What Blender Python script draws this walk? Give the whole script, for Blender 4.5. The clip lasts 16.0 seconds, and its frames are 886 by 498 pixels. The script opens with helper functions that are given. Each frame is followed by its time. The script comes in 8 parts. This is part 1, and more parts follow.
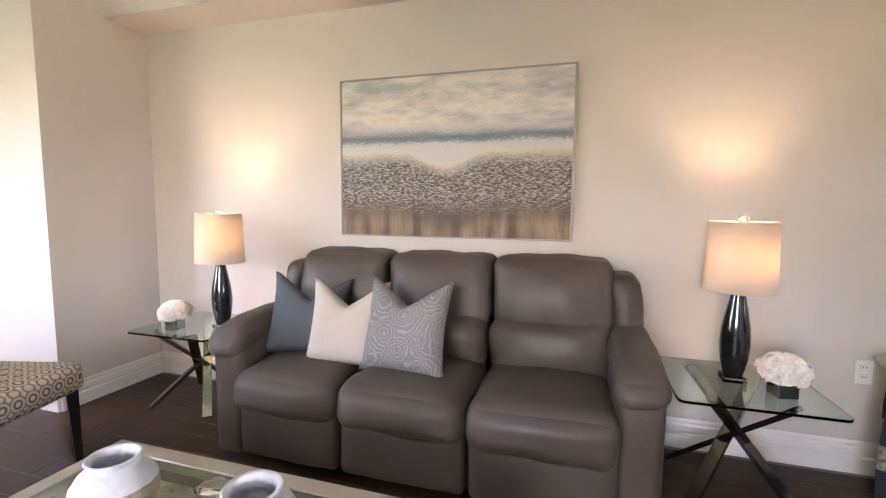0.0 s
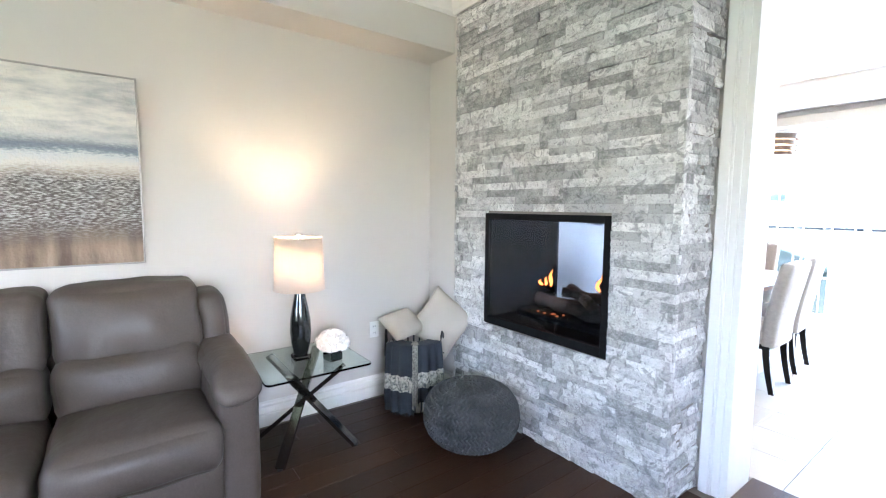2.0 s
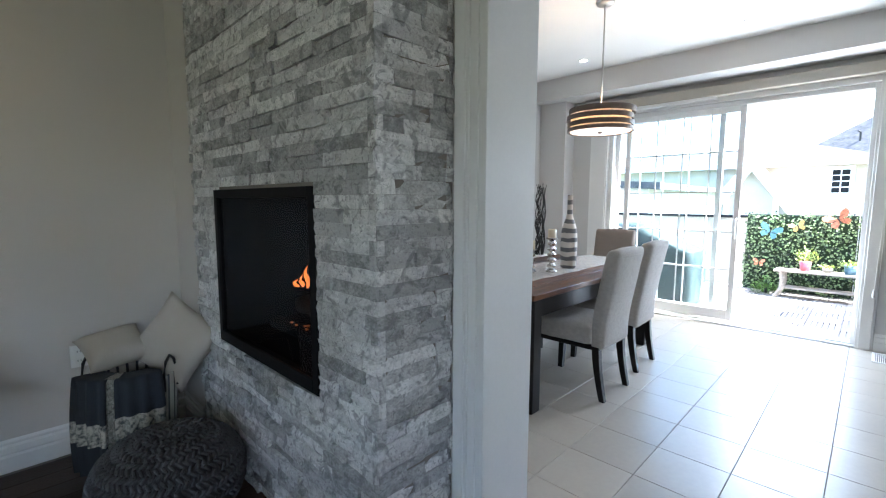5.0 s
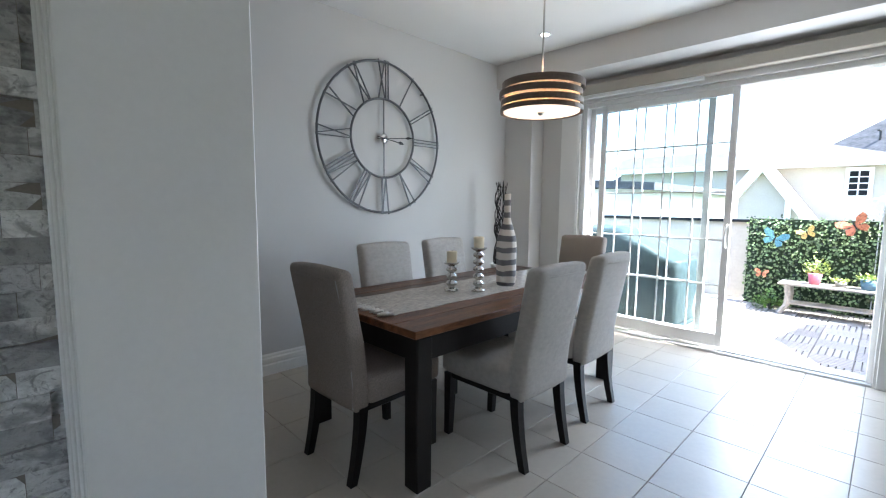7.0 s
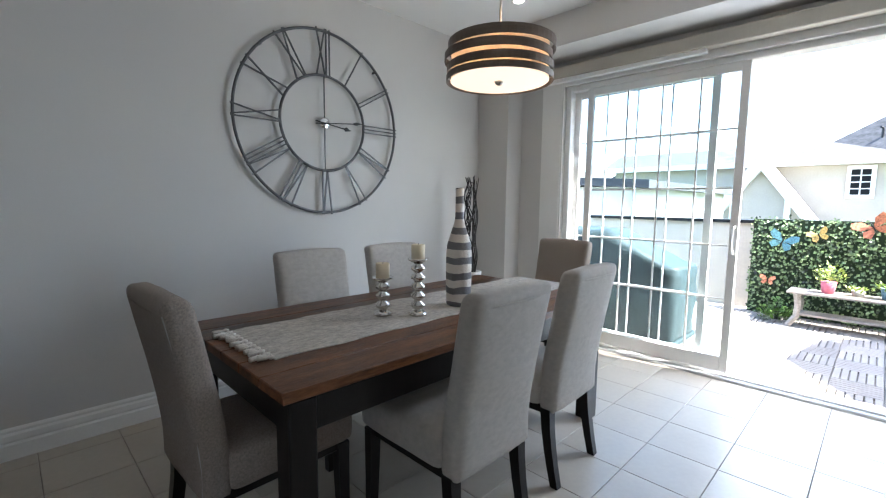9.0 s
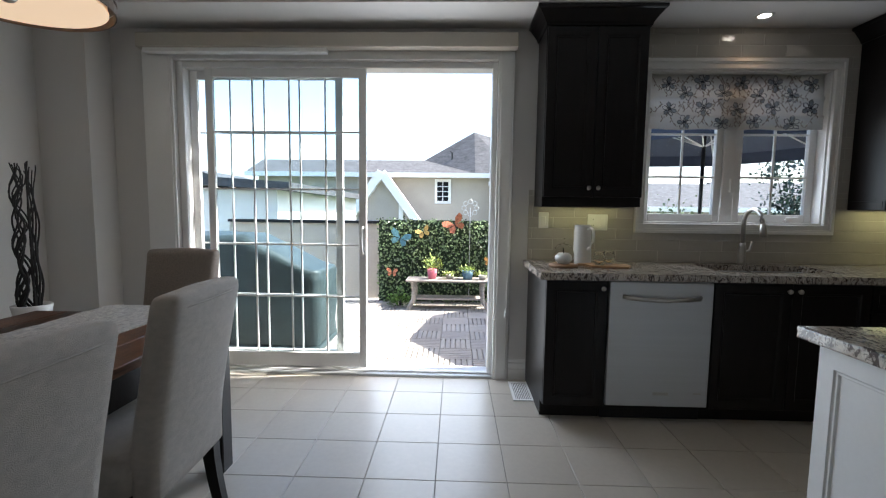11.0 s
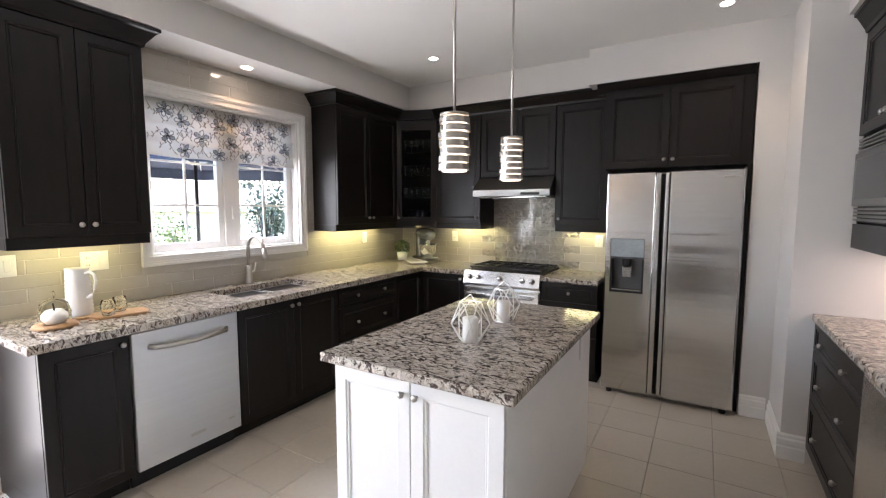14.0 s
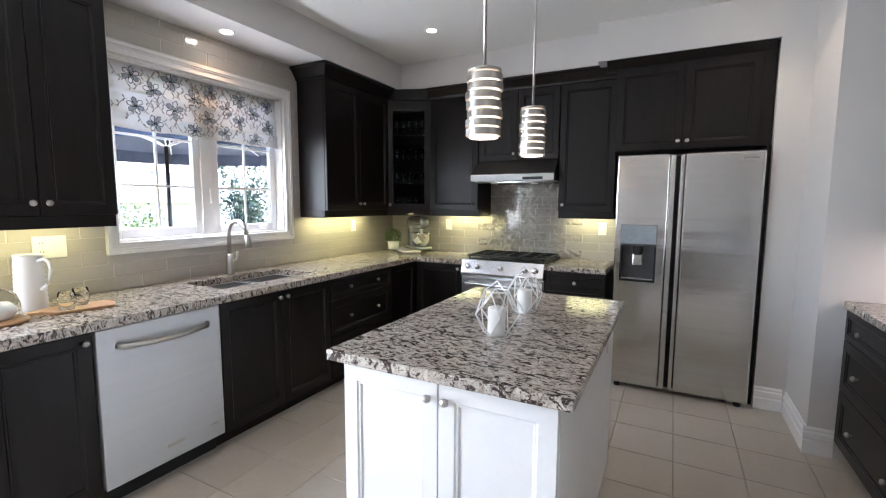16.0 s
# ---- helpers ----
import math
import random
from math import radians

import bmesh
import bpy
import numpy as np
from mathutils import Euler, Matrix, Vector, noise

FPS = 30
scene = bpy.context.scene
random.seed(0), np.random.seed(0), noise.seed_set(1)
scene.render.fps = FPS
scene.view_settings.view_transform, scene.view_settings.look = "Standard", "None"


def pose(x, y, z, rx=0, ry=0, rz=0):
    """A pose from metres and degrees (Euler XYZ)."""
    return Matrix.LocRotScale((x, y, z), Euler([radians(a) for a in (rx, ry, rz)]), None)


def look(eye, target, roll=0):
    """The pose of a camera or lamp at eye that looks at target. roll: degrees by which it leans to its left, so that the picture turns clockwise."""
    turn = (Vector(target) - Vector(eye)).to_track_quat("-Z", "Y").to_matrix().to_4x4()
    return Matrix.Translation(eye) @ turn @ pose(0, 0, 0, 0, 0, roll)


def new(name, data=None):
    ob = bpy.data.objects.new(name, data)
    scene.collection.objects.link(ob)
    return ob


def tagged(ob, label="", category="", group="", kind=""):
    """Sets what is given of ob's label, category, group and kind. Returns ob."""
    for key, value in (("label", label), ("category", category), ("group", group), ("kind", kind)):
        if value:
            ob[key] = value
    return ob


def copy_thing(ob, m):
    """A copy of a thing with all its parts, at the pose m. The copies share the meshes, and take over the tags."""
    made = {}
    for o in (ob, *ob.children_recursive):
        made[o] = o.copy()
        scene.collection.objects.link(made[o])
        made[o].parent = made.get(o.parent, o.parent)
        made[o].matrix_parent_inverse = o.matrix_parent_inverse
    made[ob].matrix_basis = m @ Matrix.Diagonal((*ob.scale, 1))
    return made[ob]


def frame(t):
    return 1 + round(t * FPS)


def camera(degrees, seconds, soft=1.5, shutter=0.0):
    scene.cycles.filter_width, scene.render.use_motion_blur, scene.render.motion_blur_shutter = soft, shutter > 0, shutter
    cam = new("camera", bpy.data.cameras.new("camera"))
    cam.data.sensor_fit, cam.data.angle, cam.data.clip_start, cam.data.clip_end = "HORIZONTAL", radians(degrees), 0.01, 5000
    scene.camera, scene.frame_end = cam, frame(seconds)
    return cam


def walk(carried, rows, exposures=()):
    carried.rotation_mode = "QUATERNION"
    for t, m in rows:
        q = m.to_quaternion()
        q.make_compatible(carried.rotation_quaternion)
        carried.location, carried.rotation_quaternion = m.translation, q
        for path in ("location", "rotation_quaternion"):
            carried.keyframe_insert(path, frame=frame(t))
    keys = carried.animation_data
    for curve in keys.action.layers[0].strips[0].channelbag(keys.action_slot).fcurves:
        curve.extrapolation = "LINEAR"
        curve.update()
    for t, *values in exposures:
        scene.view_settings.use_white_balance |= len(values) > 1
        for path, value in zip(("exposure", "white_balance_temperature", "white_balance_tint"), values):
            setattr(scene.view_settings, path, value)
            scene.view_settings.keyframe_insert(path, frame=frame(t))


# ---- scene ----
cam = camera(90.3, 16.0, soft=1.2)
PATH = [
    (0, (0.353, 0.289, 1.259), (-0.214, 2.198, 1.07), 0.5),
    (0.5, (0.286, 0.173, 1.213), (0.314, 2.168, 1.079), 0.4),
    (1, (0.267, 0.07, 1.288), (0.8, 1.991, 1.131), 0.3),
    (1.5, (0.202, 0.03, 1.347), (1.152, 1.781, 1.172), 0.6),
    (2, (0.228, -0.012, 1.384), (1.412, 1.589, 1.196), 0.5),
    (2.5, (0.34, -0.018, 1.395), (1.66, 1.472, 1.197), 0.4),
    (3, (0.484, 0.023, 1.39), (1.863, 1.457, 1.187), 0.4),
    (3.5, (0.65, 0.041, 1.368), (2.055, 1.449, 1.163), 0.2),
    (4, (0.905, -0.008, 1.339), (2.324, 1.386, 1.133), 0.1),
    (4.5, (1.148, -0.06, 1.312), (2.572, 1.329, 1.105), 0.1),
    (5, (1.419, -0.089, 1.3), (2.845, 1.297, 1.086), 0.2),
    (5.2, (1.522, -0.102, 1.304), (2.949, 1.284, 1.093), 0.2),
    (7.3, (2.561, -0.045, 1.294), (3.95, 1.378, 1.082), 0.6),
    (7.5, (2.641, -0.012, 1.298), (4.027, 1.414, 1.084), 0.6),
    (8, (2.829, 0.054, 1.311), (4.21, 1.486, 1.098), 0.6),
    (8.2, (2.888, 0.074, 1.31), (4.266, 1.507, 1.098), 0.6),
    (10.3, (3.415, 0.251, 1.245), (5.207, 1.118, 1.048), 0.8),
    (10.5, (3.457, 0.236, 1.252), (5.338, 0.891, 1.064), 0.7),
    (11, (3.531, 0.225, 1.264), (5.523, 0.283, 1.089), 0.7),
    (11.5, (3.597, 0.305, 1.302), (5.497, -0.298, 1.144), 0.7),
    (12, (3.597, 0.376, 1.362), (5.238, -0.756, 1.199), 0.3),
    (12.5, (3.59, 0.389, 1.413), (4.964, -1.054, 1.245), 0.3),
    (13, (3.58, 0.392, 1.453), (4.759, -1.214, 1.28), 0.1),
    (13.5, (3.591, 0.397, 1.483), (4.662, -1.283, 1.305), 0.2),
    (14, (3.601, 0.409, 1.507), (4.614, -1.305, 1.326), 0.1),
    (14.5, (3.614, 0.414, 1.507), (4.587, -1.323, 1.319), 0.1),
    (15, (3.644, 0.41, 1.489), (4.598, -1.337, 1.298), 0.1),
    (15.5, (3.719, 0.368, 1.454), (4.654, -1.389, 1.258), 0.1),
    (16, (3.891, 0.282, 1.43), (4.809, -1.483, 1.222), 0.3),
]
EXPOSURES = [
    (0, 5.05, 6900, 25), (0.5, 5.18, 6250, 22), (1, 5.4, 6100, 19), (1.5, 5.5, 5850, 15), (2, 5.62, 5750, 14), (2.5, 5.48, 5750, 13), (3, 5.15, 5800, 13),
    (3.5, 4.75, 5800, 12), (4, 4.35, 5800, 11), (4.5, 4.0, 5800, 9), (5, 3.65, 5750, 8), (6, 3.3, 5800, 8), (7.5, 3.15, 5850, 8), (8, 3.1, 5850, 8),
    (10.5, 2.4, 6250, 10), (11, 2.0, 6250, 10), (11.5, 1.85, 6150, 10), (12, 1.85, 6350, 14), (12.5, 2.6, 6500, 16), (13, 3.55, 6700, 18),
    (13.5, 3.95, 6700, 18), (14, 4.0, 6700, 18), (15, 4.05, 6400, 15), (16, 4.05, 6200, 15)]
walk(cam, [(t, look(eye, target, roll)) for t, eye, target, roll in PATH], EXPOSURES)

# ---- world, sun, daylight ----
SUN_EL, SUN_AZ = 50.0, -82.0     # azimuth from +x towards +y
world = bpy.data.worlds.new("sky")
scene.world = world
world.use_nodes = True
wn = world.node_tree.nodes
sky = wn.new("ShaderNodeTexSky")
sky.sky_type = "NISHITA"
sky.sun_disc = False
sky.sun_elevation = radians(SUN_EL)
sky.sun_rotation = radians(90 - SUN_AZ)
sky.dust_density = 2.0
wn["Background"].inputs["Strength"].default_value = 0.15
world.node_tree.links.new(sky.outputs["Color"], wn["Background"].inputs["Color"])

sun_data = bpy.data.lights.new("sun", "SUN")
sun_data.energy, sun_data.angle, sun_data.color = 5.0, radians(0.6), (1.0, 0.95, 0.87)
sun = new("sun", sun_data)
sd = Vector((math.cos(radians(SUN_EL)) * math.cos(radians(SUN_AZ)), math.cos(radians(SUN_EL)) * math.sin(radians(SUN_AZ)), math.sin(radians(SUN_EL))))
sun.matrix_world = look(sd * 30, (0, 0, 0))


def area(name, m, w, h, watts, col=(1, 1, 1)):
    d = bpy.data.lights.new(name, "AREA")
    d.shape, d.size, d.size_y, d.energy, d.color = "RECTANGLE", w, h, watts, col
    ob = new(name, d)
    ob.matrix_world = m
    return ob


def bulb(name, at, watts, col, radius=0.03):
    d = bpy.data.lights.new(name, "POINT")
    d.energy, d.color, d.shadow_soft_size = watts, col, radius
    ob = new(name, d)
    ob.location = at
    return ob


def spot(name, at, watts, col, cone=100, radius=0.03):
    d = bpy.data.lights.new(name, "SPOT")
    d.energy, d.color, d.shadow_soft_size, d.spot_size, d.spot_blend = watts, col, radius, radians(cone), 0.6
    ob = new(name, d)
    ob.location = at
    return ob


WARM, WARM2 = (1.0, 0.72, 0.42), (1.0, 0.82, 0.6)
DAY = (0.86, 0.93, 1.0)
DAY_WARM = (1.0, 0.95, 0.87)      # the living room's windows
# daylight in the openings: living room window, patio door, window over the sink
area("daylight_living", look((-0.4, -2.93, 1.75), (-0.4, 0, 3.6)), 1.4, 1.1, 0.88, DAY_WARM)
area("daylight_bay", look((-3.42, 0.55, 1.4), (0, 0.9, 1.2)), 1.3, 1.6, 0.25, DAY_WARM)
area("daylight_door", look((6.805, 0.43, 1.15), (4.0, 0.43, 1.0)), 0.85, 2.1, 5.8, DAY)
area("daylight_sink", look((6.83, -1.76, 1.55), (4.0, -1.76, 1.2)), 1.1, 0.8, 1.7, DAY)
# table lamps, pendants, ceiling spots, lights under the wall cabinets, fire
for lx, ly in ((1.05, 2.475), (-1.72, 2.475)):
    bulb("lamp_bulb", (lx, ly, 1.047), 0.76, WARM, 0.035)
bulb("drum_bulb", (4.77, 1.47, 1.93), 0.85, WARM2, 0.06)
for px, py in ((4.51, -1.22), (4.53, -1.90)):
    bulb("pendant_bulb", (px, py, 1.74), 0.11, WARM2, 0.025)
for px, py, pz in ((6.58, -1.76, 2.54), (5.68, -2.94, 2.78), (3.54, -3.0, 2.78), (5.97, 2.25, 2.78), (5.95, 0.76, 2.78)):
    spot("ceiling_spot", (px, py, pz), 0.55 if pz < 2.6 else 0.4 if px > 5.5 and py < 0 else 0.75, (1.0, 0.58, 0.28) if pz < 2.6 else WARM2, 110)
UNDER = (1.0, 0.95, 0.45)
area("under_cabinet_light", pose(6.66, -3.0, 1.325), 0.04, 0.8, 0.29, UNDER)
area("under_cabinet_light", pose(5.95, -3.90, 1.325), 0.9, 0.04, 0.29, UNDER)
area("under_cabinet_light", pose(6.66, -0.68, 1.325), 0.04, 0.5, 0.11, UNDER)
area("under_cabinet_light", pose(4.56, -3.90, 1.325), 0.35, 0.04, 0.11, UNDER)
area("under_cabinet_light", pose(6.36, -3.66, 1.325, 0, 0, 45), 0.05, 0.35, 0.18, UNDER)
area("under_cabinet_light", pose(2.62, -2.40, 1.292), 0.04, 0.7, 0.25, (1.0, 0.82, 0.74))
bulb("fire_glow", (2.44, 1.84, 0.93), 0.006, (1.0, 0.45, 0.12), 0.02)

# ---- helpers for building ----
def thing(name, at=(0, 0, 0), rz=0.0, label="", category="", group="", kind=""):
    ob = new(name)
    ob.empty_display_size = 0.05
    ob.matrix_basis = pose(*at, 0, 0, rz)
    return tagged(ob, label, category, group, kind)


def part(name, bm, material, parent=None, label="", smooth=False):
    me = bpy.data.meshes.new(name)
    bmesh.ops.recalc_face_normals(bm, faces=bm.faces[:])
    bm.to_mesh(me)
    bm.free()
    me.materials.append(material)
    if smooth:
        me.shade_smooth()
    ob = new(name, me)
    if parent is not None:
        ob.parent = parent
    return tagged(ob, label)


def solid(name, bm, material, label="", category="", kind="structure", smooth=False):
    return tagged(part(name, bm, material, None, label, smooth), "", category, "", kind)


def add_box(bm, x0, y0, z0, x1, y1, z1, bevel=0.0, seg=1):
    vs = [bm.verts.new((x, y, z)) for x in (x0, x1) for y in (y0, y1) for z in (z0, z1)]
    fs = [bm.faces.new([vs[i] for i in q]) for q in ((0, 1, 3, 2), (4, 6, 7, 5), (0, 4, 5, 1), (2, 3, 7, 6), (0, 2, 6, 4), (1, 5, 7, 3))]
    if bevel > 0:
        es = {e for f in fs for e in f.edges}
        bmesh.ops.bevel(bm, geom=list(es), offset=bevel, segments=seg, profile=0.6, affect="EDGES")
    return bm


def boxes(*rows, bevel=0.0, seg=1):
    bm = bmesh.new()
    for r in rows:
        add_box(bm, *r, bevel, seg)
    return bm


def box(x0, y0, z0, x1, y1, z1, bevel=0.003, seg=1):
    return add_box(bmesh.new(), x0, y0, z0, x1, y1, z1, bevel, seg)


def lathe(profile, n=28, at=(0, 0, 0), bm=None, closed=True):
    bm = bm or bmesh.new()
    rings = []
    for r, z in profile:
        if r < 1e-5:
            rings.append([bm.verts.new((at[0], at[1], at[2] + z))])
        else:
            rings.append([bm.verts.new((at[0] + r * math.cos(2 * math.pi * i / n), at[1] + r * math.sin(2 * math.pi * i / n), at[2] + z)) for i in range(n)])
    for a, b in zip(rings, rings[1:]):
        for i in range(n):
            j = (i + 1) % n
            q = [a[0], a[0]] if len(a) == 1 else [a[i], a[j]]
            p = [b[0], b[0]] if len(b) == 1 else [b[j], b[i]]
            vs = list(dict.fromkeys(q + p))
            if len(vs) > 2:
                bm.faces.new(vs)
    if closed:
        for ring in (rings[0], rings[-1]):
            if len(ring) > 2:
                bm.faces.new(ring)
    return bm


def tube(points, r, n=8, bm=None, taper=None):
    """A round bar along points; taper gives the radius at each of them."""
    bm = bm or bmesh.new()
    pts = [Vector(p) for p in points]
    rings = []
    for i, p in enumerate(pts):
        d = (pts[min(i + 1, len(pts) - 1)] - pts[max(i - 1, 0)]).normalized()
        u = d.cross(Vector((0.3, 0.2, 1)) if abs(d.z) < 0.9 else Vector((1, 0.1, 0))).normalized()
        v = d.cross(u)
        rr = taper[i] if taper else r
        rings.append([bm.verts.new(p + rr * (math.cos(2 * math.pi * k / n) * u + math.sin(2 * math.pi * k / n) * v)) for k in range(n)])
    for a, b in zip(rings, rings[1:]):
        for k in range(n):
            bm.faces.new((a[k], a[(k + 1) % n], b[(k + 1) % n], b[k]))
    bm.faces.new(rings[0])
    bm.faces.new(rings[-1])
    return bm


def bar(a, b, w, h, bm=None):
    """A square bar from a to b."""
    bm = bm or bmesh.new()
    a, b = Vector(a), Vector(b)
    d = (b - a).normalized()
    u = d.cross(Vector((0, 0, 1)) if abs(d.z) < 0.95 else Vector((1, 0, 0))).normalized()
    v = d.cross(u)
    r = [[bm.verts.new(p + u * sx * w / 2 + v * sy * h / 2) for sx, sy in ((-1, -1), (1, -1), (1, 1), (-1, 1))] for p in (a, b)]
    for k in range(4):
        bm.faces.new((r[0][k], r[0][(k + 1) % 4], r[1][(k + 1) % 4], r[1][k]))
    bm.faces.new(r[0])
    bm.faces.new(r[1])
    return bm


def ring(c, R, r, axis="z", n=40, m=8, flat=1.0, bm=None):
    """A torus round an axis."""
    bm = bm or bmesh.new()
    rows = []
    for i in range(n):
        a = 2 * math.pi * i / n
        row = []
        for j in range(m):
            b = 2 * math.pi * j / m
            rad, h = R + r * math.cos(b), r * flat * math.sin(b)
            p = {"z": (rad * math.cos(a), rad * math.sin(a), h), "y": (rad * math.cos(a), h, rad * math.sin(a)), "x": (h, rad * math.cos(a), rad * math.sin(a))}[axis]
            row.append(bm.verts.new(Vector(c) + Vector(p)))
        rows.append(row)
    for i in range(n):
        for j in range(m):
            bm.faces.new((rows[i][j], rows[(i + 1) % n][j], rows[(i + 1) % n][(j + 1) % m], rows[i][(j + 1) % m]))
    return bm


def puff(x0, y0, z0, x1, y1, z1, r=0.05, bulge=(0, 0, 0), n=9, wob=0.0, seed=0):
    """An upholstered block: a rounded box whose faces swell by bulge."""
    bm = bmesh.new()
    c = Vector(((x0 + x1) / 2, (y0 + y1) / 2, (z0 + z1) / 2))
    h = Vector(((x1 - x0) / 2, (y1 - y0) / 2, (z1 - z0) / 2))
    r = min(r, *h)
    cache = {}

    def vert(q):
        key = tuple(round(a, 5) for a in q)
        if key not in cache:
            p = Vector((q[0] * h.x, q[1] * h.y, q[2] * h.z))
            inner = Vector([max(-(h[k] - r), min(h[k] - r, p[k])) for k in range(3)])
            d = p - inner
            p = inner + (d.normalized() * r if d.length > 1e-9 else d)
            for k in range(3):
                o = [q[j] for j in range(3) if j != k]
                p[k] += bulge[k] * q[k] * (1 - o[0] ** 2) * (1 - o[1] ** 2)
            if wob:
                p += wob * Vector(noise.noise_vector(p * 7 + Vector((seed, seed * 2, 0))))
            cache[key] = bm.verts.new(c + p)
        return cache[key]
    line = [math.sin(math.pi / 2 * (2 * i / n - 1)) for i in range(n + 1)]
    for k in range(3):
        for s in (-1, 1):
            for i in range(n):
                for j in range(n):
                    quad = []
                    for a, b in ((i, j), (i + 1, j), (i + 1, j + 1), (i, j + 1)):
                        q = [0, 0, 0]
                        q[k], q[(k + 1) % 3], q[(k + 2) % 3] = s, line[a], line[b]
                        quad.append(vert(q))
                    bm.faces.new(quad if s > 0 else quad[::-1])
    return bm


def prism(points, z0, z1, axis="z", bevel=0.0):
    """A plan outline raised between two heights along an axis; points are given in the axis's two others, in order."""
    bm = bmesh.new()

    def put(p, z):
        return {"z": (p[0], p[1], z), "y": (p[0], z, p[1]), "x": (z, p[0], p[1])}[axis]
    a = [bm.verts.new(put(p, z0)) for p in points]
    b = [bm.verts.new(put(p, z1)) for p in points]
    for i in range(len(points)):
        j = (i + 1) % len(points)
        bm.faces.new((a[i], a[j], b[j], b[i]))
    bm.faces.new(a)
    bm.faces.new(b)
    if bevel:
        bmesh.ops.bevel(bm, geom=bm.edges[:], offset=bevel, segments=1, affect="EDGES")
    return bm


# ---- materials ----
def mat(name, col, rough=0.5, metal=0.0, vary=0.12, scale=6.0, fine=60.0, bump=0.1, bump_scale=None, stretch=(1, 1, 1), col2=None, random_amount=0.0, spec=0.5, island=False, coat=0.0, trans=0.0, sheen=0.0, span=None):
    m = bpy.data.materials.new(name)
    m.use_nodes = True
    nt = m.node_tree
    nd, ln = nt.nodes, nt.links
    b = nd["Principled BSDF"]
    b.inputs["Roughness"].default_value, b.inputs["Metallic"].default_value = rough, metal
    b.inputs["Specular IOR Level"].default_value = spec
    b.inputs["Coat Weight"].default_value = coat
    b.inputs["Transmission Weight"].default_value = trans
    b.inputs["Sheen Weight"].default_value = sheen
    tc, mp = nd.new("ShaderNodeNewGeometry"), nd.new("ShaderNodeMapping")
    mp.inputs["Scale"].default_value = stretch
    ln.new(tc.outputs["Position"], mp.inputs["Vector"])
    n1, n2 = nd.new("ShaderNodeTexNoise"), nd.new("ShaderNodeTexNoise")
    for n, s in ((n1, scale), (n2, fine)):
        n.inputs["Scale"].default_value, n.inputs["Detail"].default_value = s, 5
        ln.new(mp.outputs[0], n.inputs["Vector"])
    add = nd.new("ShaderNodeMath")
    add.operation = "MULTIPLY_ADD"
    add.inputs[1].default_value = 0.45
    ln.new(n2.outputs["Fac"], add.inputs[0])
    sc = nd.new("ShaderNodeMath")
    sc.operation = "MULTIPLY"
    sc.inputs[1].default_value = 0.55
    ln.new(n1.outputs["Fac"], sc.inputs[0])
    ln.new(sc.outputs[0], add.inputs[2])
    fac = add.outputs[0]
    if random_amount:
        oi = nd.new("ShaderNodeNewGeometry" if island else "ShaderNodeObjectInfo")
        rnd = oi.outputs["Random Per Island" if island else "Random"]
        mx = nd.new("ShaderNodeMix")
        mx.inputs["Factor"].default_value = random_amount
        ln.new(fac, mx.inputs["A"])
        ln.new(rnd, mx.inputs["B"])
        fac = mx.outputs["Result"]
    rp = nd.new("ShaderNodeValToRGB")
    c = Vector(col)
    lo, hi = c * (1 - vary * 1.6), Vector(col2) if col2 else c * (1 + vary * 1.2)
    rp.color_ramp.elements[0].position, rp.color_ramp.elements[1].position = (0.3, 0.7) if not random_amount else (0.12, 0.88)
    if span:
        rp.color_ramp.elements[0].position, rp.color_ramp.elements[1].position = span
    rp.color_ramp.elements[0].color, rp.color_ramp.elements[1].color = (*lo, 1), (*[min(1, v) for v in hi], 1)
    ln.new(fac, rp.inputs[0])
    ln.new(rp.outputs[0], b.inputs["Base Color"])
    if bump:
        bp = nd.new("ShaderNodeBump")
        bp.inputs["Strength"].default_value, bp.inputs["Distance"].default_value = bump, 0.01
        if bump_scale:
            n3 = nd.new("ShaderNodeTexNoise")
            n3.inputs["Scale"].default_value, n3.inputs["Detail"].default_value = bump_scale, 4
            ln.new(mp.outputs[0], n3.inputs["Vector"])
            ln.new(n3.outputs["Fac"], bp.inputs["Height"])
        else:
            ln.new(n2.outputs["Fac"], bp.inputs["Height"])
        ln.new(bp.outputs[0], b.inputs["Normal"])
    return m


def glow(name, col, strength):
    m = bpy.data.materials.new(name)
    m.use_nodes = True
    b = m.node_tree.nodes["Principled BSDF"]
    b.inputs["Base Color"].default_value = (*col, 1)
    b.inputs["Emission Color"].default_value = (*col, 1)
    b.inputs["Emission Strength"].default_value = strength
    return m


def glass(name, col=(1, 1, 1), rough=0.0, ior=1.45):
    m = bpy.data.materials.new(name)
    m.use_nodes = True
    b = m.node_tree.nodes["Principled BSDF"]
    b.inputs["Base Color"].default_value = (*col, 1)
    b.inputs["Transmission Weight"].default_value = 1.0
    b.inputs["Roughness"].default_value, b.inputs["IOR"].default_value = rough, ior
    return m


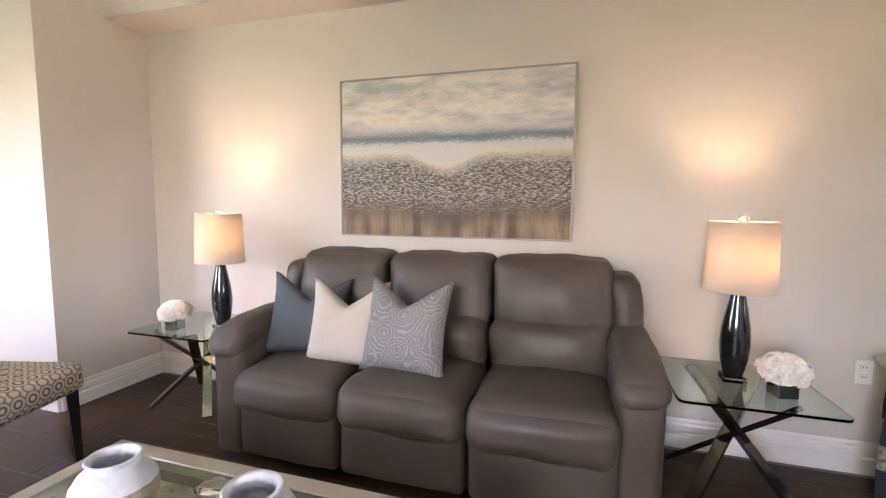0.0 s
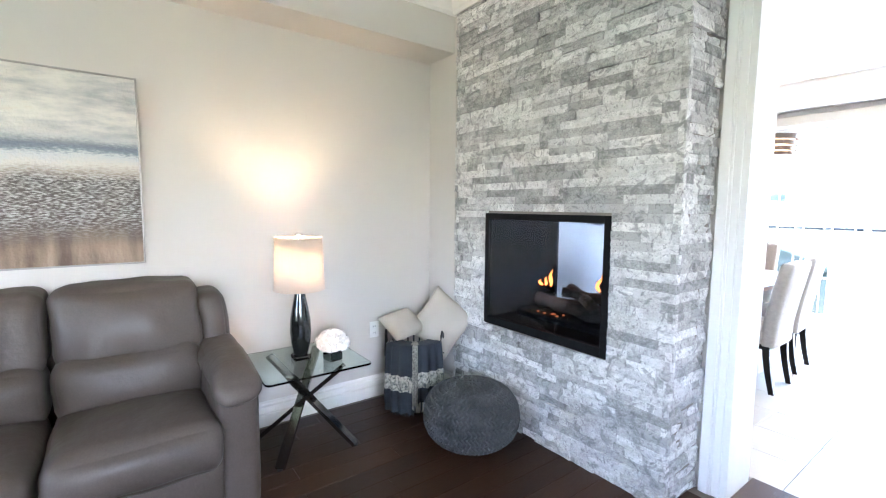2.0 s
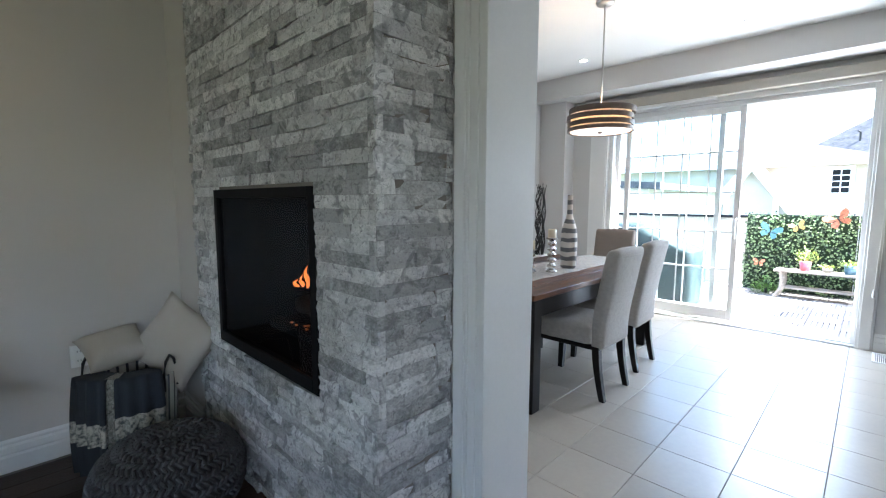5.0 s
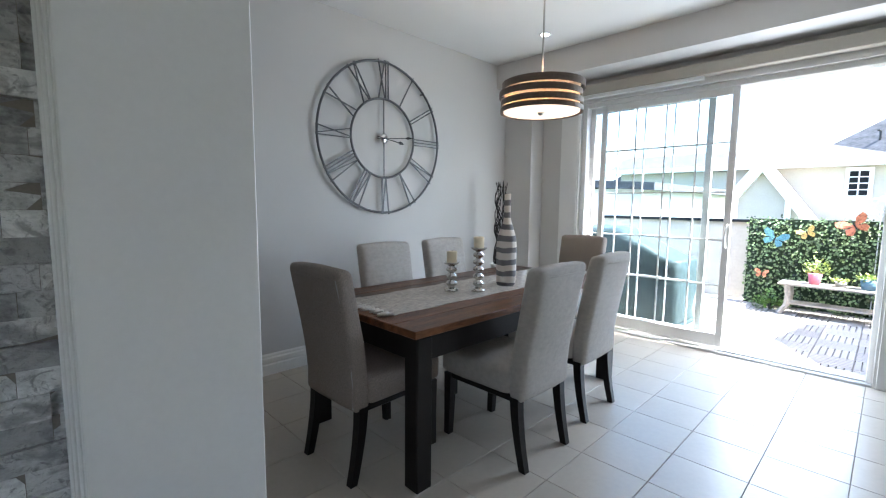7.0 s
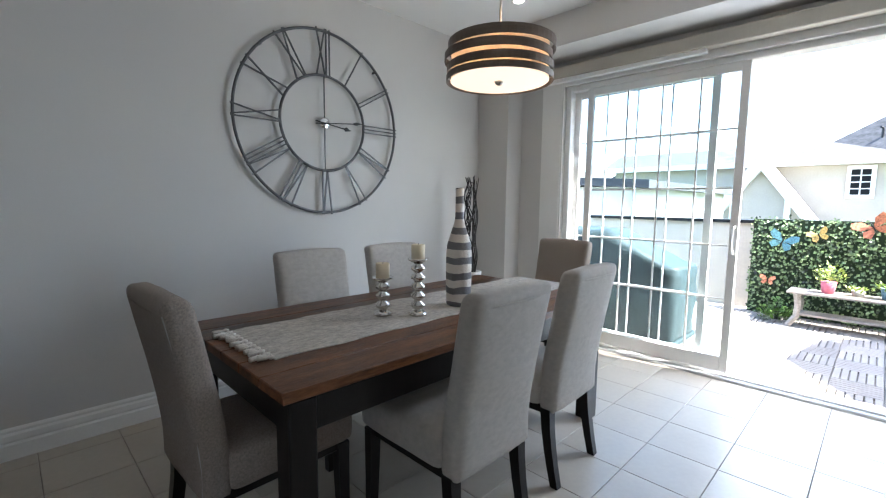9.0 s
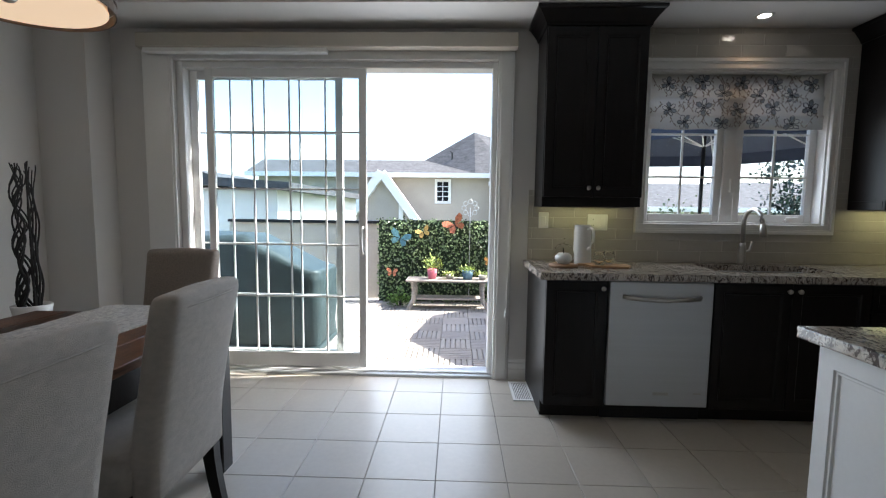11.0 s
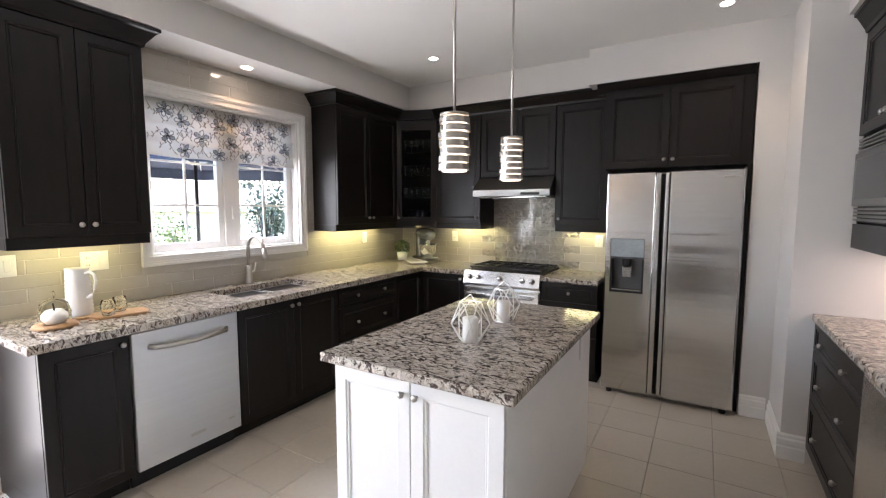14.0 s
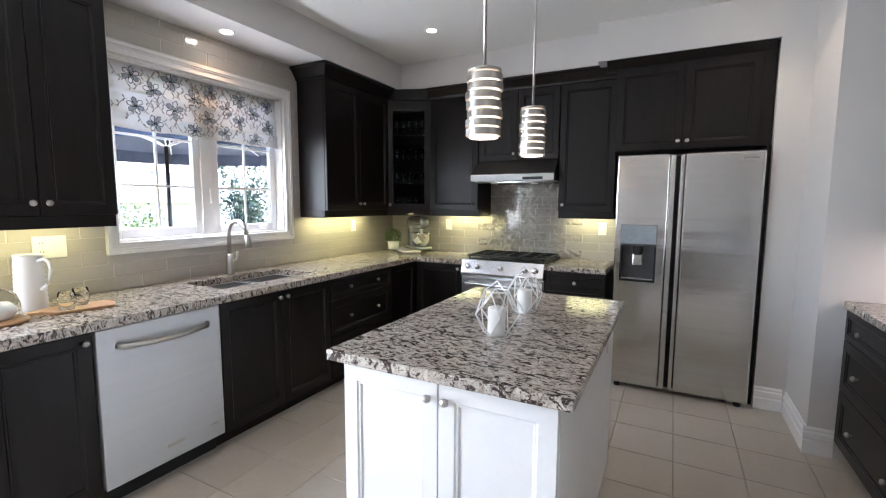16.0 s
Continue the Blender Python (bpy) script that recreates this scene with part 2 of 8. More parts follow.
def thin_glass(name, tint):
    """A flat pane: lets light straight through, tinted, with a mirror gloss on top."""
    m = bpy.data.materials.new(name)
    m.use_nodes = True
    nd, ln = m.node_tree.nodes, m.node_tree.links
    tr, gl, mx = nd.new("ShaderNodeBsdfTransparent"), nd.new("ShaderNodeBsdfGlossy"), nd.new("ShaderNodeMixShader")
    tr.inputs["Color"].default_value = (*tint, 1)
    gl.inputs["Roughness"].default_value = 0.03
    mx.inputs[0].default_value = 0.035
    ln.new(tr.outputs[0], mx.inputs[1])
    ln.new(gl.outputs[0], mx.inputs[2])
    ln.new(mx.outputs[0], nd["Material Output"].inputs["Surface"])
    return m


def shade_fabric(name, col, through_part=0.42):
    m = mat(name, col, 0.9, vary=0.03, fine=300, bump=0.15, stretch=(1, 1, 0.3))
    nt = m.node_tree
    tr, mix = nt.nodes.new("ShaderNodeBsdfTranslucent"), nt.nodes.new("ShaderNodeMixShader")
    tr.inputs["Color"].default_value = (*col, 1)
    mix.inputs[0].default_value = through_part
    nt.links.new(nt.nodes["Principled BSDF"].outputs[0], mix.inputs[1])
    nt.links.new(tr.outputs[0], mix.inputs[2])
    nt.links.new(mix.outputs[0], nt.nodes["Material Output"].inputs["Surface"])
    return m


PAINT = mat("wall_paint", (0.60, 0.565, 0.53), 0.75, vary=0.02, scale=1.2, fine=220, bump=0.04)
PAINT_K = mat("kitchen_wall_paint", (0.60, 0.58, 0.56), 0.75, vary=0.02, scale=1.2, fine=220, bump=0.04)
WHITE = mat("white_trim_paint", (0.80, 0.79, 0.77), 0.4, vary=0.02, scale=3, fine=80, bump=0.03)
CEIL = mat("ceiling_paint", (0.78, 0.77, 0.75), 0.9, vary=0.02, scale=2, fine=260, bump=0.06)
PLANK = mat("dark_oak_plank", (0.044, 0.0215, 0.0115), 0.36, spec=0.2, vary=0.3, scale=3, fine=26, bump=0.12, stretch=(1, 9, 9), random_amount=0.45)
TILE = mat("floor_tile", (0.46, 0.41, 0.345), 0.33, vary=0.10, scale=4, fine=34, bump=0.03, random_amount=0.2)
GROUT = mat("grout", (0.24, 0.215, 0.19), 0.9, vary=0.1, fine=200)


def ledger_stone(name, island):
    """Pale grey split marble: cloudy mottling, fine dark veins, a few dark stones."""
    m = mat(name, (0.70, 0.695, 0.69), 0.85, vary=0.42, scale=20, fine=95, bump=1.0, bump_scale=48, stretch=(1, 1, 1.5), random_amount=0.34, span=(0.26, 0.66), col2=(0.88, 0.87, 0.855), island=island)
    nt = m.node_tree
    nd, ln = nt.nodes, nt.links
    b = nd["Principled BSDF"]
    prev = b.inputs["Base Color"].links[0].from_socket
    g = nd.new("ShaderNodeNewGeometry")
    for s, lo, hi, top, col in ((26, 0.57, 0.68, 0.6, (0.17, 0.17, 0.175)), (55, 0.60, 0.70, 0.5, (0.12, 0.12, 0.125)), (9, 0.54, 0.64, 0.65, (0.24, 0.24, 0.245))):
        n = nd.new("ShaderNodeTexNoise")
        n.inputs["Scale"].default_value, n.inputs["Detail"].default_value, n.inputs["Distortion"].default_value = s, 7, 2.6
        ln.new(g.outputs["Position"], n.inputs["Vector"])
        r = nd.new("ShaderNodeMapRange")
        r.inputs["From Min"].default_value, r.inputs["From Max"].default_value, r.inputs["To Max"].default_value = lo, hi, top
        ln.new(n.outputs["Fac"], r.inputs["Value"])
        mx = nd.new("ShaderNodeMix")
        mx.data_type = "RGBA"
        ln.new(r.outputs[0], mx.inputs["Factor"])
        ln.new(prev, mx.inputs[6])
        mx.inputs[7].default_value = (*col, 1)
        prev = mx.outputs[2]
    rnd = g.outputs["Random Per Island"] if island else nd.new("ShaderNodeObjectInfo").outputs["Random"]
    dk = nd.new("ShaderNodeMapRange")
    dk.inputs["From Min"].default_value, dk.inputs["From Max"].default_value, dk.inputs["To Max"].default_value = 0.86, 0.97, 0.6
    ln.new(rnd, dk.inputs["Value"])
    mx = nd.new("ShaderNodeMix")
    mx.data_type = "RGBA"
    ln.new(dk.outputs[0], mx.inputs["Factor"])
    ln.new(prev, mx.inputs[6])
    mx.inputs[7].default_value = (0.15, 0.15, 0.155, 1)
    ln.new(mx.outputs[2], b.inputs["Base Color"])
    return m


STONE, STONE2 = ledger_stone("split_stone", False), ledger_stone("split_stone_far", True)
BLACK = mat("black_metal", (0.010, 0.010, 0.011), 0.45, vary=0.2, bump=0.02, spec=0.35)
SOOT = mat("firebox_panel", (0.013, 0.014, 0.016), 0.9, vary=0.03, fine=8, bump=0.0, spec=0.06)
LEATHER = mat("taupe_leather", (0.078, 0.061, 0.050), 0.46, vary=0.14, scale=5, fine=160, bump=0.55, bump_scale=11, spec=0.4)
ESPRESSO = mat("espresso_wood", (0.0085, 0.0065, 0.006), 0.34, vary=0.25, scale=4, fine=40, bump=0.04, stretch=(6, 6, 1), spec=0.26)
WHITEWOOD = mat("white_cabinet_paint", (0.76, 0.76, 0.75), 0.42, vary=0.02, bump=0.02)
STEEL = mat("brushed_steel", (0.62, 0.61, 0.60), 0.23, 1.0, vary=0.05, scale=2, fine=90, bump=0.05, stretch=(0.6, 0.6, 30))
SATIN = mat("satin_steel_panel", (0.56, 0.57, 0.58), 0.42, 0.55, vary=0.03, scale=2, fine=90, bump=0.03, stretch=(0.6, 0.6, 30))
CHROME = mat("chrome", (0.75, 0.75, 0.76), 0.08, 1.0, vary=0.02, bump=0.0)
DARKCHROME = mat("dark_chrome", (0.36, 0.35, 0.34), 0.14, 1.0, vary=0.05, bump=0.0)
NICKEL = mat("brushed_nickel", (0.5, 0.48, 0.45), 0.28, 1.0, vary=0.05, bump=0.02)
GLASS = glass("clear_glass", (0.95, 0.99, 0.97))
PANE = glass("window_glass", (0.93, 0.97, 1.0), ior=1.05)
DOORPANE = glass("patio_door_glass", (0.87, 0.945, 0.965), ior=1.06)


TUMBLER = glass("tumbler_glass", (0.98, 0.99, 0.985), ior=1.09)


def granite():
    m = mat("granite", (0.50, 0.448, 0.39), 0.12, vary=0.25, scale=30, fine=170, bump=0.0)
    nt = m.node_tree
    nd, ln = nt.nodes, nt.links
    b = nd["Principled BSDF"]
    tc = nd.new("ShaderNodeNewGeometry")
    mp = nd.new("ShaderNodeMapping")
    mp.inputs["Rotation"].default_value = (0, 0, 0.6)
    mp.inputs["Scale"].default_value = (1, 2.1, 1)
    ln.new(tc.outputs["Position"], mp.inputs["Vector"])
    prev = b.inputs["Base Color"].links[0].from_socket
    for s, lo, hi, col in ((11, 0.50, 0.66, (0.29, 0.235, 0.19)), (17, 0.53, 0.57, (0.045, 0.028, 0.022)), (60, 0.55, 0.63, (0.075, 0.06, 0.055)), (90, 0.60, 0.68, (0.57, 0.52, 0.455))):
        n = nd.new("ShaderNodeTexNoise")
        n.inputs["Scale"].default_value, n.inputs["Detail"].default_value, n.inputs["Distortion"].default_value = s, 5, 2.2
        ln.new(mp.outputs[0], n.inputs["Vector"])
        r = nd.new("ShaderNodeValToRGB")
        r.color_ramp.elements[0].position, r.color_ramp.elements[1].position = lo, hi
        ln.new(n.outputs["Fac"], r.inputs[0])
        mx = nd.new("ShaderNodeMix")
        mx.data_type = "RGBA"
        ln.new(r.outputs[0], mx.inputs["Factor"])
        ln.new(prev, mx.inputs[6])
        mx.inputs[7].default_value = (*col, 1)
        prev = mx.outputs[2]
    ln.new(prev, b.inputs["Base Color"])
    return m


GRANITE = granite()

# ---- the shell ----
WX, CEILZ = 6.78, 2.80


def wall(name, label, *rows, material=PAINT):
    return solid(name, boxes(*rows), material, label, "wall")


wall("wall_north", "warm grey painted living room wall behind the sofa", (-2.75, 2.80, 0, 2.50, 2.95, CEILZ))
wall("wall_west", "warm grey painted wall beside the sofa", (-3.65, 2.10, 0, -2.60, 2.80, CEILZ))
wall("wall_bay", "painted bay wall with a window opening", (-3.65, -3.0, 0, -3.5, -0.1, CEILZ), (-3.65, 1.2, 0, -3.5, 2.10, CEILZ), (-3.65, -0.1, 0, -3.5, 1.2, 0.6), (-3.65, -0.1, 2.2, -3.5, 1.2, CEILZ))
wall("wall_south", "painted living room wall with a wide window opening", (-3.65, -3.15, 0, -1.2, -3.0, CEILZ), (0.4, -3.15, 0, 2.45, -3.0, CEILZ), (-1.2, -3.15, 0, 0.4, -3.0, 1.0), (-1.2, -3.15, 2.25, 0.4, -3.0, CEILZ))
wall("wall_fireplace", "thick painted wall holding the see-through fireplace", (2.50, 0.80, 0, 2.755, 1.0, CEILZ), (2.50, 1.0, 0, 2.815, 1.25, CEILZ), (2.50, 2.12, 0, 2.815, 3.12, CEILZ), (2.50, 1.25, 0, 2.815, 2.12, 0.65), (2.50, 1.25, 1.33, 2.815, 2.12, CEILZ), (2.50, -0.85, 2.46, 2.755, 0.80, CEILZ), (2.28, -0.98, 0, 2.755, -0.85, CEILZ), (2.28, -3.0, 0, 2.38, -0.98, CEILZ))
wall("stone_backing", "masonry core of the fireplace chimney breast", (2.19, 0.92, 0, 2.50, 1.25, CEILZ), (2.19, 2.12, 0, 2.50, 2.48, CEILZ), (2.19, 1.25, 0, 2.50, 2.12, 0.65), (2.19, 1.25, 1.33, 2.50, 2.12, CEILZ), material=GROUT)
wall("wall_return", "narrow painted wall return beside the chimney breast", (2.175, 2.48, 0, 2.50, 2.80, CEILZ))
wall("wall_clock", "pale grey painted dining wall carrying the clock", (2.45, 3.12, 0, 6.95, 3.27, CEILZ), material=PAINT_K)
wall("wall_east", "grey painted outside wall with patio door and sink window", (WX, -4.15, 0, 6.95, -2.39, CEILZ), (WX, -1.13, 0, 6.95, -0.06, CEILZ), (WX, 2.30, 0, 6.95, 3.12, CEILZ), (WX, -2.39, 0, 6.95, -1.13, 1.19), (WX, -2.39, 2.27, 6.95, -1.13, CEILZ), (WX, -0.06, 2.33, 6.95, 2.30, CEILZ), material=PAINT_K)
wall("wall_range", "grey painted wall behind range and fridge", (2.28, -4.15, 0, WX, -4.0, CEILZ), material=PAINT_K)
wall("wall_column", "painted wall return beside the fridge", (2.28, -4.0, 0, 3.14, -2.85, CEILZ), (3.14, -4.0, 0, 3.32, -3.40, CEILZ), material=PAINT_K)
wall("wall_pilaster", "boxed painted pilaster in the dining corner", (6.55, 2.76, 0, WX, 3.12, 2.55), material=PAINT_K)

CEILING = solid("ceiling_living", box(-3.65, -3.15, CEILZ, 2.50, 2.95, 2.92, 0), CEIL, "flat white living room ceiling", "ceiling")
solid("ceiling_kitchen", box(2.50, -4.15, CEILZ, 6.95, 3.27, 2.92, 0), CEIL, "flat white kitchen ceiling", "ceiling")
solid("soffit_living", box(-2.60, 2.50, 2.45, 2.175, 2.80, CEILZ, 0), PAINT, "boxed painted bulkhead above the sofa", "soffit")
solid("soffit_east", box(6.38, -4.0, 2.55, WX, 3.12, CEILZ, 0), PAINT_K, "long painted bulkhead above patio door and cabinets", "soffit")
solid("soffit_range", box(4.47, -4.0, 2.545, 6.38, -3.58, CEILZ, 0), PAINT_K, "painted bulkhead above the range wall cabinets", "soffit")
solid("soffit_fridge", box(3.32, -4.0, 2.52, 4.47, -3.40, CEILZ, 0), PAINT_K, "painted bulkhead above the fridge", "soffit")
solid("soffit_servery", box(2.38, -2.85, 2.555, 2.98, -0.98, CEILZ, 0), PAINT_K, "painted bulkhead above the servery cabinets", "soffit")


def moulding(name, profile, a, b, out, label="", category="trim", material=WHITE):
    """A moulding from a to b; the profile gives distance along `out` and height above a."""
    bm = bmesh.new()
    a, b, o = Vector(a), Vector(b), Vector(out)
    ends = [[bm.verts.new(p + o * d + Vector((0, 0, h))) for d, h in profile] for p in (a, b)]
    for i in range(len(profile)):
        j = (i + 1) % len(profile)
        bm.faces.new((ends[0][i], ends[0][j], ends[1][j], ends[1][i]))
    bm.faces.new(ends[0])
    bm.faces.new(ends[1])
    return solid(name, bm, material, label, category)


BASE = [(0, 0), (0.018, 0), (0.018, 0.075), (0.011, 0.085), (0.014, 0.095), (0.014, 0.122), (0.006, 0.132), (0.008, 0.145), (0.002, 0.158), (0, 0.158)]
for a, b, o in (((-2.60, 2.80, 0), (2.157, 2.80, 0), (0, -1, 0)), ((2.175, 2.484, 0), (2.175, 2.80, 0), (-1, 0, 0)), ((-2.60, 2.10, 0), (-2.60, 2.782, 0), (1, 0, 0)), ((-3.5, 2.10, 0), (-2.60, 2.10, 0), (0, -1, 0)), ((2.815, 3.12, 0), (6.55, 3.12, 0), (0, -1, 0)), ((2.815, 1.0, 0), (2.815, 3.10, 0), (1, 0, 0)), ((WX, -0.34, 0), (WX, -0.18, 0), (-1, 0, 0)), ((6.55, 2.76, 0), (6.55, 3.10, 0), (-1, 0, 0)), ((6.55, 2.76, 0), (WX, 2.76, 0), (0, -1, 0)),
                ((3.14, -3.38, 0), (3.14, -2.85, 0), (1, 0, 0)), ((3.02, -2.85, 0), (3.158, -2.85, 0), (0, 1, 0)), ((3.16, -3.40, 0), (3.32, -3.40, 0), (0, 1, 0))):
    moulding("baseboard", BASE, a, b, o, "stepped white painted baseboard", "baseboard")
CROWN = [(0, 0), (0.012, 0), (0.02, 0.02), (0.03, 0.028), (0.055, 0.055), (0.075, 0.085), (0.09, 0.092), (0.095, 0.11), (0, 0.11)]
for a, b, o in (((-2.60, 2.50, 2.69), (2.19, 2.50, 2.69), (0, -1, 0)), ((2.155, 0.83, 2.69), (2.155, 2.50, 2.69), (-1, 0, 0)), ((-2.60, 2.10, 2.69), (-2.60, 2.50, 2.69), (1, 0, 0)), ((2.50, -0.85, 2.69), (2.50, 0.90, 2.69), (-1, 0, 0))):
    moulding("crown_moulding", CROWN, a, b, o, "white crown moulding at the ceiling", "trim")

# casing and lining of the wide opening between the rooms
for x, s, q in ((2.50, -1, 0.7), (2.755, 1, 0.8)):
    rows = [(min(x, x + s * t * q), y0, 0, max(x, x + s * t * q), y1, 2.53) for y0, y1, t in ((0.785, 0.802, 0.014), (0.802, 0.835, 0.020), (0.835, 0.848, 0.027), (0.848, 0.892 if s < 0 else 0.868, 0.033))]
    solid("opening_casing", boxes(*rows, bevel=0.002), WHITE, "fluted white casing of the wide opening", "trim")
solid("opening_jamb", boxes((2.49, 0.77, 0, 2.765, 0.798, 2.46), (2.49, -0.848, 2.44, 2.765, 0.77, 2.458), (2.49, -0.85, 0, 2.765, -0.83, 2.44), bevel=0.002), WHITE, "white painted jamb lining of the opening", "trim")
solid("threshold", box(2.45, -0.83, -0.005, 2.815, 0.77, 0.004, 0.003), PLANK, "dark wood threshold between planks and tiles", "floor")

FLOOR_LIVING = solid("floor_living", box(-3.65, -3.1, -0.12, 2.45, 2.9, -0.012, 0), GROUT, "dark brown hardwood plank floor", "floor")
FLOOR_KITCHEN = solid("floor_kitchen", box(2.28, -4.15, -0.12, 6.86, 3.2, -0.010, 0), GROUT, "pale beige ceramic tile floor", "floor")

# ---- patio door ----
D0, D1 = -0.06, 2.30
DOOR = thing("door_1", (0, 0, 0), 0, "white sliding patio door with gridded glass, slid open", "patio door", "", "structure")
FX = WX + 0.03
for r in ((FX, D0, 0.0, FX + 0.13, D0 + 0.035, 2.33), (FX, D1 - 0.05, 0.0, FX + 0.13, D1, 2.33), (FX, D0 + 0.035, 2.285, FX + 0.13, D1 - 0.05, 2.33), (FX, D0 + 0.035, 0.0, FX + 0.13, D1 - 0.05, 0.035)):
    part("frame", box(*r, 0.004), WHITE, DOOR)


def door_panel(name, x, y0, y1, z0, z1, cols, rows_, stile, muntin):
    p = part(name, boxes((x, y0, z0, x + 0.035, y0 + stile, z1), (x, y1 - stile, z0, x + 0.035, y1, z1), (x, y0 + stile, z1 - 0.075, x + 0.035, y1 - stile, z1), (x, y0 + stile, z0, x + 0.035, y1 - stile, z0 + 0.11), bevel=0.003), WHITE, DOOR, "white door panel")
    g = part("pane", box(x + 0.014, y0 + stile, z0 + 0.11, x + 0.020, y1 - stile, z1 - 0.075, 0), DOORPANE, p)
    g.visible_shadow = False
    for c in cols:
        part("muntin", box(x + 0.011, c - muntin, z0 + 0.11, x + 0.0235, c + muntin, z1 - 0.075, 0.001), WHITE, p)
    for c in rows_:
        part("muntin", box(x + 0.0105, y0 + stile, c - muntin, x + 0.0238, y1 - stile, c + muntin, 0.001), WHITE, p)
    return p


ROWZ = (0.592, 0.99, 1.409, 1.831)
slide = door_panel("sliding_panel", FX + 0.02, 0.90, 2.10, 0.045, 2.30, (1.207, 1.477, 1.752), ROWZ, 0.055, 0.006)
fixed = door_panel("fixed_panel", FX + 0.08, 1.09, 2.25, 0.045, 2.30, (1.42, 1.69, 1.95), ROWZ, 0.055, 0.006)
part("handle", tube([(FX + 0.02, 0.925, 0.93), (FX - 0.02, 0.925, 0.95), (FX - 0.03, 0.925, 1.03), (FX - 0.02, 0.925, 1.11), (FX + 0.02, 0.925, 1.13)], 0.008), WHITE, slide, "white pull handle", True)
part("sill", box(WX - 0.01, D0, -0.004, WX + 0.20, D1, 0.02, 0.004), SATIN, DOOR, "aluminium door sill")
for y0, y1, s in ((-0.175, -0.06, 1), (2.30, 2.52, 1)):
    solid("door_trim", boxes((WX - 0.018, y0, 0, WX, y1, 2.40), (WX - 0.026, y0 + 0.015, 0, WX - 0.018, y1 - 0.02, 2.40), bevel=0.003), WHITE, "stepped white door casing", "trim")
solid("door_head_trim", box(WX - 0.018, -0.06, 2.33, WX, 2.30, 2.40, 0.003), WHITE, "white door head casing", "trim")
VAL = thing("blind_valance", (0, 0, 0), 0, "cream vertical blind valance above the patio door", "blind")
part("fascia", box(WX - 0.11, -0.185, 2.385, WX - 0.02, 2.50, 2.485, 0.006), mat("cream_vinyl", (0.50, 0.46, 0.39), 0.6, vary=0.03), VAL)
part("track", box(WX - 0.095, 1.15, 2.355, WX - 0.035, 2.46, 2.385, 0.003), WHITE, VAL, "white blind track")

cord = part("cord", tube([(WX - 0.05, -0.165, 2.39), (WX - 0.048, -0.166, 1.6), (WX - 0.05, -0.15, 0.56)], 0.0026, 6), WHITE, VAL, "white pull cord")
part("tassel", lathe([(0, 0.48), (0.010, 0.482), (0.012, 0.50), (0.007, 0.545), (0.0, 0.56)], 12, (WX - 0.05, -0.15, 0), closed=False), WHITE, cord, "white cord tassel", True)

# ---- window over the sink ----
W0, W1, Z0, Z1 = -2.39, -1.13, 1.19, 2.27
WIN = thing("window_1", (0, 0, 0), 0, "white double casement window over the sink", "window", "", "structure")
for r in ((W0 - 0.07, Z0 - 0.07, W1 + 0.07, Z0), (W0 - 0.07, Z1, W1 + 0.07, Z1 + 0.07), (W0 - 0.07, Z0, W0, Z1), (W1, Z0, W1 + 0.07, Z1)):
    c = part("casing", boxes((WX - 0.020, r[0], r[1], WX, r[2], r[3]), bevel=0.003), WHITE, WIN)
    wide = r[2] - r[0] > r[3] - r[1]
    low = (r[1] < Z0 if wide else r[0] < W0)
    for d0, d1, h in ((0.0, 0.022, 0.034), (0.022, 0.034, 0.027), (0.058, 0.068, 0.026)):
        if wide:
            q = (r[0] + d0, r[1] + d0, r[2] - d0, r[1] + d1) if low else (r[0] + d0, r[3] - d1, r[2] - d0, r[3] - d0)
        else:
            q = (r[0] + d0, r[1] - 0.07 + d1, r[0] + d1, r[3] + 0.07 - d1) if low else (r[2] - d1, r[1] - 0.07 + d1, r[2] - d0, r[3] + 0.07 - d1)
        part("bead", box(WX - h, q[0], q[1], WX - 0.020, q[2], q[3], 0.002), WHITE, c)
for r in ((W0, Z0, W1, Z0 + 0.012), (W0, Z1 - 0.012, W1, Z1), (W0, Z0 + 0.012, W0 + 0.012, Z1 - 0.012), (W1 - 0.012, Z0 + 0.012, W1, Z1 - 0.012)):
    part("reveal", box(WX, r[0], r[1], WX + 0.17, r[2], r[3], 0.001), WHITE, WIN)
WM = (W0 + W1) / 2
part("mullion", box(WX + 0.07, WM - 0.045, Z0 + 0.012, WX + 0.16, WM + 0.045, Z1 - 0.012, 0.003), WHITE, WIN)
for y0, y1 in ((W0 + 0.012, WM - 0.045), (WM + 0.045, W1 - 0.012)):
    s = part("sash", boxes((WX + 0.08, y0, Z0 + 0.012, WX + 0.12, y0 + 0.05, Z1 - 0.012), (WX + 0.08, y1 - 0.05, Z0 + 0.012, WX + 0.12, y1, Z1 - 0.012), (WX + 0.08, y0 + 0.05, Z0 + 0.012, WX + 0.12, y1 - 0.05, Z0 + 0.07), (WX + 0.08, y0 + 0.05, Z1 - 0.07, WX + 0.12, y1 - 0.05, Z1 - 0.012), bevel=0.003), WHITE, WIN)
    g = part("pane", box(WX + 0.096, y0 + 0.05, Z0 + 0.07, WX + 0.102, y1 - 0.05, Z1 - 0.07, 0), PANE, s)
    g.visible_shadow = False
    part("muntin", box(WX + 0.092, (y0 + y1) / 2 - 0.007, Z0 + 0.07, WX + 0.107, (y0 + y1) / 2 + 0.007, Z1 - 0.07, 0.001), WHITE, s)
    for mz in (1.53, 1.84):
        part("muntin", box(WX + 0.0915, y0 + 0.05, mz - 0.007, WX + 0.1075, y1 - 0.05, mz + 0.007, 0.001), WHITE, s)
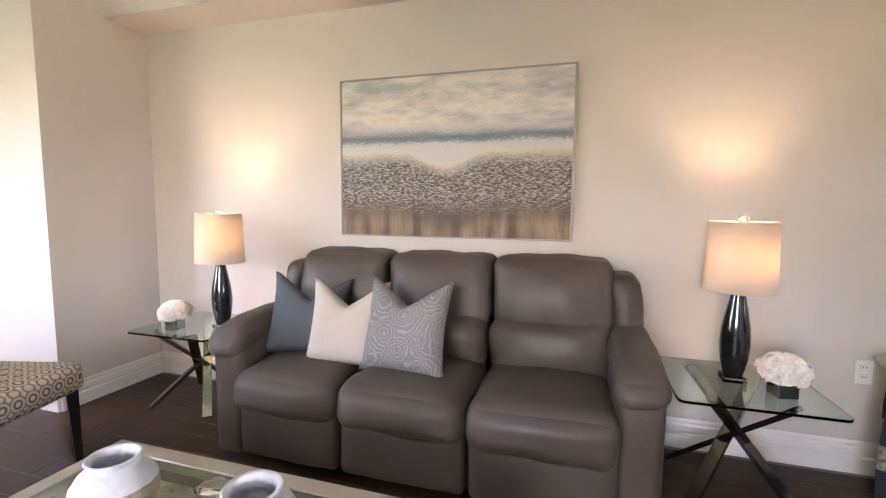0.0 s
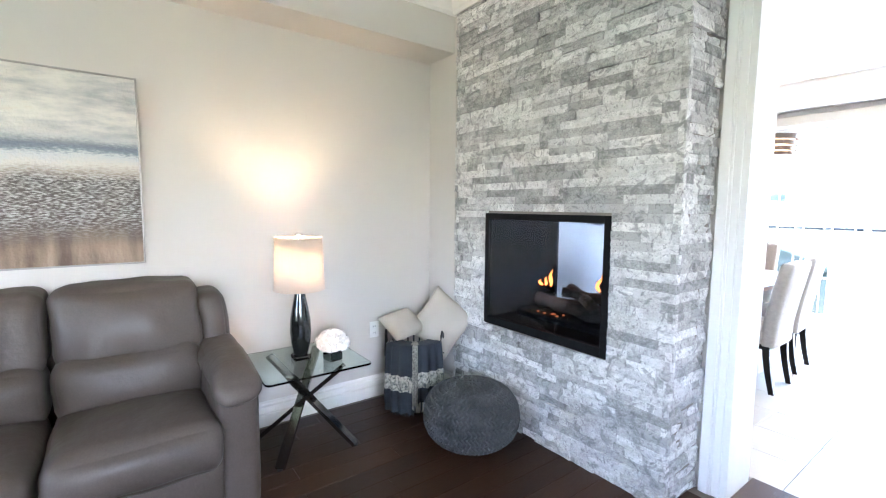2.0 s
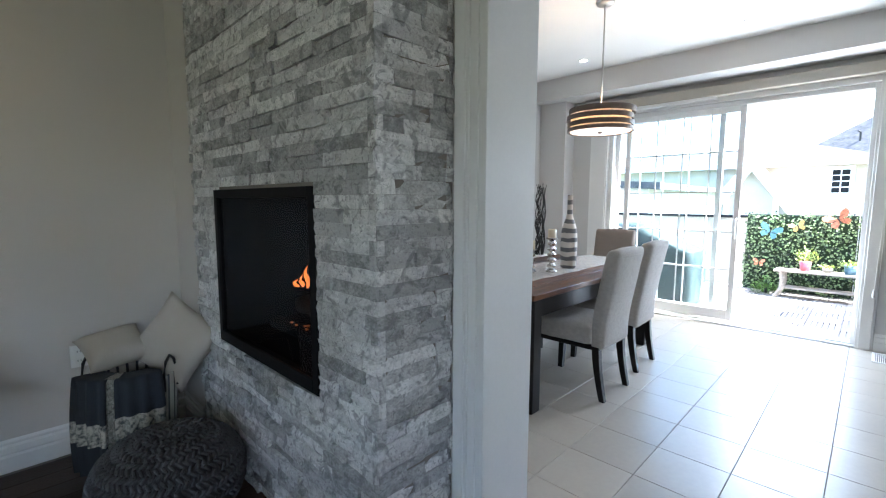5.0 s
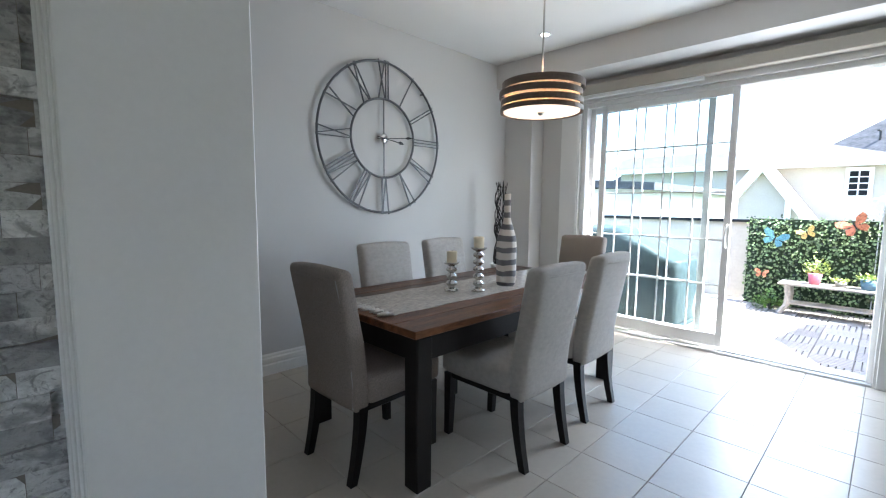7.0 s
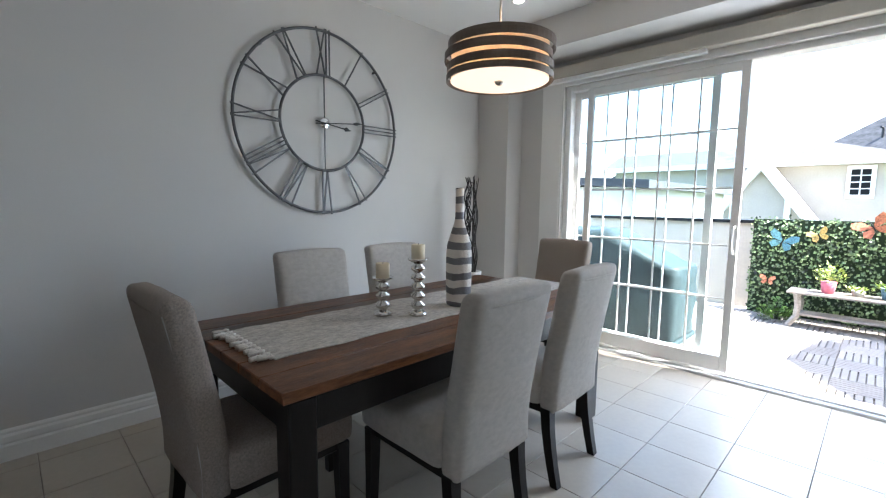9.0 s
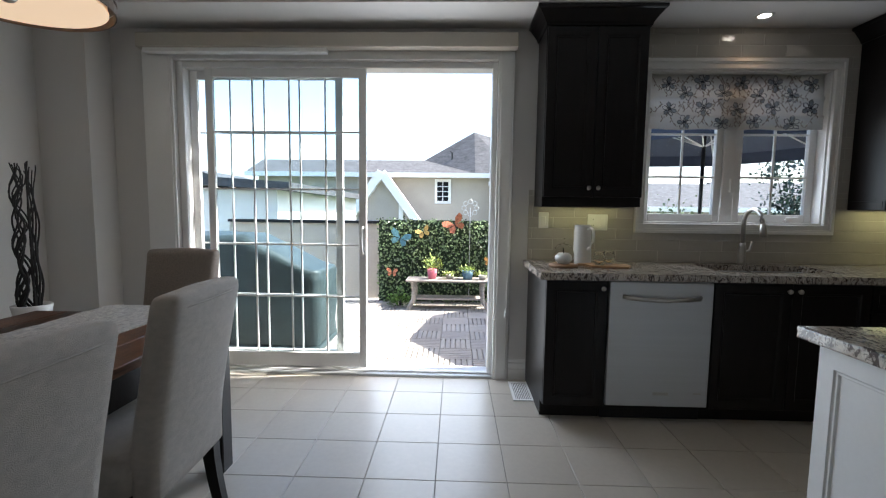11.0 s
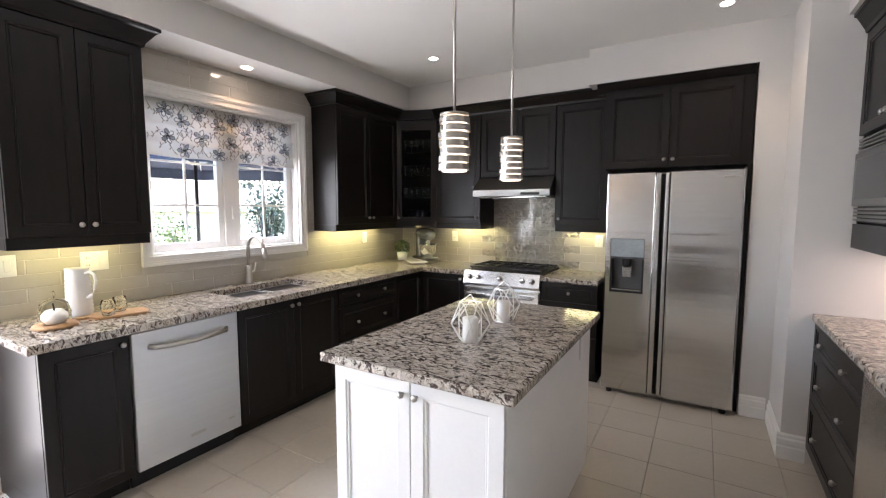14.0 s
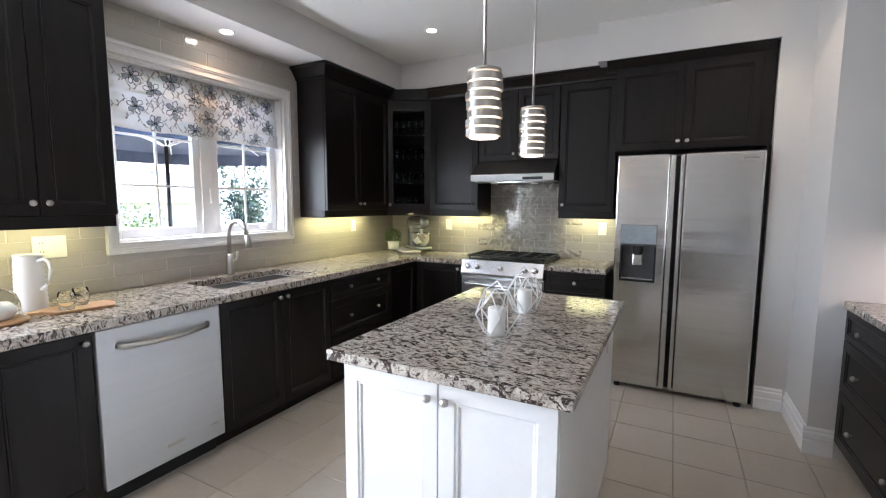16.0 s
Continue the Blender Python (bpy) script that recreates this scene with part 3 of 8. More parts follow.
part("crank", tube([(WX + 0.07, W0 + 0.20, Z0 + 0.03), (WX + 0.03, W0 + 0.22, Z0 + 0.045), (WX + 0.03, W0 + 0.14, Z0 + 0.05)], 0.008), WHITE, WIN, "white crank handle", True)
part("latch", box(WX + 0.06, WM - 0.025, 1.42, WX + 0.075, WM - 0.012, 1.52, 0.004), WHITE, WIN, "white latch")
# plain windows behind the walk
wn_ = thing("window_2", (0, 0, 0), 0, "white framed living room window", "window", "", "structure")
for r in ((-1.2, 1.0, -1.13, 2.25), (0.33, 1.0, 0.4, 2.25), (-1.13, 1.0, 0.33, 1.07), (-1.13, 2.18, 0.33, 2.25), (-0.43, 1.07, -0.37, 2.18)):
    part("frame", box(r[0], -3.12, r[1], r[2], -3.04, r[3], 0.002), WHITE, wn_)
wn_ = thing("window_3", (0, 0, 0), 0, "white framed bay window", "window", "", "structure")
for r in ((-0.1, 0.6, -0.03, 2.2), (1.13, 0.6, 1.2, 2.2), (-0.03, 0.6, 1.13, 0.67), (-0.03, 2.13, 1.13, 2.2)):
    part("frame", box(-3.62, r[0], r[1], -3.52, r[2], r[3], 0.002), WHITE, wn_)

# ---- living room: sofa ----
def sofa():
    s = thing("reclining_sofa", (-0.335, 2.78, 0), 0, "taupe grey leather three seat reclining sofa against the wall", "sofa")
    hw, f = 1.045, -0.86     # half width, front
    part("base", puff(-hw + 0.24, -0.78, 0.06, hw - 0.12, -0.06, 0.36, 0.03), LEATHER, s, "", True)
    for i, (x0, x1) in enumerate(((-0.815, -0.283), (-0.283, 0.298), (0.298, 0.888))):
        sw = x1 - x0
        part("footrest_panel", puff(x0 + 0.008, f + 0.02, 0.07, x0 + sw - 0.008, f + 0.14, 0.345, 0.03, (0, 0.012, 0), wob=0.004, seed=i), LEATHER, s, "", True)
        part("seat_cushion", puff(x0 + 0.004, f - 0.035, 0.30, x0 + sw - 0.004, -0.28, 0.50, 0.07, (0.0, 0.02, 0.035), 18, wob=0.011, seed=i + 4), LEATHER, s, "", True)
        lo = part("lumbar_cushion", puff(x0 + 0.006, -0.43, 0.44, x0 + sw - 0.006, -0.18, 0.72, 0.08, (0, 0.03, 0.0), 16, wob=0.013, seed=i + 8), LEATHER, s, "", True)
        up = part("head_cushion", puff(x0 + 0.008, -0.375, 0.655, x0 + sw - 0.008, -0.08, 1.005, 0.06, (0.0, 0.045, 0.012), 20, wob=0.016, seed=i + 12), LEATHER, s, "", True)
        for v in up.data.vertices:
            k = (v.co.z - 0.66) / 0.34
            v.co.y += 0.07 * k
    for sx in (-1, 1):
        hw = 1.03 if sx > 0 else 0.965
        xa, xb = sorted((sx * (hw - 0.165), sx * hw))
        part("arm", puff(xa, f + 0.03, 0.05, xb, -0.10, 0.635, 0.04, (0.012, 0.012, 0), 12, wob=0.004, seed=20 + sx), LEATHER, s, "", True)
        pad = part("arm_pad", puff(xa - 0.018, f + 0.0, 0.575, xb + 0.014, -0.14, 0.705, 0.062, (0, 0.012, 0.018), 18, wob=0.012, seed=24 + sx), LEATHER, s, "rolled padded armrest", True)
        for v in pad.data.vertices:
            v.co.z -= 0.055 * max(0.0, (-0.62 - v.co.y) / 0.24) ** 1.8
        wing = part("wing", puff(sx * (hw - 0.085) - 0.075, -0.33, 0.50, sx * (hw - 0.085) + 0.075, -0.05, 0.945, 0.06, (0.01, 0.02, 0), 10, wob=0.005, seed=28 + sx), LEATHER, s, "", True)
        for v in wing.data.vertices:
            v.co.y += 0.06 * (v.co.z - 0.5)
            v.co.x -= sx * 0.06 * max(0, v.co.z - 0.6)
    part("back_shell", puff(-0.80, -0.16, 0.10, 0.88, -0.01, 0.93, 0.04), LEATHER, s, "", True)
    return s


sofa()


# ---- dining table and chairs ----
TABLEWOOD = mat("table_top_wood", (0.090, 0.032, 0.0125), 0.36, vary=0.5, scale=3.0, fine=24, bump=0.12, stretch=(1, 7, 7), spec=0.26, random_amount=0.15, col2=(0.20, 0.082, 0.034), span=(0.36, 0.66))


def dining_table():
    t = thing("dining_table", (4.61, 1.79, 0), 0, "brown plank dining table with black square legs", "dining table")
    for i in range(6):
        y0 = -0.49 + i * 0.98 / 6
        part("plank", box(-0.99, y0 + 0.0008, 0.715, 0.99, y0 + 0.98 / 6 - 0.0008, 0.75, 0.003), TABLEWOOD, t)
    for sx in (-1, 1):
        for sy in (-1, 1):
            part("leg", box(sx * 0.925 - 0.045, sy * 0.435 - 0.045, 0, sx * 0.925 + 0.045, sy * 0.435 + 0.045, 0.714, 0.006), ESPRESSO, t)
    for sy in (-1, 1):
        part("apron", box(-0.88, sy * 0.455 - 0.012, 0.60, 0.88, sy * 0.455 + 0.012, 0.714, 0.002), ESPRESSO, t)
    for sx in (-1, 1):
        part("apron", box(sx * 0.945 - 0.012, -0.39, 0.60, sx * 0.945 + 0.012, 0.39, 0.714, 0.002), ESPRESSO, t)


dining_table()
LINEN = mat("pale_linen", (0.43, 0.395, 0.355), 0.9, vary=0.11, scale=34, fine=360, bump=0.5, bump_scale=420, stretch=(1, 1, 1.6), sheen=0.15)
TWEED = mat("brown_tweed", (0.285, 0.235, 0.20), 0.9, vary=0.26, scale=160, fine=420, bump=0.5, bump_scale=500)
PIPING = mat("piping", (0.42, 0.39, 0.35), 0.8, vary=0.1)


def parson_chair(name, label, fabric, m):
    """Faces +y; the origin is under the middle of the seat."""
    c = thing(name, (0, 0, 0), 0, label, "chair", "chairs round the dining table")
    seat = part("seat", puff(-0.225, -0.20, 0.36, 0.225, 0.27, 0.50, 0.035, (0, 0.01, 0.018), 10, wob=0.003), fabric, c, "", True)
    back = part("backrest", puff(-0.22, -0.275, 0.34, 0.22, -0.185, 1.0, 0.03, (0.0, 0.012, 0.008), 14, wob=0.003), fabric, c, "", True)
    for v in back.data.vertices:
        k = max(0, v.co.z - 0.48)
        v.co.y -= 0.17 * k ** 1.25 * 1.2
        v.co.x *= 1 - 0.05 * (1 - abs(v.co.z - 0.75)) + 0.03 * k
    pts = [(sx, -0.270 - 0.204 * max(0, z - 0.48) ** 1.25, z) for sx, z in [(-0.193, z / 10 + 0.36) for z in range(0, 7)]]
    part("piping", tube(pts, 0.004, 5), PIPING if fabric is TWEED else fabric, c, "", True)
    part("piping", tube([(-p[0], p[1], p[2]) for p in pts], 0.004, 5), PIPING if fabric is TWEED else fabric, c, "", True)
    part("seam", tube([(-0.198, -0.349, 0.957), (-0.10, -0.361, 0.958), (0.0, -0.364, 0.958), (0.10, -0.361, 0.958), (0.198, -0.349, 0.957)], 0.0028, 5), fabric, c, "", True)
    part("rail", box(-0.20, -0.22, 0.33, 0.20, 0.24, 0.37, 0.004), ESPRESSO, c)
    for sx in (-1, 1):
        for y, dy in ((-0.225, -0.055), (0.225, 0.01)):
            bm = bmesh.new()
            n = 5
            prev = None
            for i in range(n):
                k = i / (n - 1)
                w = 0.024 - 0.006 * k
                cx, cy, z = sx * 0.19, y + dy * k ** 1.6, 0.36 - 0.36 * k
                row = [bm.verts.new((cx + a * w, cy + b * w, z)) for a, b in ((-1, -1), (1, -1), (1, 1), (-1, 1))]
                if prev:
                    for q in range(4):
                        bm.faces.new((prev[q], prev[(q + 1) % 4], row[(q + 1) % 4], row[q]))
                else:
                    bm.faces.new(row)
                prev = row
            bm.faces.new(prev)
            part("leg", bm, ESPRESSO, c)
    c.matrix_basis = m
    return c


side = parson_chair("dining_chair", "pale linen upholstered dining chair with black wooden legs", LINEN, pose(4.32, 1.365, 0, 0, 0, 0))
for x, y, r in ((4.985, 1.41, 2), (4.34, 2.18, 178), (4.97, 2.20, 181)):
    copy_thing(side, pose(x, y, 0, 0, 0, r))
head = parson_chair("dining_chair", "brown tweed dining chair with light piping at the table end", TWEED, pose(3.745, 1.77, 0, 0, 0, -88))
copy_thing(head, pose(5.92, 1.92, 0, 0, 0, 92))


# ---- kitchen cabinets ----
def shaker(bm, axis, pos, out, a0, a1, z0, z1, fw=0.055, th=0.02):
    """A framed door, one moulded piece, on the plane axis=pos facing the sign out, from a0 to a1 and z0 to z1."""
    rows = []
    for inset, d in ((0.0, 0.0), (0.0, th - 0.0015), (0.0015, th), (fw - 0.003, th), (fw, th - 0.003), (fw + 0.003, th - 0.005), (fw + 0.009, th - 0.005), (fw + 0.013, th - 0.011)):
        p = pos + out * d
        row = []
        for u, v in ((a0 + inset, z0 + inset), (a1 - inset, z0 + inset), (a1 - inset, z1 - inset), (a0 + inset, z1 - inset)):
            row.append(bm.verts.new((p, u, v) if axis == "x" else (u, p, v)))
        rows.append(row)
    for r0, r1 in zip(rows, rows[1:]):
        for i in range(4):
            bm.faces.new((r0[i], r0[(i + 1) % 4], r1[(i + 1) % 4], r1[i]))
    bm.faces.new(rows[0])
    bm.faces.new(rows[-1])
    return bm


def holed(x0, z0, x1, z1, hx0, hz0, hx1, hz1, y0, y1, r=0.008):
    """An upright slab between y0 and y1 (the front) with rounded front edges and a rectangular hole."""
    bm = bmesh.new()

    def loop(xa, za, xb, zb, y):
        return [bm.verts.new((x, y, z)) for x, z in ((xa, za), (xb, za), (xb, zb), (xa, zb))]
    rows = [loop(hx0, hz0, hx1, hz1, y0), loop(x0, z0, x1, z1, y0), loop(x0, z0, x1, z1, y1 - r), loop(x0 + r * 0.3, z0 + r * 0.3, x1 - r * 0.3, z1 - r * 0.3, y1 - r * 0.3), loop(x0 + r, z0 + r, x1 - r, z1 - r, y1), loop(hx0, hz0, hx1, hz1, y1)]
    for r0, r1 in zip(rows, rows[1:] + rows[:1]):
        for i in range(4):
            bm.faces.new((r0[i], r0[(i + 1) % 4], r1[(i + 1) % 4], r1[i]))
    return bm


KNOB = [(0.0, 0.030), (0.009, 0.029), (0.0135, 0.024), (0.0145, 0.018), (0.010, 0.012), (0.005, 0.009), (0.0055, 0.0), (0.0, 0.0)]


def knob(parent, axis, pos, out, a, z):
    bm = lathe(KNOB, 14, closed=False)
    m = Matrix.Rotation(radians(90) * out, 4, "Y") if axis == "x" else Matrix.Rotation(radians(-90) * out, 4, "X")
    at = (pos + out * 0.02, a, z) if axis == "x" else (a, pos + out * 0.02, z)
    bmesh.ops.transform(bm, matrix=Matrix.Translation(at) @ m, verts=bm.verts[:])
    return part("knob", bm, NICKEL, parent, "brushed nickel knob", True)


def cabinet(name, label, axis, back, face, a0, a1, z0, z1, doors, material=ESPRESSO, category="cabinet", group="", toe=False):
    """doors: rows (a0, a1, z0, z1, knob positions)."""
    out = 1 if face > back else -1
    c = thing(name, (0, 0, 0), 0, label, category, group)
    lo, hi = sorted((back, face))
    zb = z0 + 0.10 if toe else z0
    r = (lo, a0, zb, hi, a1, z1) if axis == "x" else (a0, lo, zb, a1, hi, z1)
    part("body", box(*r, 0.001), material, c)
    if toe:
        tf = face - out * 0.07
        lo2, hi2 = sorted((back, tf))
        part("toe_kick", box(*((lo2, a0, z0, hi2, a1, zb) if axis == "x" else (a0, lo2, z0, a1, hi2, zb)), 0), material, c)
    for d0, d1, e0, e1, knobs in doors:
        d = part("drawer_front" if e1 - e0 < 0.32 else "door", shaker(bmesh.new(), axis, face, out, d0, d1, e0, e1, 0.055 if e1 - e0 > 0.2 else 0.035), material, c)
        for ka, kz in knobs:
            knob(d, axis, face, out, ka, kz)
    return c


def two_doors(a0, a1, z0, z1, kz, gap=0.002):
    m = (a0 + a1) / 2
    return [(a0 + gap, m - gap, z0, z1, [(m - 0.03, kz)]), (m + gap, a1 - gap, z0, z1, [(m + 0.03, kz)])]


BF = 6.13          # face of the base cabinets on the sink wall
B1 = WX - 0.012
UF = WX - 0.30     # face of the wall cabinets on the sink wall
cabinet("base_cabinet", "black brown base cabinet with one door, end of the run", "x", B1, BF, -0.672, -0.31, 0, 0.868, [(-0.668, -0.312, 0.105, 0.86, [(-0.64, 0.82)])], toe=True)
cabinet("sink_cabinet", "black brown double door cabinet under the sink", "x", B1, BF, -2.18, -1.285, 0, 0.868, two_doors(-2.178, -1.287, 0.105, 0.86, 0.82), toe=True)
cabinet("drawer_cabinet", "black brown cabinet with three drawers", "x", B1, BF, -2.98, -2.185, 0, 0.868, [(-2.978, -2.187, 0.70, 0.86, [(-2.40, 0.78), (-2.76, 0.78)]), (-2.978, -2.187, 0.41, 0.695, [(-2.40, 0.55), (-2.76, 0.55)]), (-2.978, -2.187, 0.105, 0.405, [(-2.40, 0.26), (-2.76, 0.26)])], toe=True)
cabinet("corner_base_cabinet", "black brown corner base cabinet", "x", B1, BF, -3.988, -2.985, 0, 0.868, [(-3.40, -2.987, 0.105, 0.86, [])], toe=True)
RF = -3.41         # face of the base cabinets on the range wall
cabinet("base_cabinet", "black brown single door base cabinet beside the range", "y", -3.988, RF, 5.60, 6.10, 0, 0.868, [(5.602, 6.09, 0.105, 0.86, [(5.64, 0.82)])], toe=True)
cabinet("drawer_cabinet", "narrow black brown drawer cabinet between range and fridge", "y", -3.988, RF, 4.34, 4.825, 0, 0.868, [(4.342, 4.823, 0.70, 0.86, [(4.58, 0.78)]), (4.342, 4.823, 0.41, 0.695, [(4.58, 0.55)]), (4.342, 4.823, 0.105, 0.405, [(4.58, 0.26)])], toe=True)

UB, UT = 1.36, 2.44
U = []
U.append(cabinet("wall_cabinet", "tall black brown wall cabinet beside the patio door", "x", B1, UF, -0.985, -0.34, UB, UT, two_doors(-0.983, -0.342, UB + 0.003, UT - 0.003, UB + 0.06)))
U.append(cabinet("wall_cabinet", "black brown double door wall cabinet beside the window", "x", B1, UF, -3.465, -2.555, UB, UT, two_doors(-3.463, -2.557, UB + 0.003, UT - 0.003, UB + 0.06)))
UY = -3.66
U.append(cabinet("wall_cabinet", "black brown single door wall cabinet beside the hood", "y", -3.988, UY, 5.56, 6.085, UB, UT, [(5.562, 6.08, UB + 0.003, UT - 0.003, [(5.60, UB + 0.06)])]))
U.append(cabinet("wall_cabinet", "short black brown double door cabinet above the hood", "y", -3.988, UY, 4.80, 5.555, 1.82, UT, two_doors(4.802, 5.553, 1.823, UT - 0.003, 1.88)))
U.append(cabinet("wall_cabinet", "black brown single door wall cabinet beside the fridge", "y", -3.988, UY, 4.335, 4.795, UB, UT, [(4.337, 4.793, UB + 0.003, UT - 0.003, [(4.755, UB + 0.06)])]))
FRC = cabinet("fridge_cabinet", "deep black brown double door cabinet over the fridge", "y", -3.988, -3.45, 3.33, 4.33, 1.83, 2.46, two_doors(3.40, 4.32, 1.835, 2.44, 1.89))
part("side_panel", box(3.325, -3.988, 0.0, 3.35, -3.44, 1.83, 0.001), ESPRESSO, FRC)
part("crown", prism([(-3.47, 2.44), (-3.40, 2.515), (-3.46, 2.515), (-3.46, 2.44)], 3.335, 4.40, "x"), ESPRESSO, FRC)
# light rails and crowns of the wall cabinets
for c, r in ((U[0], (UF + 0.008, -0.985, 1.30, B1, -0.34, UB)), (U[1], (UF + 0.008, -3.465, 1.30, B1, -2.555, UB)), (U[2], (5.56, -3.988, 1.30, 6.085, UY - 0.008, UB)), (U[4], (4.335, -3.988, 1.30, 4.795, UY - 0.008, UB))):
    x0, y0, z0, x1, y1, z1 = r
    t = 0.02
    part("light_rail", boxes((x0, y0, z0, x0 + t, y1, z1), (x1 - t, y0, z0, x1, y1, z1), (x0 + t, y0, z0, x1 - t, y0 + t, z1), (x0 + t, y1 - t, z0, x1 - t, y1, z1), bevel=0.002), ESPRESSO, c)


def flare(x0, y0, x1, y1, z0, z1, d, sides):
    """A crown that flares out by d on the given sides (w e s n)."""
    bm = bmesh.new()
    rows = []
    for k, z in ((0.12, z0), (0.2, z0 + 0.02), (0.8, z1 - 0.025), (1.0, z1 - 0.018), (1.0, z1)):
        e = d * k
        xa, xb = x0 - (e if "w" in sides else 0), x1 + (e if "e" in sides else 0)
        ya, yb = y0 - (e if "s" in sides else 0), y1 + (e if "n" in sides else 0)
        rows.append([bm.verts.new(p) for p in ((xa, ya, z), (xb, ya, z), (xb, yb, z), (xa, yb, z))])
    for a, b in zip(rows, rows[1:]):
        for i in range(4):
            bm.faces.new((a[i], a[(i + 1) % 4], b[(i + 1) % 4], b[i]))
    bm.faces.new(rows[0])
    bm.faces.new(rows[-1])
    return bm


part("crown", flare(UF - 0.02, -0.985, B1, -0.34, UT, 2.545, 0.075, "wsn"), ESPRESSO, U[0])
part("crown", flare(UF - 0.02, -3.465, B1, -2.555, UT, 2.545, 0.075, "wn"), ESPRESSO, U[1])
part("crown", flare(5.56, -3.988, 6.085, UY + 0.02, UT, 2.54, 0.075, "n"), ESPRESSO, U[2])
part("crown", flare(4.80, -3.988, 5.558, UY + 0.02, UT, 2.54, 0.075, "n"), ESPRESSO, U[3])
part("crown", flare(4.335, -3.988, 4.798, UY + 0.02, UT, 2.54, 0.075, "n"), ESPRESSO, U[4])

# diagonal corner cabinet with a glass door
CC = thing("corner_wall_cabinet", (0, 0, 0), 0, "black brown diagonal corner cabinet with glass door and glassware", "cabinet")
pc, pd_ = Vector((UF, -3.468, 0)), Vector((6.088, UY, 0))
outl = [(B1, -3.468), (UF, -3.468), (6.088, UY), (6.088, -3.988), (B1, -3.988)]
part("bottom", prism(outl, 1.30, UB + 0.02), ESPRESSO, CC)
part("top", prism(outl, UT - 0.02, UT), ESPRESSO, CC)
part("back", boxes((B1 - 0.012, -3.988, UB + 0.02, B1, -3.468, UT - 0.02), (6.088, -3.988, UB + 0.02, B1 - 0.012, -3.976, UT - 0.02)), ESPRESSO, CC)
dirv = (pd_ - pc).normalized()
nrm = Vector((dirv.y, -dirv.x, 0))
if nrm.dot(Vector((-1, 1, 0))) < 0:
    nrm = -nrm
L = (pd_ - pc).length


def diag(u0, z0, u1, z1, d0, d1, bm=None):
    bm = bm or bmesh.new()
    ps = [pc + dirv * u + nrm * d for u, d in ((u0, d0), (u1, d0), (u1, d1), (u0, d1))]
    a = [bm.verts.new((p.x, p.y, z0)) for p in ps]
    b = [bm.verts.new((p.x, p.y, z1)) for p in ps]
    for i in range(4):
        bm.faces.new((a[i], a[(i + 1) % 4], b[(i + 1) % 4], b[i]))
    bm.faces.new(a)
    bm.faces.new(b)
    return bm


bm = bmesh.new()
for u0, z0, u1, z1 in ((0.0, UB, 0.06, UT), (L - 0.06, UB, L, UT), (0.06, UB, L - 0.06, UB + 0.06), (0.06, UT - 0.10, L - 0.06, UT)):
    diag(u0, z0, u1, z1, 0, 0.02, bm)
cd = part("door", bm, ESPRESSO, CC)
gp = part("pane", diag(0.06, UB + 0.06, L - 0.06, UT - 0.10, 0.006, 0.010), PANE, cd)
for z in (1.62, 1.86, 2.10):
    part("shelf", prism([(B1 - 0.012, -3.48), (UF + 0.02, -3.48), (6.10, UY - 0.02), (6.10, -3.976), (B1 - 0.012, -3.976)], z, z + 0.008), GLASS, CC, "glass shelf")
part("crown", prism([(B1, -3.468), (UF - 0.075, -3.468), (6.088, UY + 0.075), (6.088, -3.988), (B1, -3.988)], UT, 2.54), ESPRESSO, CC)
kp = pc + dirv * 0.03 + nrm * 0.02
bm = lathe(KNOB, 14, closed=False)
bmesh.ops.transform(bm, matrix=Matrix.Translation((kp.x, kp.y, UB + 0.05)) @ nrm.to_track_quat("Z", "Y").to_matrix().to_4x4(), verts=bm.verts[:])
part("knob", bm, NICKEL, cd, "brushed nickel knob", True)


# worktops
def slab(points, z0, z1, bevel=0.008):
    return prism(points, z0, z1, "z", bevel)


SX0, SX1, SY0, SY1 = 6.26, 6.62, -2.14, -1.42     # sink cut-out
bm = bmesh.new()
gxs, gys = (5.60, 6.08, SX0, SX1, B1), (-3.988, -3.36, SY0, SY1, -0.27)
grid = {(i, j): bm.verts.new((x, y, 0.87)) for i, x in enumerate(gxs) for j, y in enumerate(gys) if i > 0 or j < 2}
cells = [bm.faces.new((grid[i, j], grid[i + 1, j], grid[i + 1, j + 1], grid[i, j + 1])) for i in range(4) for j in range(4) if (i > 0 or j == 0) and (i, j) != (2, 2)]
raised = bmesh.ops.extrude_face_region(bm, geom=cells)["geom"]
bmesh.ops.translate(bm, vec=(0, 0, 0.04), verts=[v for v in raised if isinstance(v, bmesh.types.BMVert)])
bm.normal_update()
rim = [e for e in bm.edges if e.calc_length() > 0 and len(e.link_faces) == 2 and all(abs(v.co.z - 0.91) < 1e-4 for v in e.verts) and abs(e.link_faces[0].normal.dot(e.link_faces[1].normal)) < 0.5]
bmesh.ops.bevel(bm, geom=rim, offset=0.006, segments=2, affect="EDGES")
solid("countertop", bm, GRANITE, "speckled grey granite worktop with undermount sink", "countertop", "")
solid("countertop", box(4.338, -3.988, 0.87, 4.828, -3.36, 0.91, 0.005), GRANITE, "small speckled granite worktop beside the range", "countertop", "")

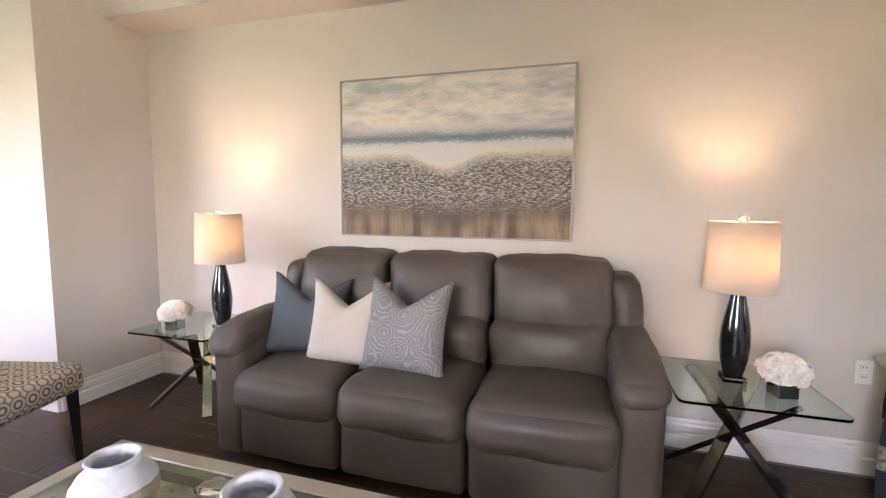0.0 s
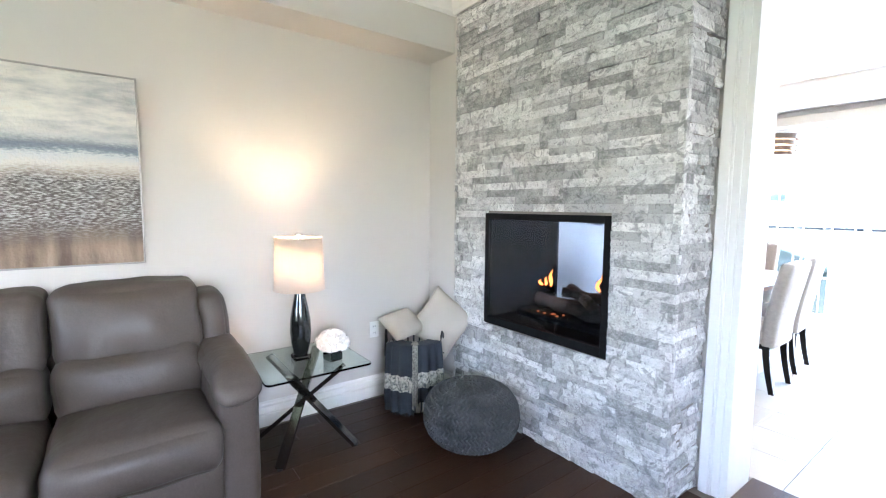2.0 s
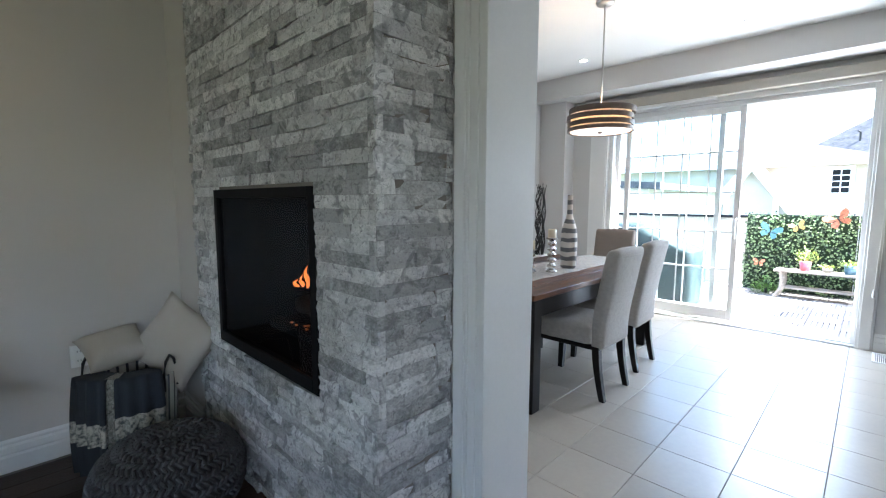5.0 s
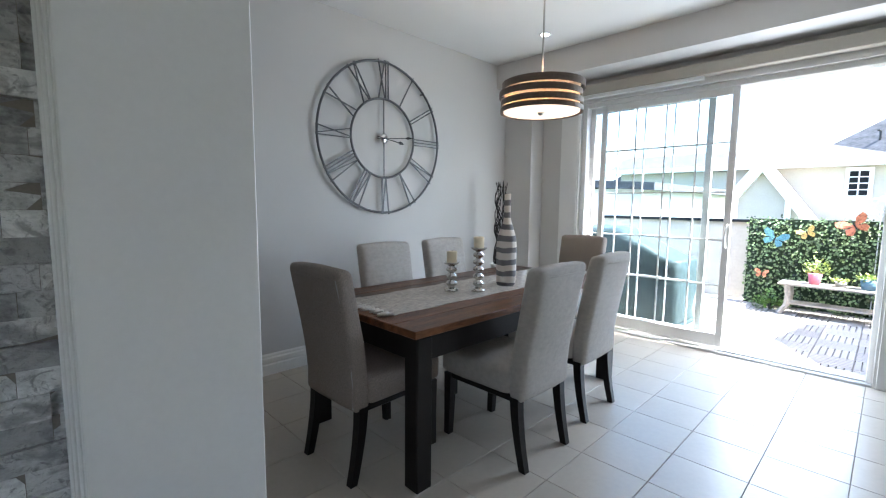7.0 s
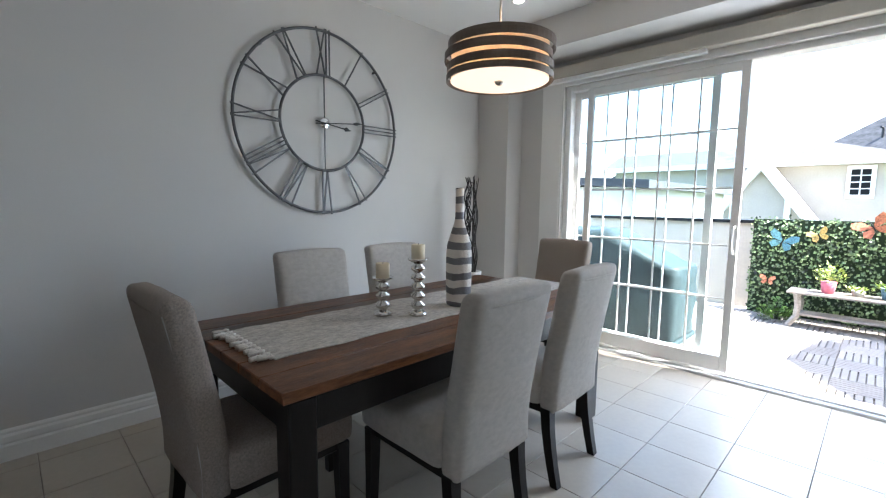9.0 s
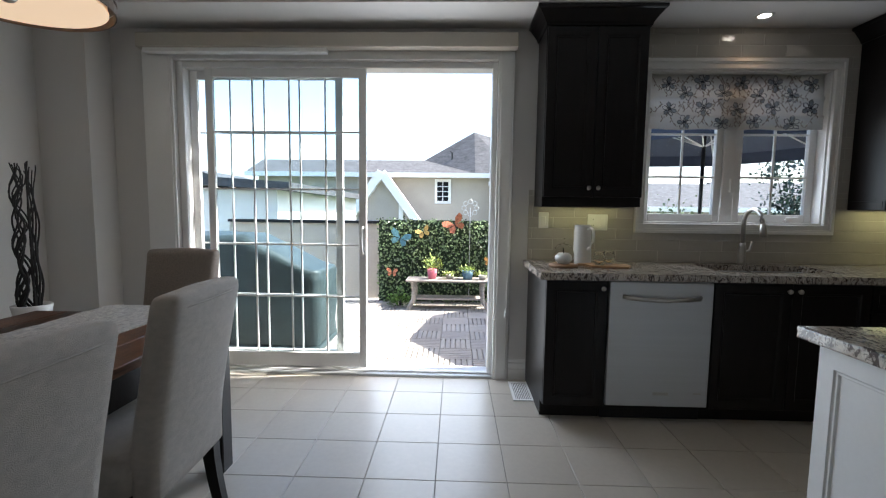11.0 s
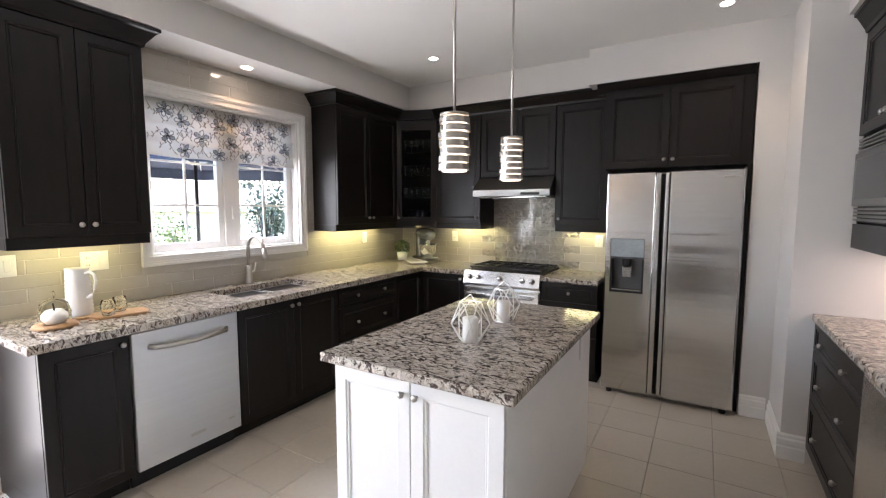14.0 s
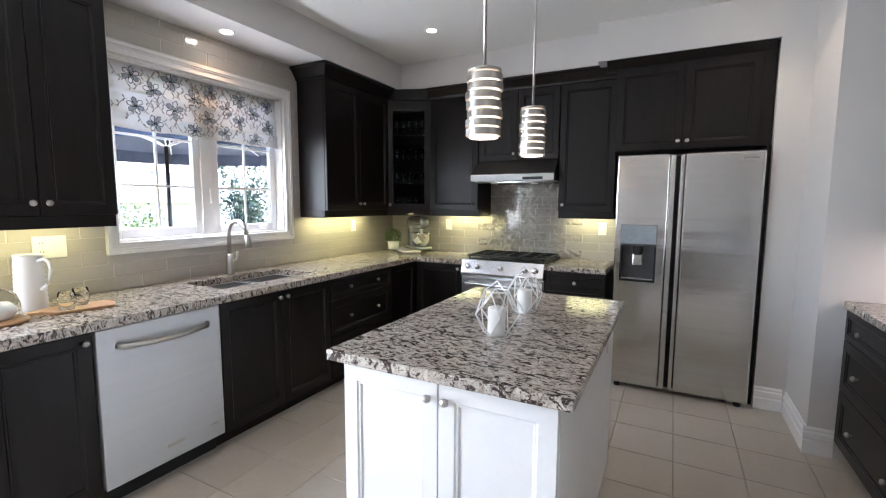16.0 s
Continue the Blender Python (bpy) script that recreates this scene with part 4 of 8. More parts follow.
# dishwasher
DW = thing("dishwasher", (0, 0, 0), 0, "satin steel dishwasher with bowed handle", "dishwasher")
part("body", box(BF + 0.01, -1.278, 0.10, B1, -0.678, 0.866, 0.002), BLACK, DW)
part("front", box(BF - 0.03, -1.276, 0.115, BF + 0.01, -0.680, 0.862, 0.006, 2), SATIN, DW)
hp = [(BF - 0.03, -0.76, 0.775), (BF - 0.06, -0.78, 0.772), (BF - 0.072, -0.90, 0.765), (BF - 0.076, -0.978, 0.763), (BF - 0.072, -1.06, 0.765), (BF - 0.06, -1.18, 0.772), (BF - 0.03, -1.20, 0.775)]
part("handle", tube(hp, 0.013, 10), NICKEL, DW, "bowed steel handle", True)
part("badge", box(BF - 0.0325, -1.045, 0.185, BF - 0.03, -0.955, 0.203, 0.0005), NICKEL, DW, "small steel badge")
part("badge", box(BF - 0.0325, -1.235, 0.195, BF - 0.03, -1.19, 0.203, 0.0005), NICKEL, DW, "small steel badge")
part("kickplate", box(BF + 0.06, -1.278, 0.0, BF + 0.08, -0.678, 0.10, 0), BLACK, DW)

# island
IS = thing("kitchen_island", (0, 0, 0), 0, "white panelled kitchen island with two doors", "kitchen island")
part("body", box(4.145, -2.21, 0.0, 4.925, -0.945, 0.864, 0.002), WHITEWOOD, IS)
for a0, a1, ka in ((4.148, 4.533, 4.503), (4.537, 4.922, 4.567)):
    d = part("door", shaker(bmesh.new(), "y", -0.945, 1, a0, a1, 0.02, 0.855, 0.06), WHITEWOOD, IS)
    knob(d, "y", -0.945, 1, ka, 0.80)
part("outlet", box(4.137, -2.02, 0.70, 4.145, -1.95, 0.82, 0.002), WHITE, IS, "white outlet plate")
solid("island_worktop", box(4.10, -2.26, 0.866, 4.97, -0.885, 0.906, 0.007, 2), GRANITE, "polished speckled granite island top", "countertop", "")


# fridge
FR = thing("fridge", (0, 0, 0), 0, "stainless side by side fridge with water dispenser", "fridge")
part("body", box(3.37, -3.985, 0.03, 4.27, -3.40, 1.78, 0.004), BLACK, FR)
FS = 3.86
FRIDGE_STEEL = mat("fridge_steel", (0.64, 0.635, 0.625), 0.16, 1.0, vary=0.04, scale=1.5, fine=70, bump=0.5, bump_scale=0.16, stretch=(0.12, 0.12, 34))
part("door", box(3.362, -3.398, 0.04, 3.832, -3.315, 1.79, 0.012, 3), FRIDGE_STEEL, FR, "wide steel door")
dz0, dz1, dx0, dx1 = 0.845, 1.275, 3.988, 4.236
ld = part("door", holed(3.928, 0.04, 4.278, 1.79, dx0, dz0, dx1, dz1, -3.398, -3.315), FRIDGE_STEEL, FR, "narrow steel door with dispenser")
RECESS = mat("dispenser_plastic", (0.10, 0.102, 0.105), 0.3, 0.5)
disp = part("dispenser", boxes((dx0, -3.397, dz0, dx1, -3.385, dz1), (dx0, -3.385, 1.115, dx1, -3.316, dz1)), RECESS, ld, "grey dispenser recess")
for r in ((dx0, -3.385, dz0, dx0 + 0.012, -3.311, 1.115), (dx1 - 0.012, -3.385, dz0, dx1, -3.311, 1.115), (dx0 + 0.012, -3.385, dz0, dx1 - 0.012, -3.311, dz0 + 0.016)):
    part("bezel", box(*r, 0.002), BLACK, ld, "black dispenser bezel")
part("control_panel", box(dx0 + 0.003, -3.316, 1.132, dx1 - 0.003, -3.3105, dz1 - 0.003, 0.002), mat("panel_grey", (0.30, 0.34, 0.36), 0.22), ld, "blue grey control panel")
part("nozzle", lathe([(0.0, 1.045), (0.026, 1.045), (0.034, 1.06), (0.036, 1.115), (0.0, 1.115)], 18, (4.115, -3.345, 0), closed=False), BLACK, ld, "black dispenser nozzle", True)
part("paddle", box(4.078, -3.372, 0.965, 4.152, -3.352, 1.075, 0.010, 2), STEEL, ld, "steel dispenser paddle")
part("drip_tray", box(dx0 + 0.014, -3.384, dz0 + 0.016, dx1 - 0.014, -3.318, dz0 + 0.026, 0.002), STEEL, ld, "steel drip tray")
for x0, x1 in ((3.836, 3.862), (3.890, 3.925)):
    part("handle", box(x0, -3.398, 0.05, x1, -3.296, 1.78, 0.007, 3), STEEL, FR, "full height steel edge handle")
part("badge", box(3.40, -3.3145, 1.735, 3.49, -3.3125, 1.745, 0.0004), NICKEL, FR)
for x in (3.42, 4.22):
    part("foot", lathe([(0.0, 0.0), (0.022, 0.0), (0.022, 0.035), (0.0, 0.035)], 12, (x, -3.36, 0.0)), BLACK, FR)

# ---- living room: painting, tables, lamps, soft things ----
def painting_material():
    m = mat("painted_canvas", (0.5, 0.5, 0.5), 0.6, vary=0.1, fine=90, bump=0.5, bump_scale=70)
    nt = m.node_tree
    nd, ln = nt.nodes, nt.links
    b = nd["Principled BSDF"]
    g = nd.new("ShaderNodeNewGeometry")
    mp = nd.new("ShaderNodeMapping")
    mp.inputs["Scale"].default_value = (1.6, 1, 4.2)
    ln.new(g.outputs["Position"], mp.inputs["Vector"])
    n = nd.new("ShaderNodeTexNoise")
    n.inputs["Scale"].default_value, n.inputs["Detail"].default_value = 2.2, 8
    ln.new(mp.outputs[0], n.inputs["Vector"])
    sp = nd.new("ShaderNodeSeparateXYZ")
    ln.new(g.outputs["Position"], sp.inputs[0])
    z = nd.new("ShaderNodeMapRange")
    z.inputs["From Min"].default_value, z.inputs["From Max"].default_value = 1.08, 2.02
    ln.new(sp.outputs["Z"], z.inputs["Value"])
    # the field's edge dips to a soft pale path in the middle
    ofs = nd.new("ShaderNodeMath")
    ofs.operation = "ADD"
    ofs.inputs[1].default_value = 0.37
    ln.new(sp.outputs["X"], ofs.inputs[0])
    away = nd.new("ShaderNodeMath")
    away.operation = "ABSOLUTE"
    ln.new(ofs.outputs[0], away.inputs[0])
    dip = nd.new("ShaderNodeMapRange")
    dip.interpolation_type = "SMOOTHSTEP"
    dip.inputs["From Min"].default_value, dip.inputs["From Max"].default_value = 0.27, 0.0
    dip.inputs["To Max"].default_value = 0.085
    ln.new(away.outputs[0], dip.inputs["Value"])
    dz = nd.new("ShaderNodeMath")
    ln.new(z.outputs[0], dz.inputs[0])
    ln.new(dip.outputs[0], dz.inputs[1])
    cap = nd.new("ShaderNodeMath")
    cap.operation = "MAXIMUM"
    cap.inputs[1].default_value = 0.555
    ln.new(z.outputs[0], cap.inputs[0])
    zz = nd.new("ShaderNodeMath")
    zz.operation = "MINIMUM"
    ln.new(dz.outputs[0], zz.inputs[0])
    ln.new(cap.outputs[0], zz.inputs[1])
    ad = nd.new("ShaderNodeMath")
    ad.operation = "MULTIPLY_ADD"
    ad.inputs[1].default_value = 0.06
    ln.new(n.outputs["Fac"], ad.inputs[0])
    ln.new(zz.outputs[0], ad.inputs[2])
    r = nd.new("ShaderNodeValToRGB")
    el = r.color_ramp.elements
    for p, c in ((0.0, (0.22, 0.13, 0.085)), (0.10, (0.27, 0.18, 0.12)), (0.17, (0.085, 0.062, 0.05)), (0.47, (0.085, 0.075, 0.07)), (0.52, (0.36, 0.31, 0.27)), (0.56, (0.60, 0.57, 0.53)), (0.605, (0.52, 0.54, 0.56)), (0.63, (0.20, 0.24, 0.29)), (0.66, (0.15, 0.18, 0.23)), (0.69, (0.36, 0.39, 0.43)), (0.745, (0.52, 0.50, 0.48)), (1.0, (0.50, 0.49, 0.47))):
        e = el.new(p) if p not in (0.0, 1.0) else el[0 if p == 0.0 else len(el) - 1]
        e.color = (*c, 1)
    ln.new(ad.outputs[0], r.inputs[0])
    # pale daubs over the field and cloud wisps above
    mp2 = nd.new("ShaderNodeMapping")
    mp2.inputs["Scale"].default_value = (48, 1, 190)
    ln.new(g.outputs["Position"], mp2.inputs["Vector"])
    n2 = nd.new("ShaderNodeTexNoise")
    n2.inputs["Scale"].default_value, n2.inputs["Detail"].default_value = 1.0, 3
    ln.new(mp2.outputs[0], n2.inputs["Vector"])
    r2 = nd.new("ShaderNodeValToRGB")
    r2.color_ramp.elements[0].position, r2.color_ramp.elements[1].position = 0.44, 0.70
    ln.new(n2.outputs["Fac"], r2.inputs[0])
    rag = nd.new("ShaderNodeMath")
    rag.operation = "MULTIPLY_ADD"
    rag.inputs[1].default_value = 0.07
    ln.new(n2.outputs["Fac"], rag.inputs[0])
    ln.new(ad.outputs[0], rag.inputs[2])
    rag2 = nd.new("ShaderNodeMath")
    rag2.operation = "SUBTRACT"
    rag2.inputs[1].default_value = 0.035
    ln.new(rag.outputs[0], rag2.inputs[0])
    ln.new(rag2.outputs[0], r.inputs[0])
    low = nd.new("ShaderNodeMapRange")
    low.inputs["From Min"].default_value, low.inputs["From Max"].default_value = 0.53, 0.47
    ln.new(zz.outputs[0], low.inputs["Value"])
    low2 = nd.new("ShaderNodeMapRange")
    low2.inputs["From Min"].default_value, low2.inputs["From Max"].default_value = 0.12, 0.26
    ln.new(z.outputs[0], low2.inputs["Value"])
    mu = nd.new("ShaderNodeMath")
    mu.operation = "MULTIPLY"
    ln.new(r2.outputs[0], mu.inputs[0])
    ln.new(low.outputs[0], mu.inputs[1])
    mu2 = nd.new("ShaderNodeMath")
    mu2.operation = "MULTIPLY"
    ln.new(mu.outputs[0], mu2.inputs[0])
    ln.new(low2.outputs[0], mu2.inputs[1])
    mx = nd.new("ShaderNodeMix")
    mx.data_type = "RGBA"
    ln.new(mu2.outputs[0], mx.inputs["Factor"])
    ln.new(r.outputs[0], mx.inputs[6])
    mx.inputs[7].default_value = (0.50, 0.485, 0.47, 1)
    # brown upright smears along the bottom
    mp4 = nd.new("ShaderNodeMapping")
    mp4.inputs["Scale"].default_value = (14, 1, 2.5)
    ln.new(g.outputs["Position"], mp4.inputs["Vector"])
    n4 = nd.new("ShaderNodeTexNoise")
    n4.inputs["Scale"].default_value, n4.inputs["Detail"].default_value = 1.0, 5
    ln.new(mp4.outputs[0], n4.inputs["Vector"])
    r4 = nd.new("ShaderNodeValToRGB")
    r4.color_ramp.elements[0].position, r4.color_ramp.elements[1].position = 0.35, 0.68
    r4.color_ramp.elements[0].color, r4.color_ramp.elements[1].color = (0.10, 0.065, 0.045, 1), (0.36, 0.27, 0.19, 1)
    ln.new(n4.outputs["Fac"], r4.inputs[0])
    bot = nd.new("ShaderNodeMapRange")
    bot.inputs["From Min"].default_value, bot.inputs["From Max"].default_value = 0.22, 0.06
    ln.new(zz.outputs[0], bot.inputs["Value"])
    mx2 = nd.new("ShaderNodeMix")
    mx2.data_type = "RGBA"
    ln.new(bot.outputs[0], mx2.inputs["Factor"])
    ln.new(mx.outputs[2], mx2.inputs[6])
    ln.new(r4.outputs[0], mx2.inputs[7])
    # cloud banks
    mp3 = nd.new("ShaderNodeMapping")
    mp3.inputs["Scale"].default_value = (1.7, 1, 6.0)
    mp3.inputs["Rotation"].default_value = (0, radians(14), 0)
    ln.new(g.outputs["Position"], mp3.inputs["Vector"])
    n3 = nd.new("ShaderNodeTexNoise")
    n3.inputs["Scale"].default_value, n3.inputs["Detail"].default_value, n3.inputs["Roughness"].default_value = 2.0, 10, 0.62
    ln.new(mp3.outputs[0], n3.inputs["Vector"])
    r3 = nd.new("ShaderNodeValToRGB")
    e3 = r3.color_ramp.elements
    e3[0].position, e3[1].position = 0.34, 0.68
    e3[0].color, e3[1].color = (0.36, 0.38, 0.40, 1), (0.66, 0.58, 0.51, 1)
    for p, c in ((0.43, (0.50, 0.50, 0.50)), (0.50, (0.62, 0.60, 0.57)), (0.58, (0.72, 0.69, 0.64))):
        e3.new(p).color = (*c, 1)
    ln.new(n3.outputs["Fac"], r3.inputs[0])
    up = nd.new("ShaderNodeMapRange")
    up.inputs["From Min"].default_value, up.inputs["From Max"].default_value = 0.62, 0.72
    up.inputs["To Max"].default_value = 0.9
    ln.new(z.outputs[0], up.inputs["Value"])
    mx3 = nd.new("ShaderNodeMix")
    mx3.data_type = "RGBA"
    ln.new(up.outputs[0], mx3.inputs["Factor"])
    ln.new(mx2.outputs[2], mx3.inputs[6])
    ln.new(r3.outputs[0], mx3.inputs[7])
    ln.new(mx3.outputs[2], b.inputs["Base Color"])
    return m


SILVER = mat("silver_frame", (0.34, 0.33, 0.315), 0.45, 0.7, vary=0.05)
PT = thing("painting", (0, 0, 0), 0, "framed seascape canvas, grey clouds over a dark field", "painting")
P0, P1, PZ0, PZ1 = -1.045, 0.34, 1.08, 2.018
part("canvas", box(P0 + 0.008, 2.762, PZ0 + 0.008, P1 - 0.008, 2.795, PZ1 - 0.008, 0.002), painting_material(), PT)
for r in ((P0, 2.756, PZ0, P0 + 0.008, 2.798, PZ1), (P1 - 0.008, 2.756, PZ0, P1, 2.798, PZ1), (P0 + 0.008, 2.756, PZ0, P1 - 0.008, 2.798, PZ0 + 0.008), (P0 + 0.008, 2.756, PZ1 - 0.008, P1 - 0.008, 2.798, PZ1)):
    part("frame", box(*r, 0.001), SILVER, PT, "thin silver frame")

TABLEGLASS = glass("table_glass", (0.80, 0.93, 0.88))


def end_table(at):
    t = thing("end_table", (*at, 0), 0, "glass topped end table with crossed chrome legs", "end table", "end tables beside the sofa")
    w, d, r = 0.292, 0.278, 0.03
    pts = []
    for cx, cy, a0 in ((w - r, d - r, 0), (-w + r, d - r, 90), (-w + r, -d + r, 180), (w - r, -d + r, 270)):
        pts += [(cx + r * math.cos(radians(a0 + k * 22.5)), cy + r * math.sin(radians(a0 + k * 22.5))) for k in range(5)]
    part("glass_top", prism(pts, 0.49, 0.502, "z", 0.002), TABLEGLASS, t, "clear green edged glass top")
    for k, (sx, sy, o) in enumerate(((-1, -1, 0.035), (1, -1, -0.03), (-1, 1, -0.04), (1, 1, 0.03))):
        a, b = Vector((sx * 0.215, sy * 0.20, 0.008)), Vector((-sx * 0.18, -sy * 0.17, 0.488))
        off = Vector((sy * o, -sx * o, 0))
        part("leg", bar(a, b + off, 0.05, 0.022), DARKCHROME, t, "polished dark chrome leg")
        part("foot_pad", lathe([(0, 0), (0.014, 0), (0.014, 0.008), (0, 0.008)], 10, tuple(a - Vector((0, 0, 0.008)))), BLACK, t)
    return t


T1, T2 = (1.068, 2.458), (-1.905, 2.493)
end_table(T1)
end_table(T2)
SHADE = shade_fabric("lamp_shade_fabric", (0.64, 0.54, 0.45), 0.22)
LAMPGLASS = mat("dark_mercury_glass", (0.055, 0.065, 0.068), 0.12, 0.75, vary=0.6, scale=30, fine=120, bump=0.05, coat=0.6)


def table_lamp(at):
    l = thing("table_lamp", (*at, 0.502), 0, "lit table lamp, cream drum shade, dark glass teardrop base", "table lamp", "lamps beside the sofa")
    part("foot", boxes((-0.045, -0.045, 0.0, 0.045, 0.045, 0.028), bevel=0.004), GLASS, l, "clear crystal foot")
    part("base", lathe([(0.0, 0.028), (0.036, 0.028), (0.042, 0.045), (0.055, 0.11), (0.060, 0.17), (0.056, 0.24), (0.044, 0.31), (0.032, 0.37), (0.026, 0.41), (0.024, 0.42), (0.0, 0.42)], 24, closed=False), LAMPGLASS, l, "dark mercury glass body", True)
    part("neck", lathe([(0.0, 0.42), (0.012, 0.42), (0.012, 0.465), (0.016, 0.468), (0.016, 0.487), (0.0, 0.487)], 14, closed=False), CHROME, l, "", True)
    # added disc, unseen inside the shade: blocks the bulb's light towards the lower wall
    part("bulb_light_stop", lathe([(0.0, 0.480), (0.02, 0.480), (0.055, 0.488), (0.064, 0.497), (0.058, 0.494), (0.0, 0.486)], 20, closed=False), NICKEL, l, "", True)
    sh = part("shade", lathe([(0.140, 0.41), (0.129, 0.705), (0.127, 0.705), (0.138, 0.41), (0.140, 0.41)], 40, closed=False), SHADE, l, "cream fabric drum shade", True)
    part("rim", ring((0, 0, 0.705), 0.128, 0.003, n=40, m=6), SHADE, sh)
    part("rim", ring((0, 0, 0.41), 0.139, 0.003, n=40, m=6), SHADE, sh)
    bm = bmesh.new()
    for k in range(3):
        a = radians(k * 120)
        tube([(0, 0, 0.69), (0.128 * math.cos(a), 0.128 * math.sin(a), 0.69)], 0.002, 5, bm)
    for hs in (-1, 1):
        tube([(0, 0, 0.43), (hs * 0.05, 0, 0.48), (hs * 0.055, 0, 0.58), (0, 0, 0.69)], 0.003, 6, bm)
    part("harp", bm, NICKEL, l)
    part("bulb", lathe([(0, 0.487), (0.014, 0.487), (0.016, 0.495), (0.022, 0.505), (0.020, 0.516), (0.010, 0.522), (0, 0.523)], 14, closed=False), glow("bulb_glow", (1.0, 0.78, 0.5), 1.2), l, "glowing bulb", True)
    part("finial", lathe([(0, 0.70), (0.008, 0.70), (0.008, 0.708), (0.020, 0.714), (0.024, 0.722), (0.018, 0.732), (0, 0.736)], 16, closed=False), CHROME, l, "round finial", True)
    return l


table_lamp((1.05, 2.475))
table_lamp((-1.72, 2.475))
PETAL = mat("white_petal", (0.82, 0.76, 0.70), 0.8, vary=0.08, scale=60, bump=0.1)
MIRROR = mat("mirror_vase", (0.6, 0.65, 0.66), 0.08, 1.0, vary=0.05, bump=0)


def flower_vase(at):
    v = thing("flower_vase", (*at, 0.502), 12, "white hydrangea bunch in a mirrored cube vase", "flower vase", "flower vases on the end tables")
    part("vase", boxes((-0.04, -0.04, 0, 0.04, 0.04, 0.075), bevel=0.003), MIRROR, v, "mirrored cube vase")
    bm = bmesh.new()
    rng = random.Random(3)
    for i in range(150):
        a, u = rng.uniform(0, 2 * math.pi), rng.uniform(-0.35, 1)
        rr = 0.095 * rng.uniform(0.75, 1.0)
        q = math.sqrt(max(0, 1 - u * u))
        c = Vector((rr * q * math.cos(a), rr * q * math.sin(a), 0.105 + 0.068 * u))
        nrm_ = (c - Vector((0, 0, 0.09))).normalized()
        uu = nrm_.cross(Vector((0.2, 0.3, 1))).normalized()
        vv = nrm_.cross(uu)
        tw = rng.uniform(0, 1.5)
        for k in range(4):
            t0 = tw + k * math.pi / 2
            d1 = uu * math.cos(t0) + vv * math.sin(t0)
            d2 = uu * math.cos(t0 + 0.75) + vv * math.sin(t0 + 0.75)
            d3 = uu * math.cos(t0 - 0.75) + vv * math.sin(t0 - 0.75)
            bm.faces.new([bm.verts.new(p) for p in (c, c + d2 * 0.016 + nrm_ * 0.006, c + d1 * 0.024 + nrm_ * 0.003, c + d3 * 0.016 + nrm_ * 0.006)])
    part("bloom_cluster", bm, PETAL, v, "white hydrangea blooms")
    part("core", lathe([(0, 0.07), (0.05, 0.075), (0.078, 0.10), (0.07, 0.14), (0.03, 0.165), (0, 0.17)], 16, closed=False), PETAL, v, "", True)
    return v


flower_vase((1.195, 2.36))
flower_vase((-1.97, 2.36))
CS = thing("coaster", (-1.80, 2.24, 0.502), 0, "small round mirrored coaster on the end table", "coaster")
part("disc", lathe([(0, 0), (0.045, 0), (0.045, 0.008), (0, 0.008)], 20), MIRROR, CS)


# cushions
def pillow_mesh(w, h, t, chop=0.0, lean=0.0, n=16):
    """Stands in the xz plane, its bottom edge on z=0, with a dented top."""
    bm = bmesh.new()
    g = {}
    for s in (-1, 1):
        for i in range(n + 1):
            for j in range(n + 1):
                u, v = 2 * i / n - 1, 2 * j / n - 1
                edge = i in (0, n) or j in (0, n)
                if edge and s == 1:
                    g[s, i, j] = g[-1, i, j]
                    continue
                x = u * w / 2 * (1 - 0.10 * (1 - v * v) * abs(u))
                z = (v * (1 - 0.07 * (1 - u * u)) * 0.5 + 0.5) * h
                if chop:
                    k = max(0.0, (v + 0.15) / 1.15)
                    z -= chop * k ** 1.5 * max(0, 1 - abs(u) * 1.1) ** 1.1
                th = t / 2 * (max(0, 1 - u ** 4) * max(0, 1 - v ** 4)) ** 0.6
                if chop:
                    th *= 1 - 0.3 * max(0, v) * (1 - abs(u))
                y = s * th + 0.004 * noise.noise(Vector((x * 9, s, z * 9)))
                g[s, i, j] = bm.verts.new((x, y, z))
    for s in (-1, 1):
        for i in range(n):
            for j in range(n):
                q = [g[s, i, j], g[s, i + 1, j], g[s, i + 1, j + 1], g[s, i, j + 1]]
                bm.faces.new(q if s < 0 else q[::-1])
    return bm


def cushion(label, m, material, w=0.46, h=0.46, t=0.15, chop=0.12):
    ob = part("throw_cushion", pillow_mesh(w, h, t, chop), material, None, "", True)
    ob.matrix_basis = m
    tagged(ob, label, "cushion", "throw cushions")
    return ob


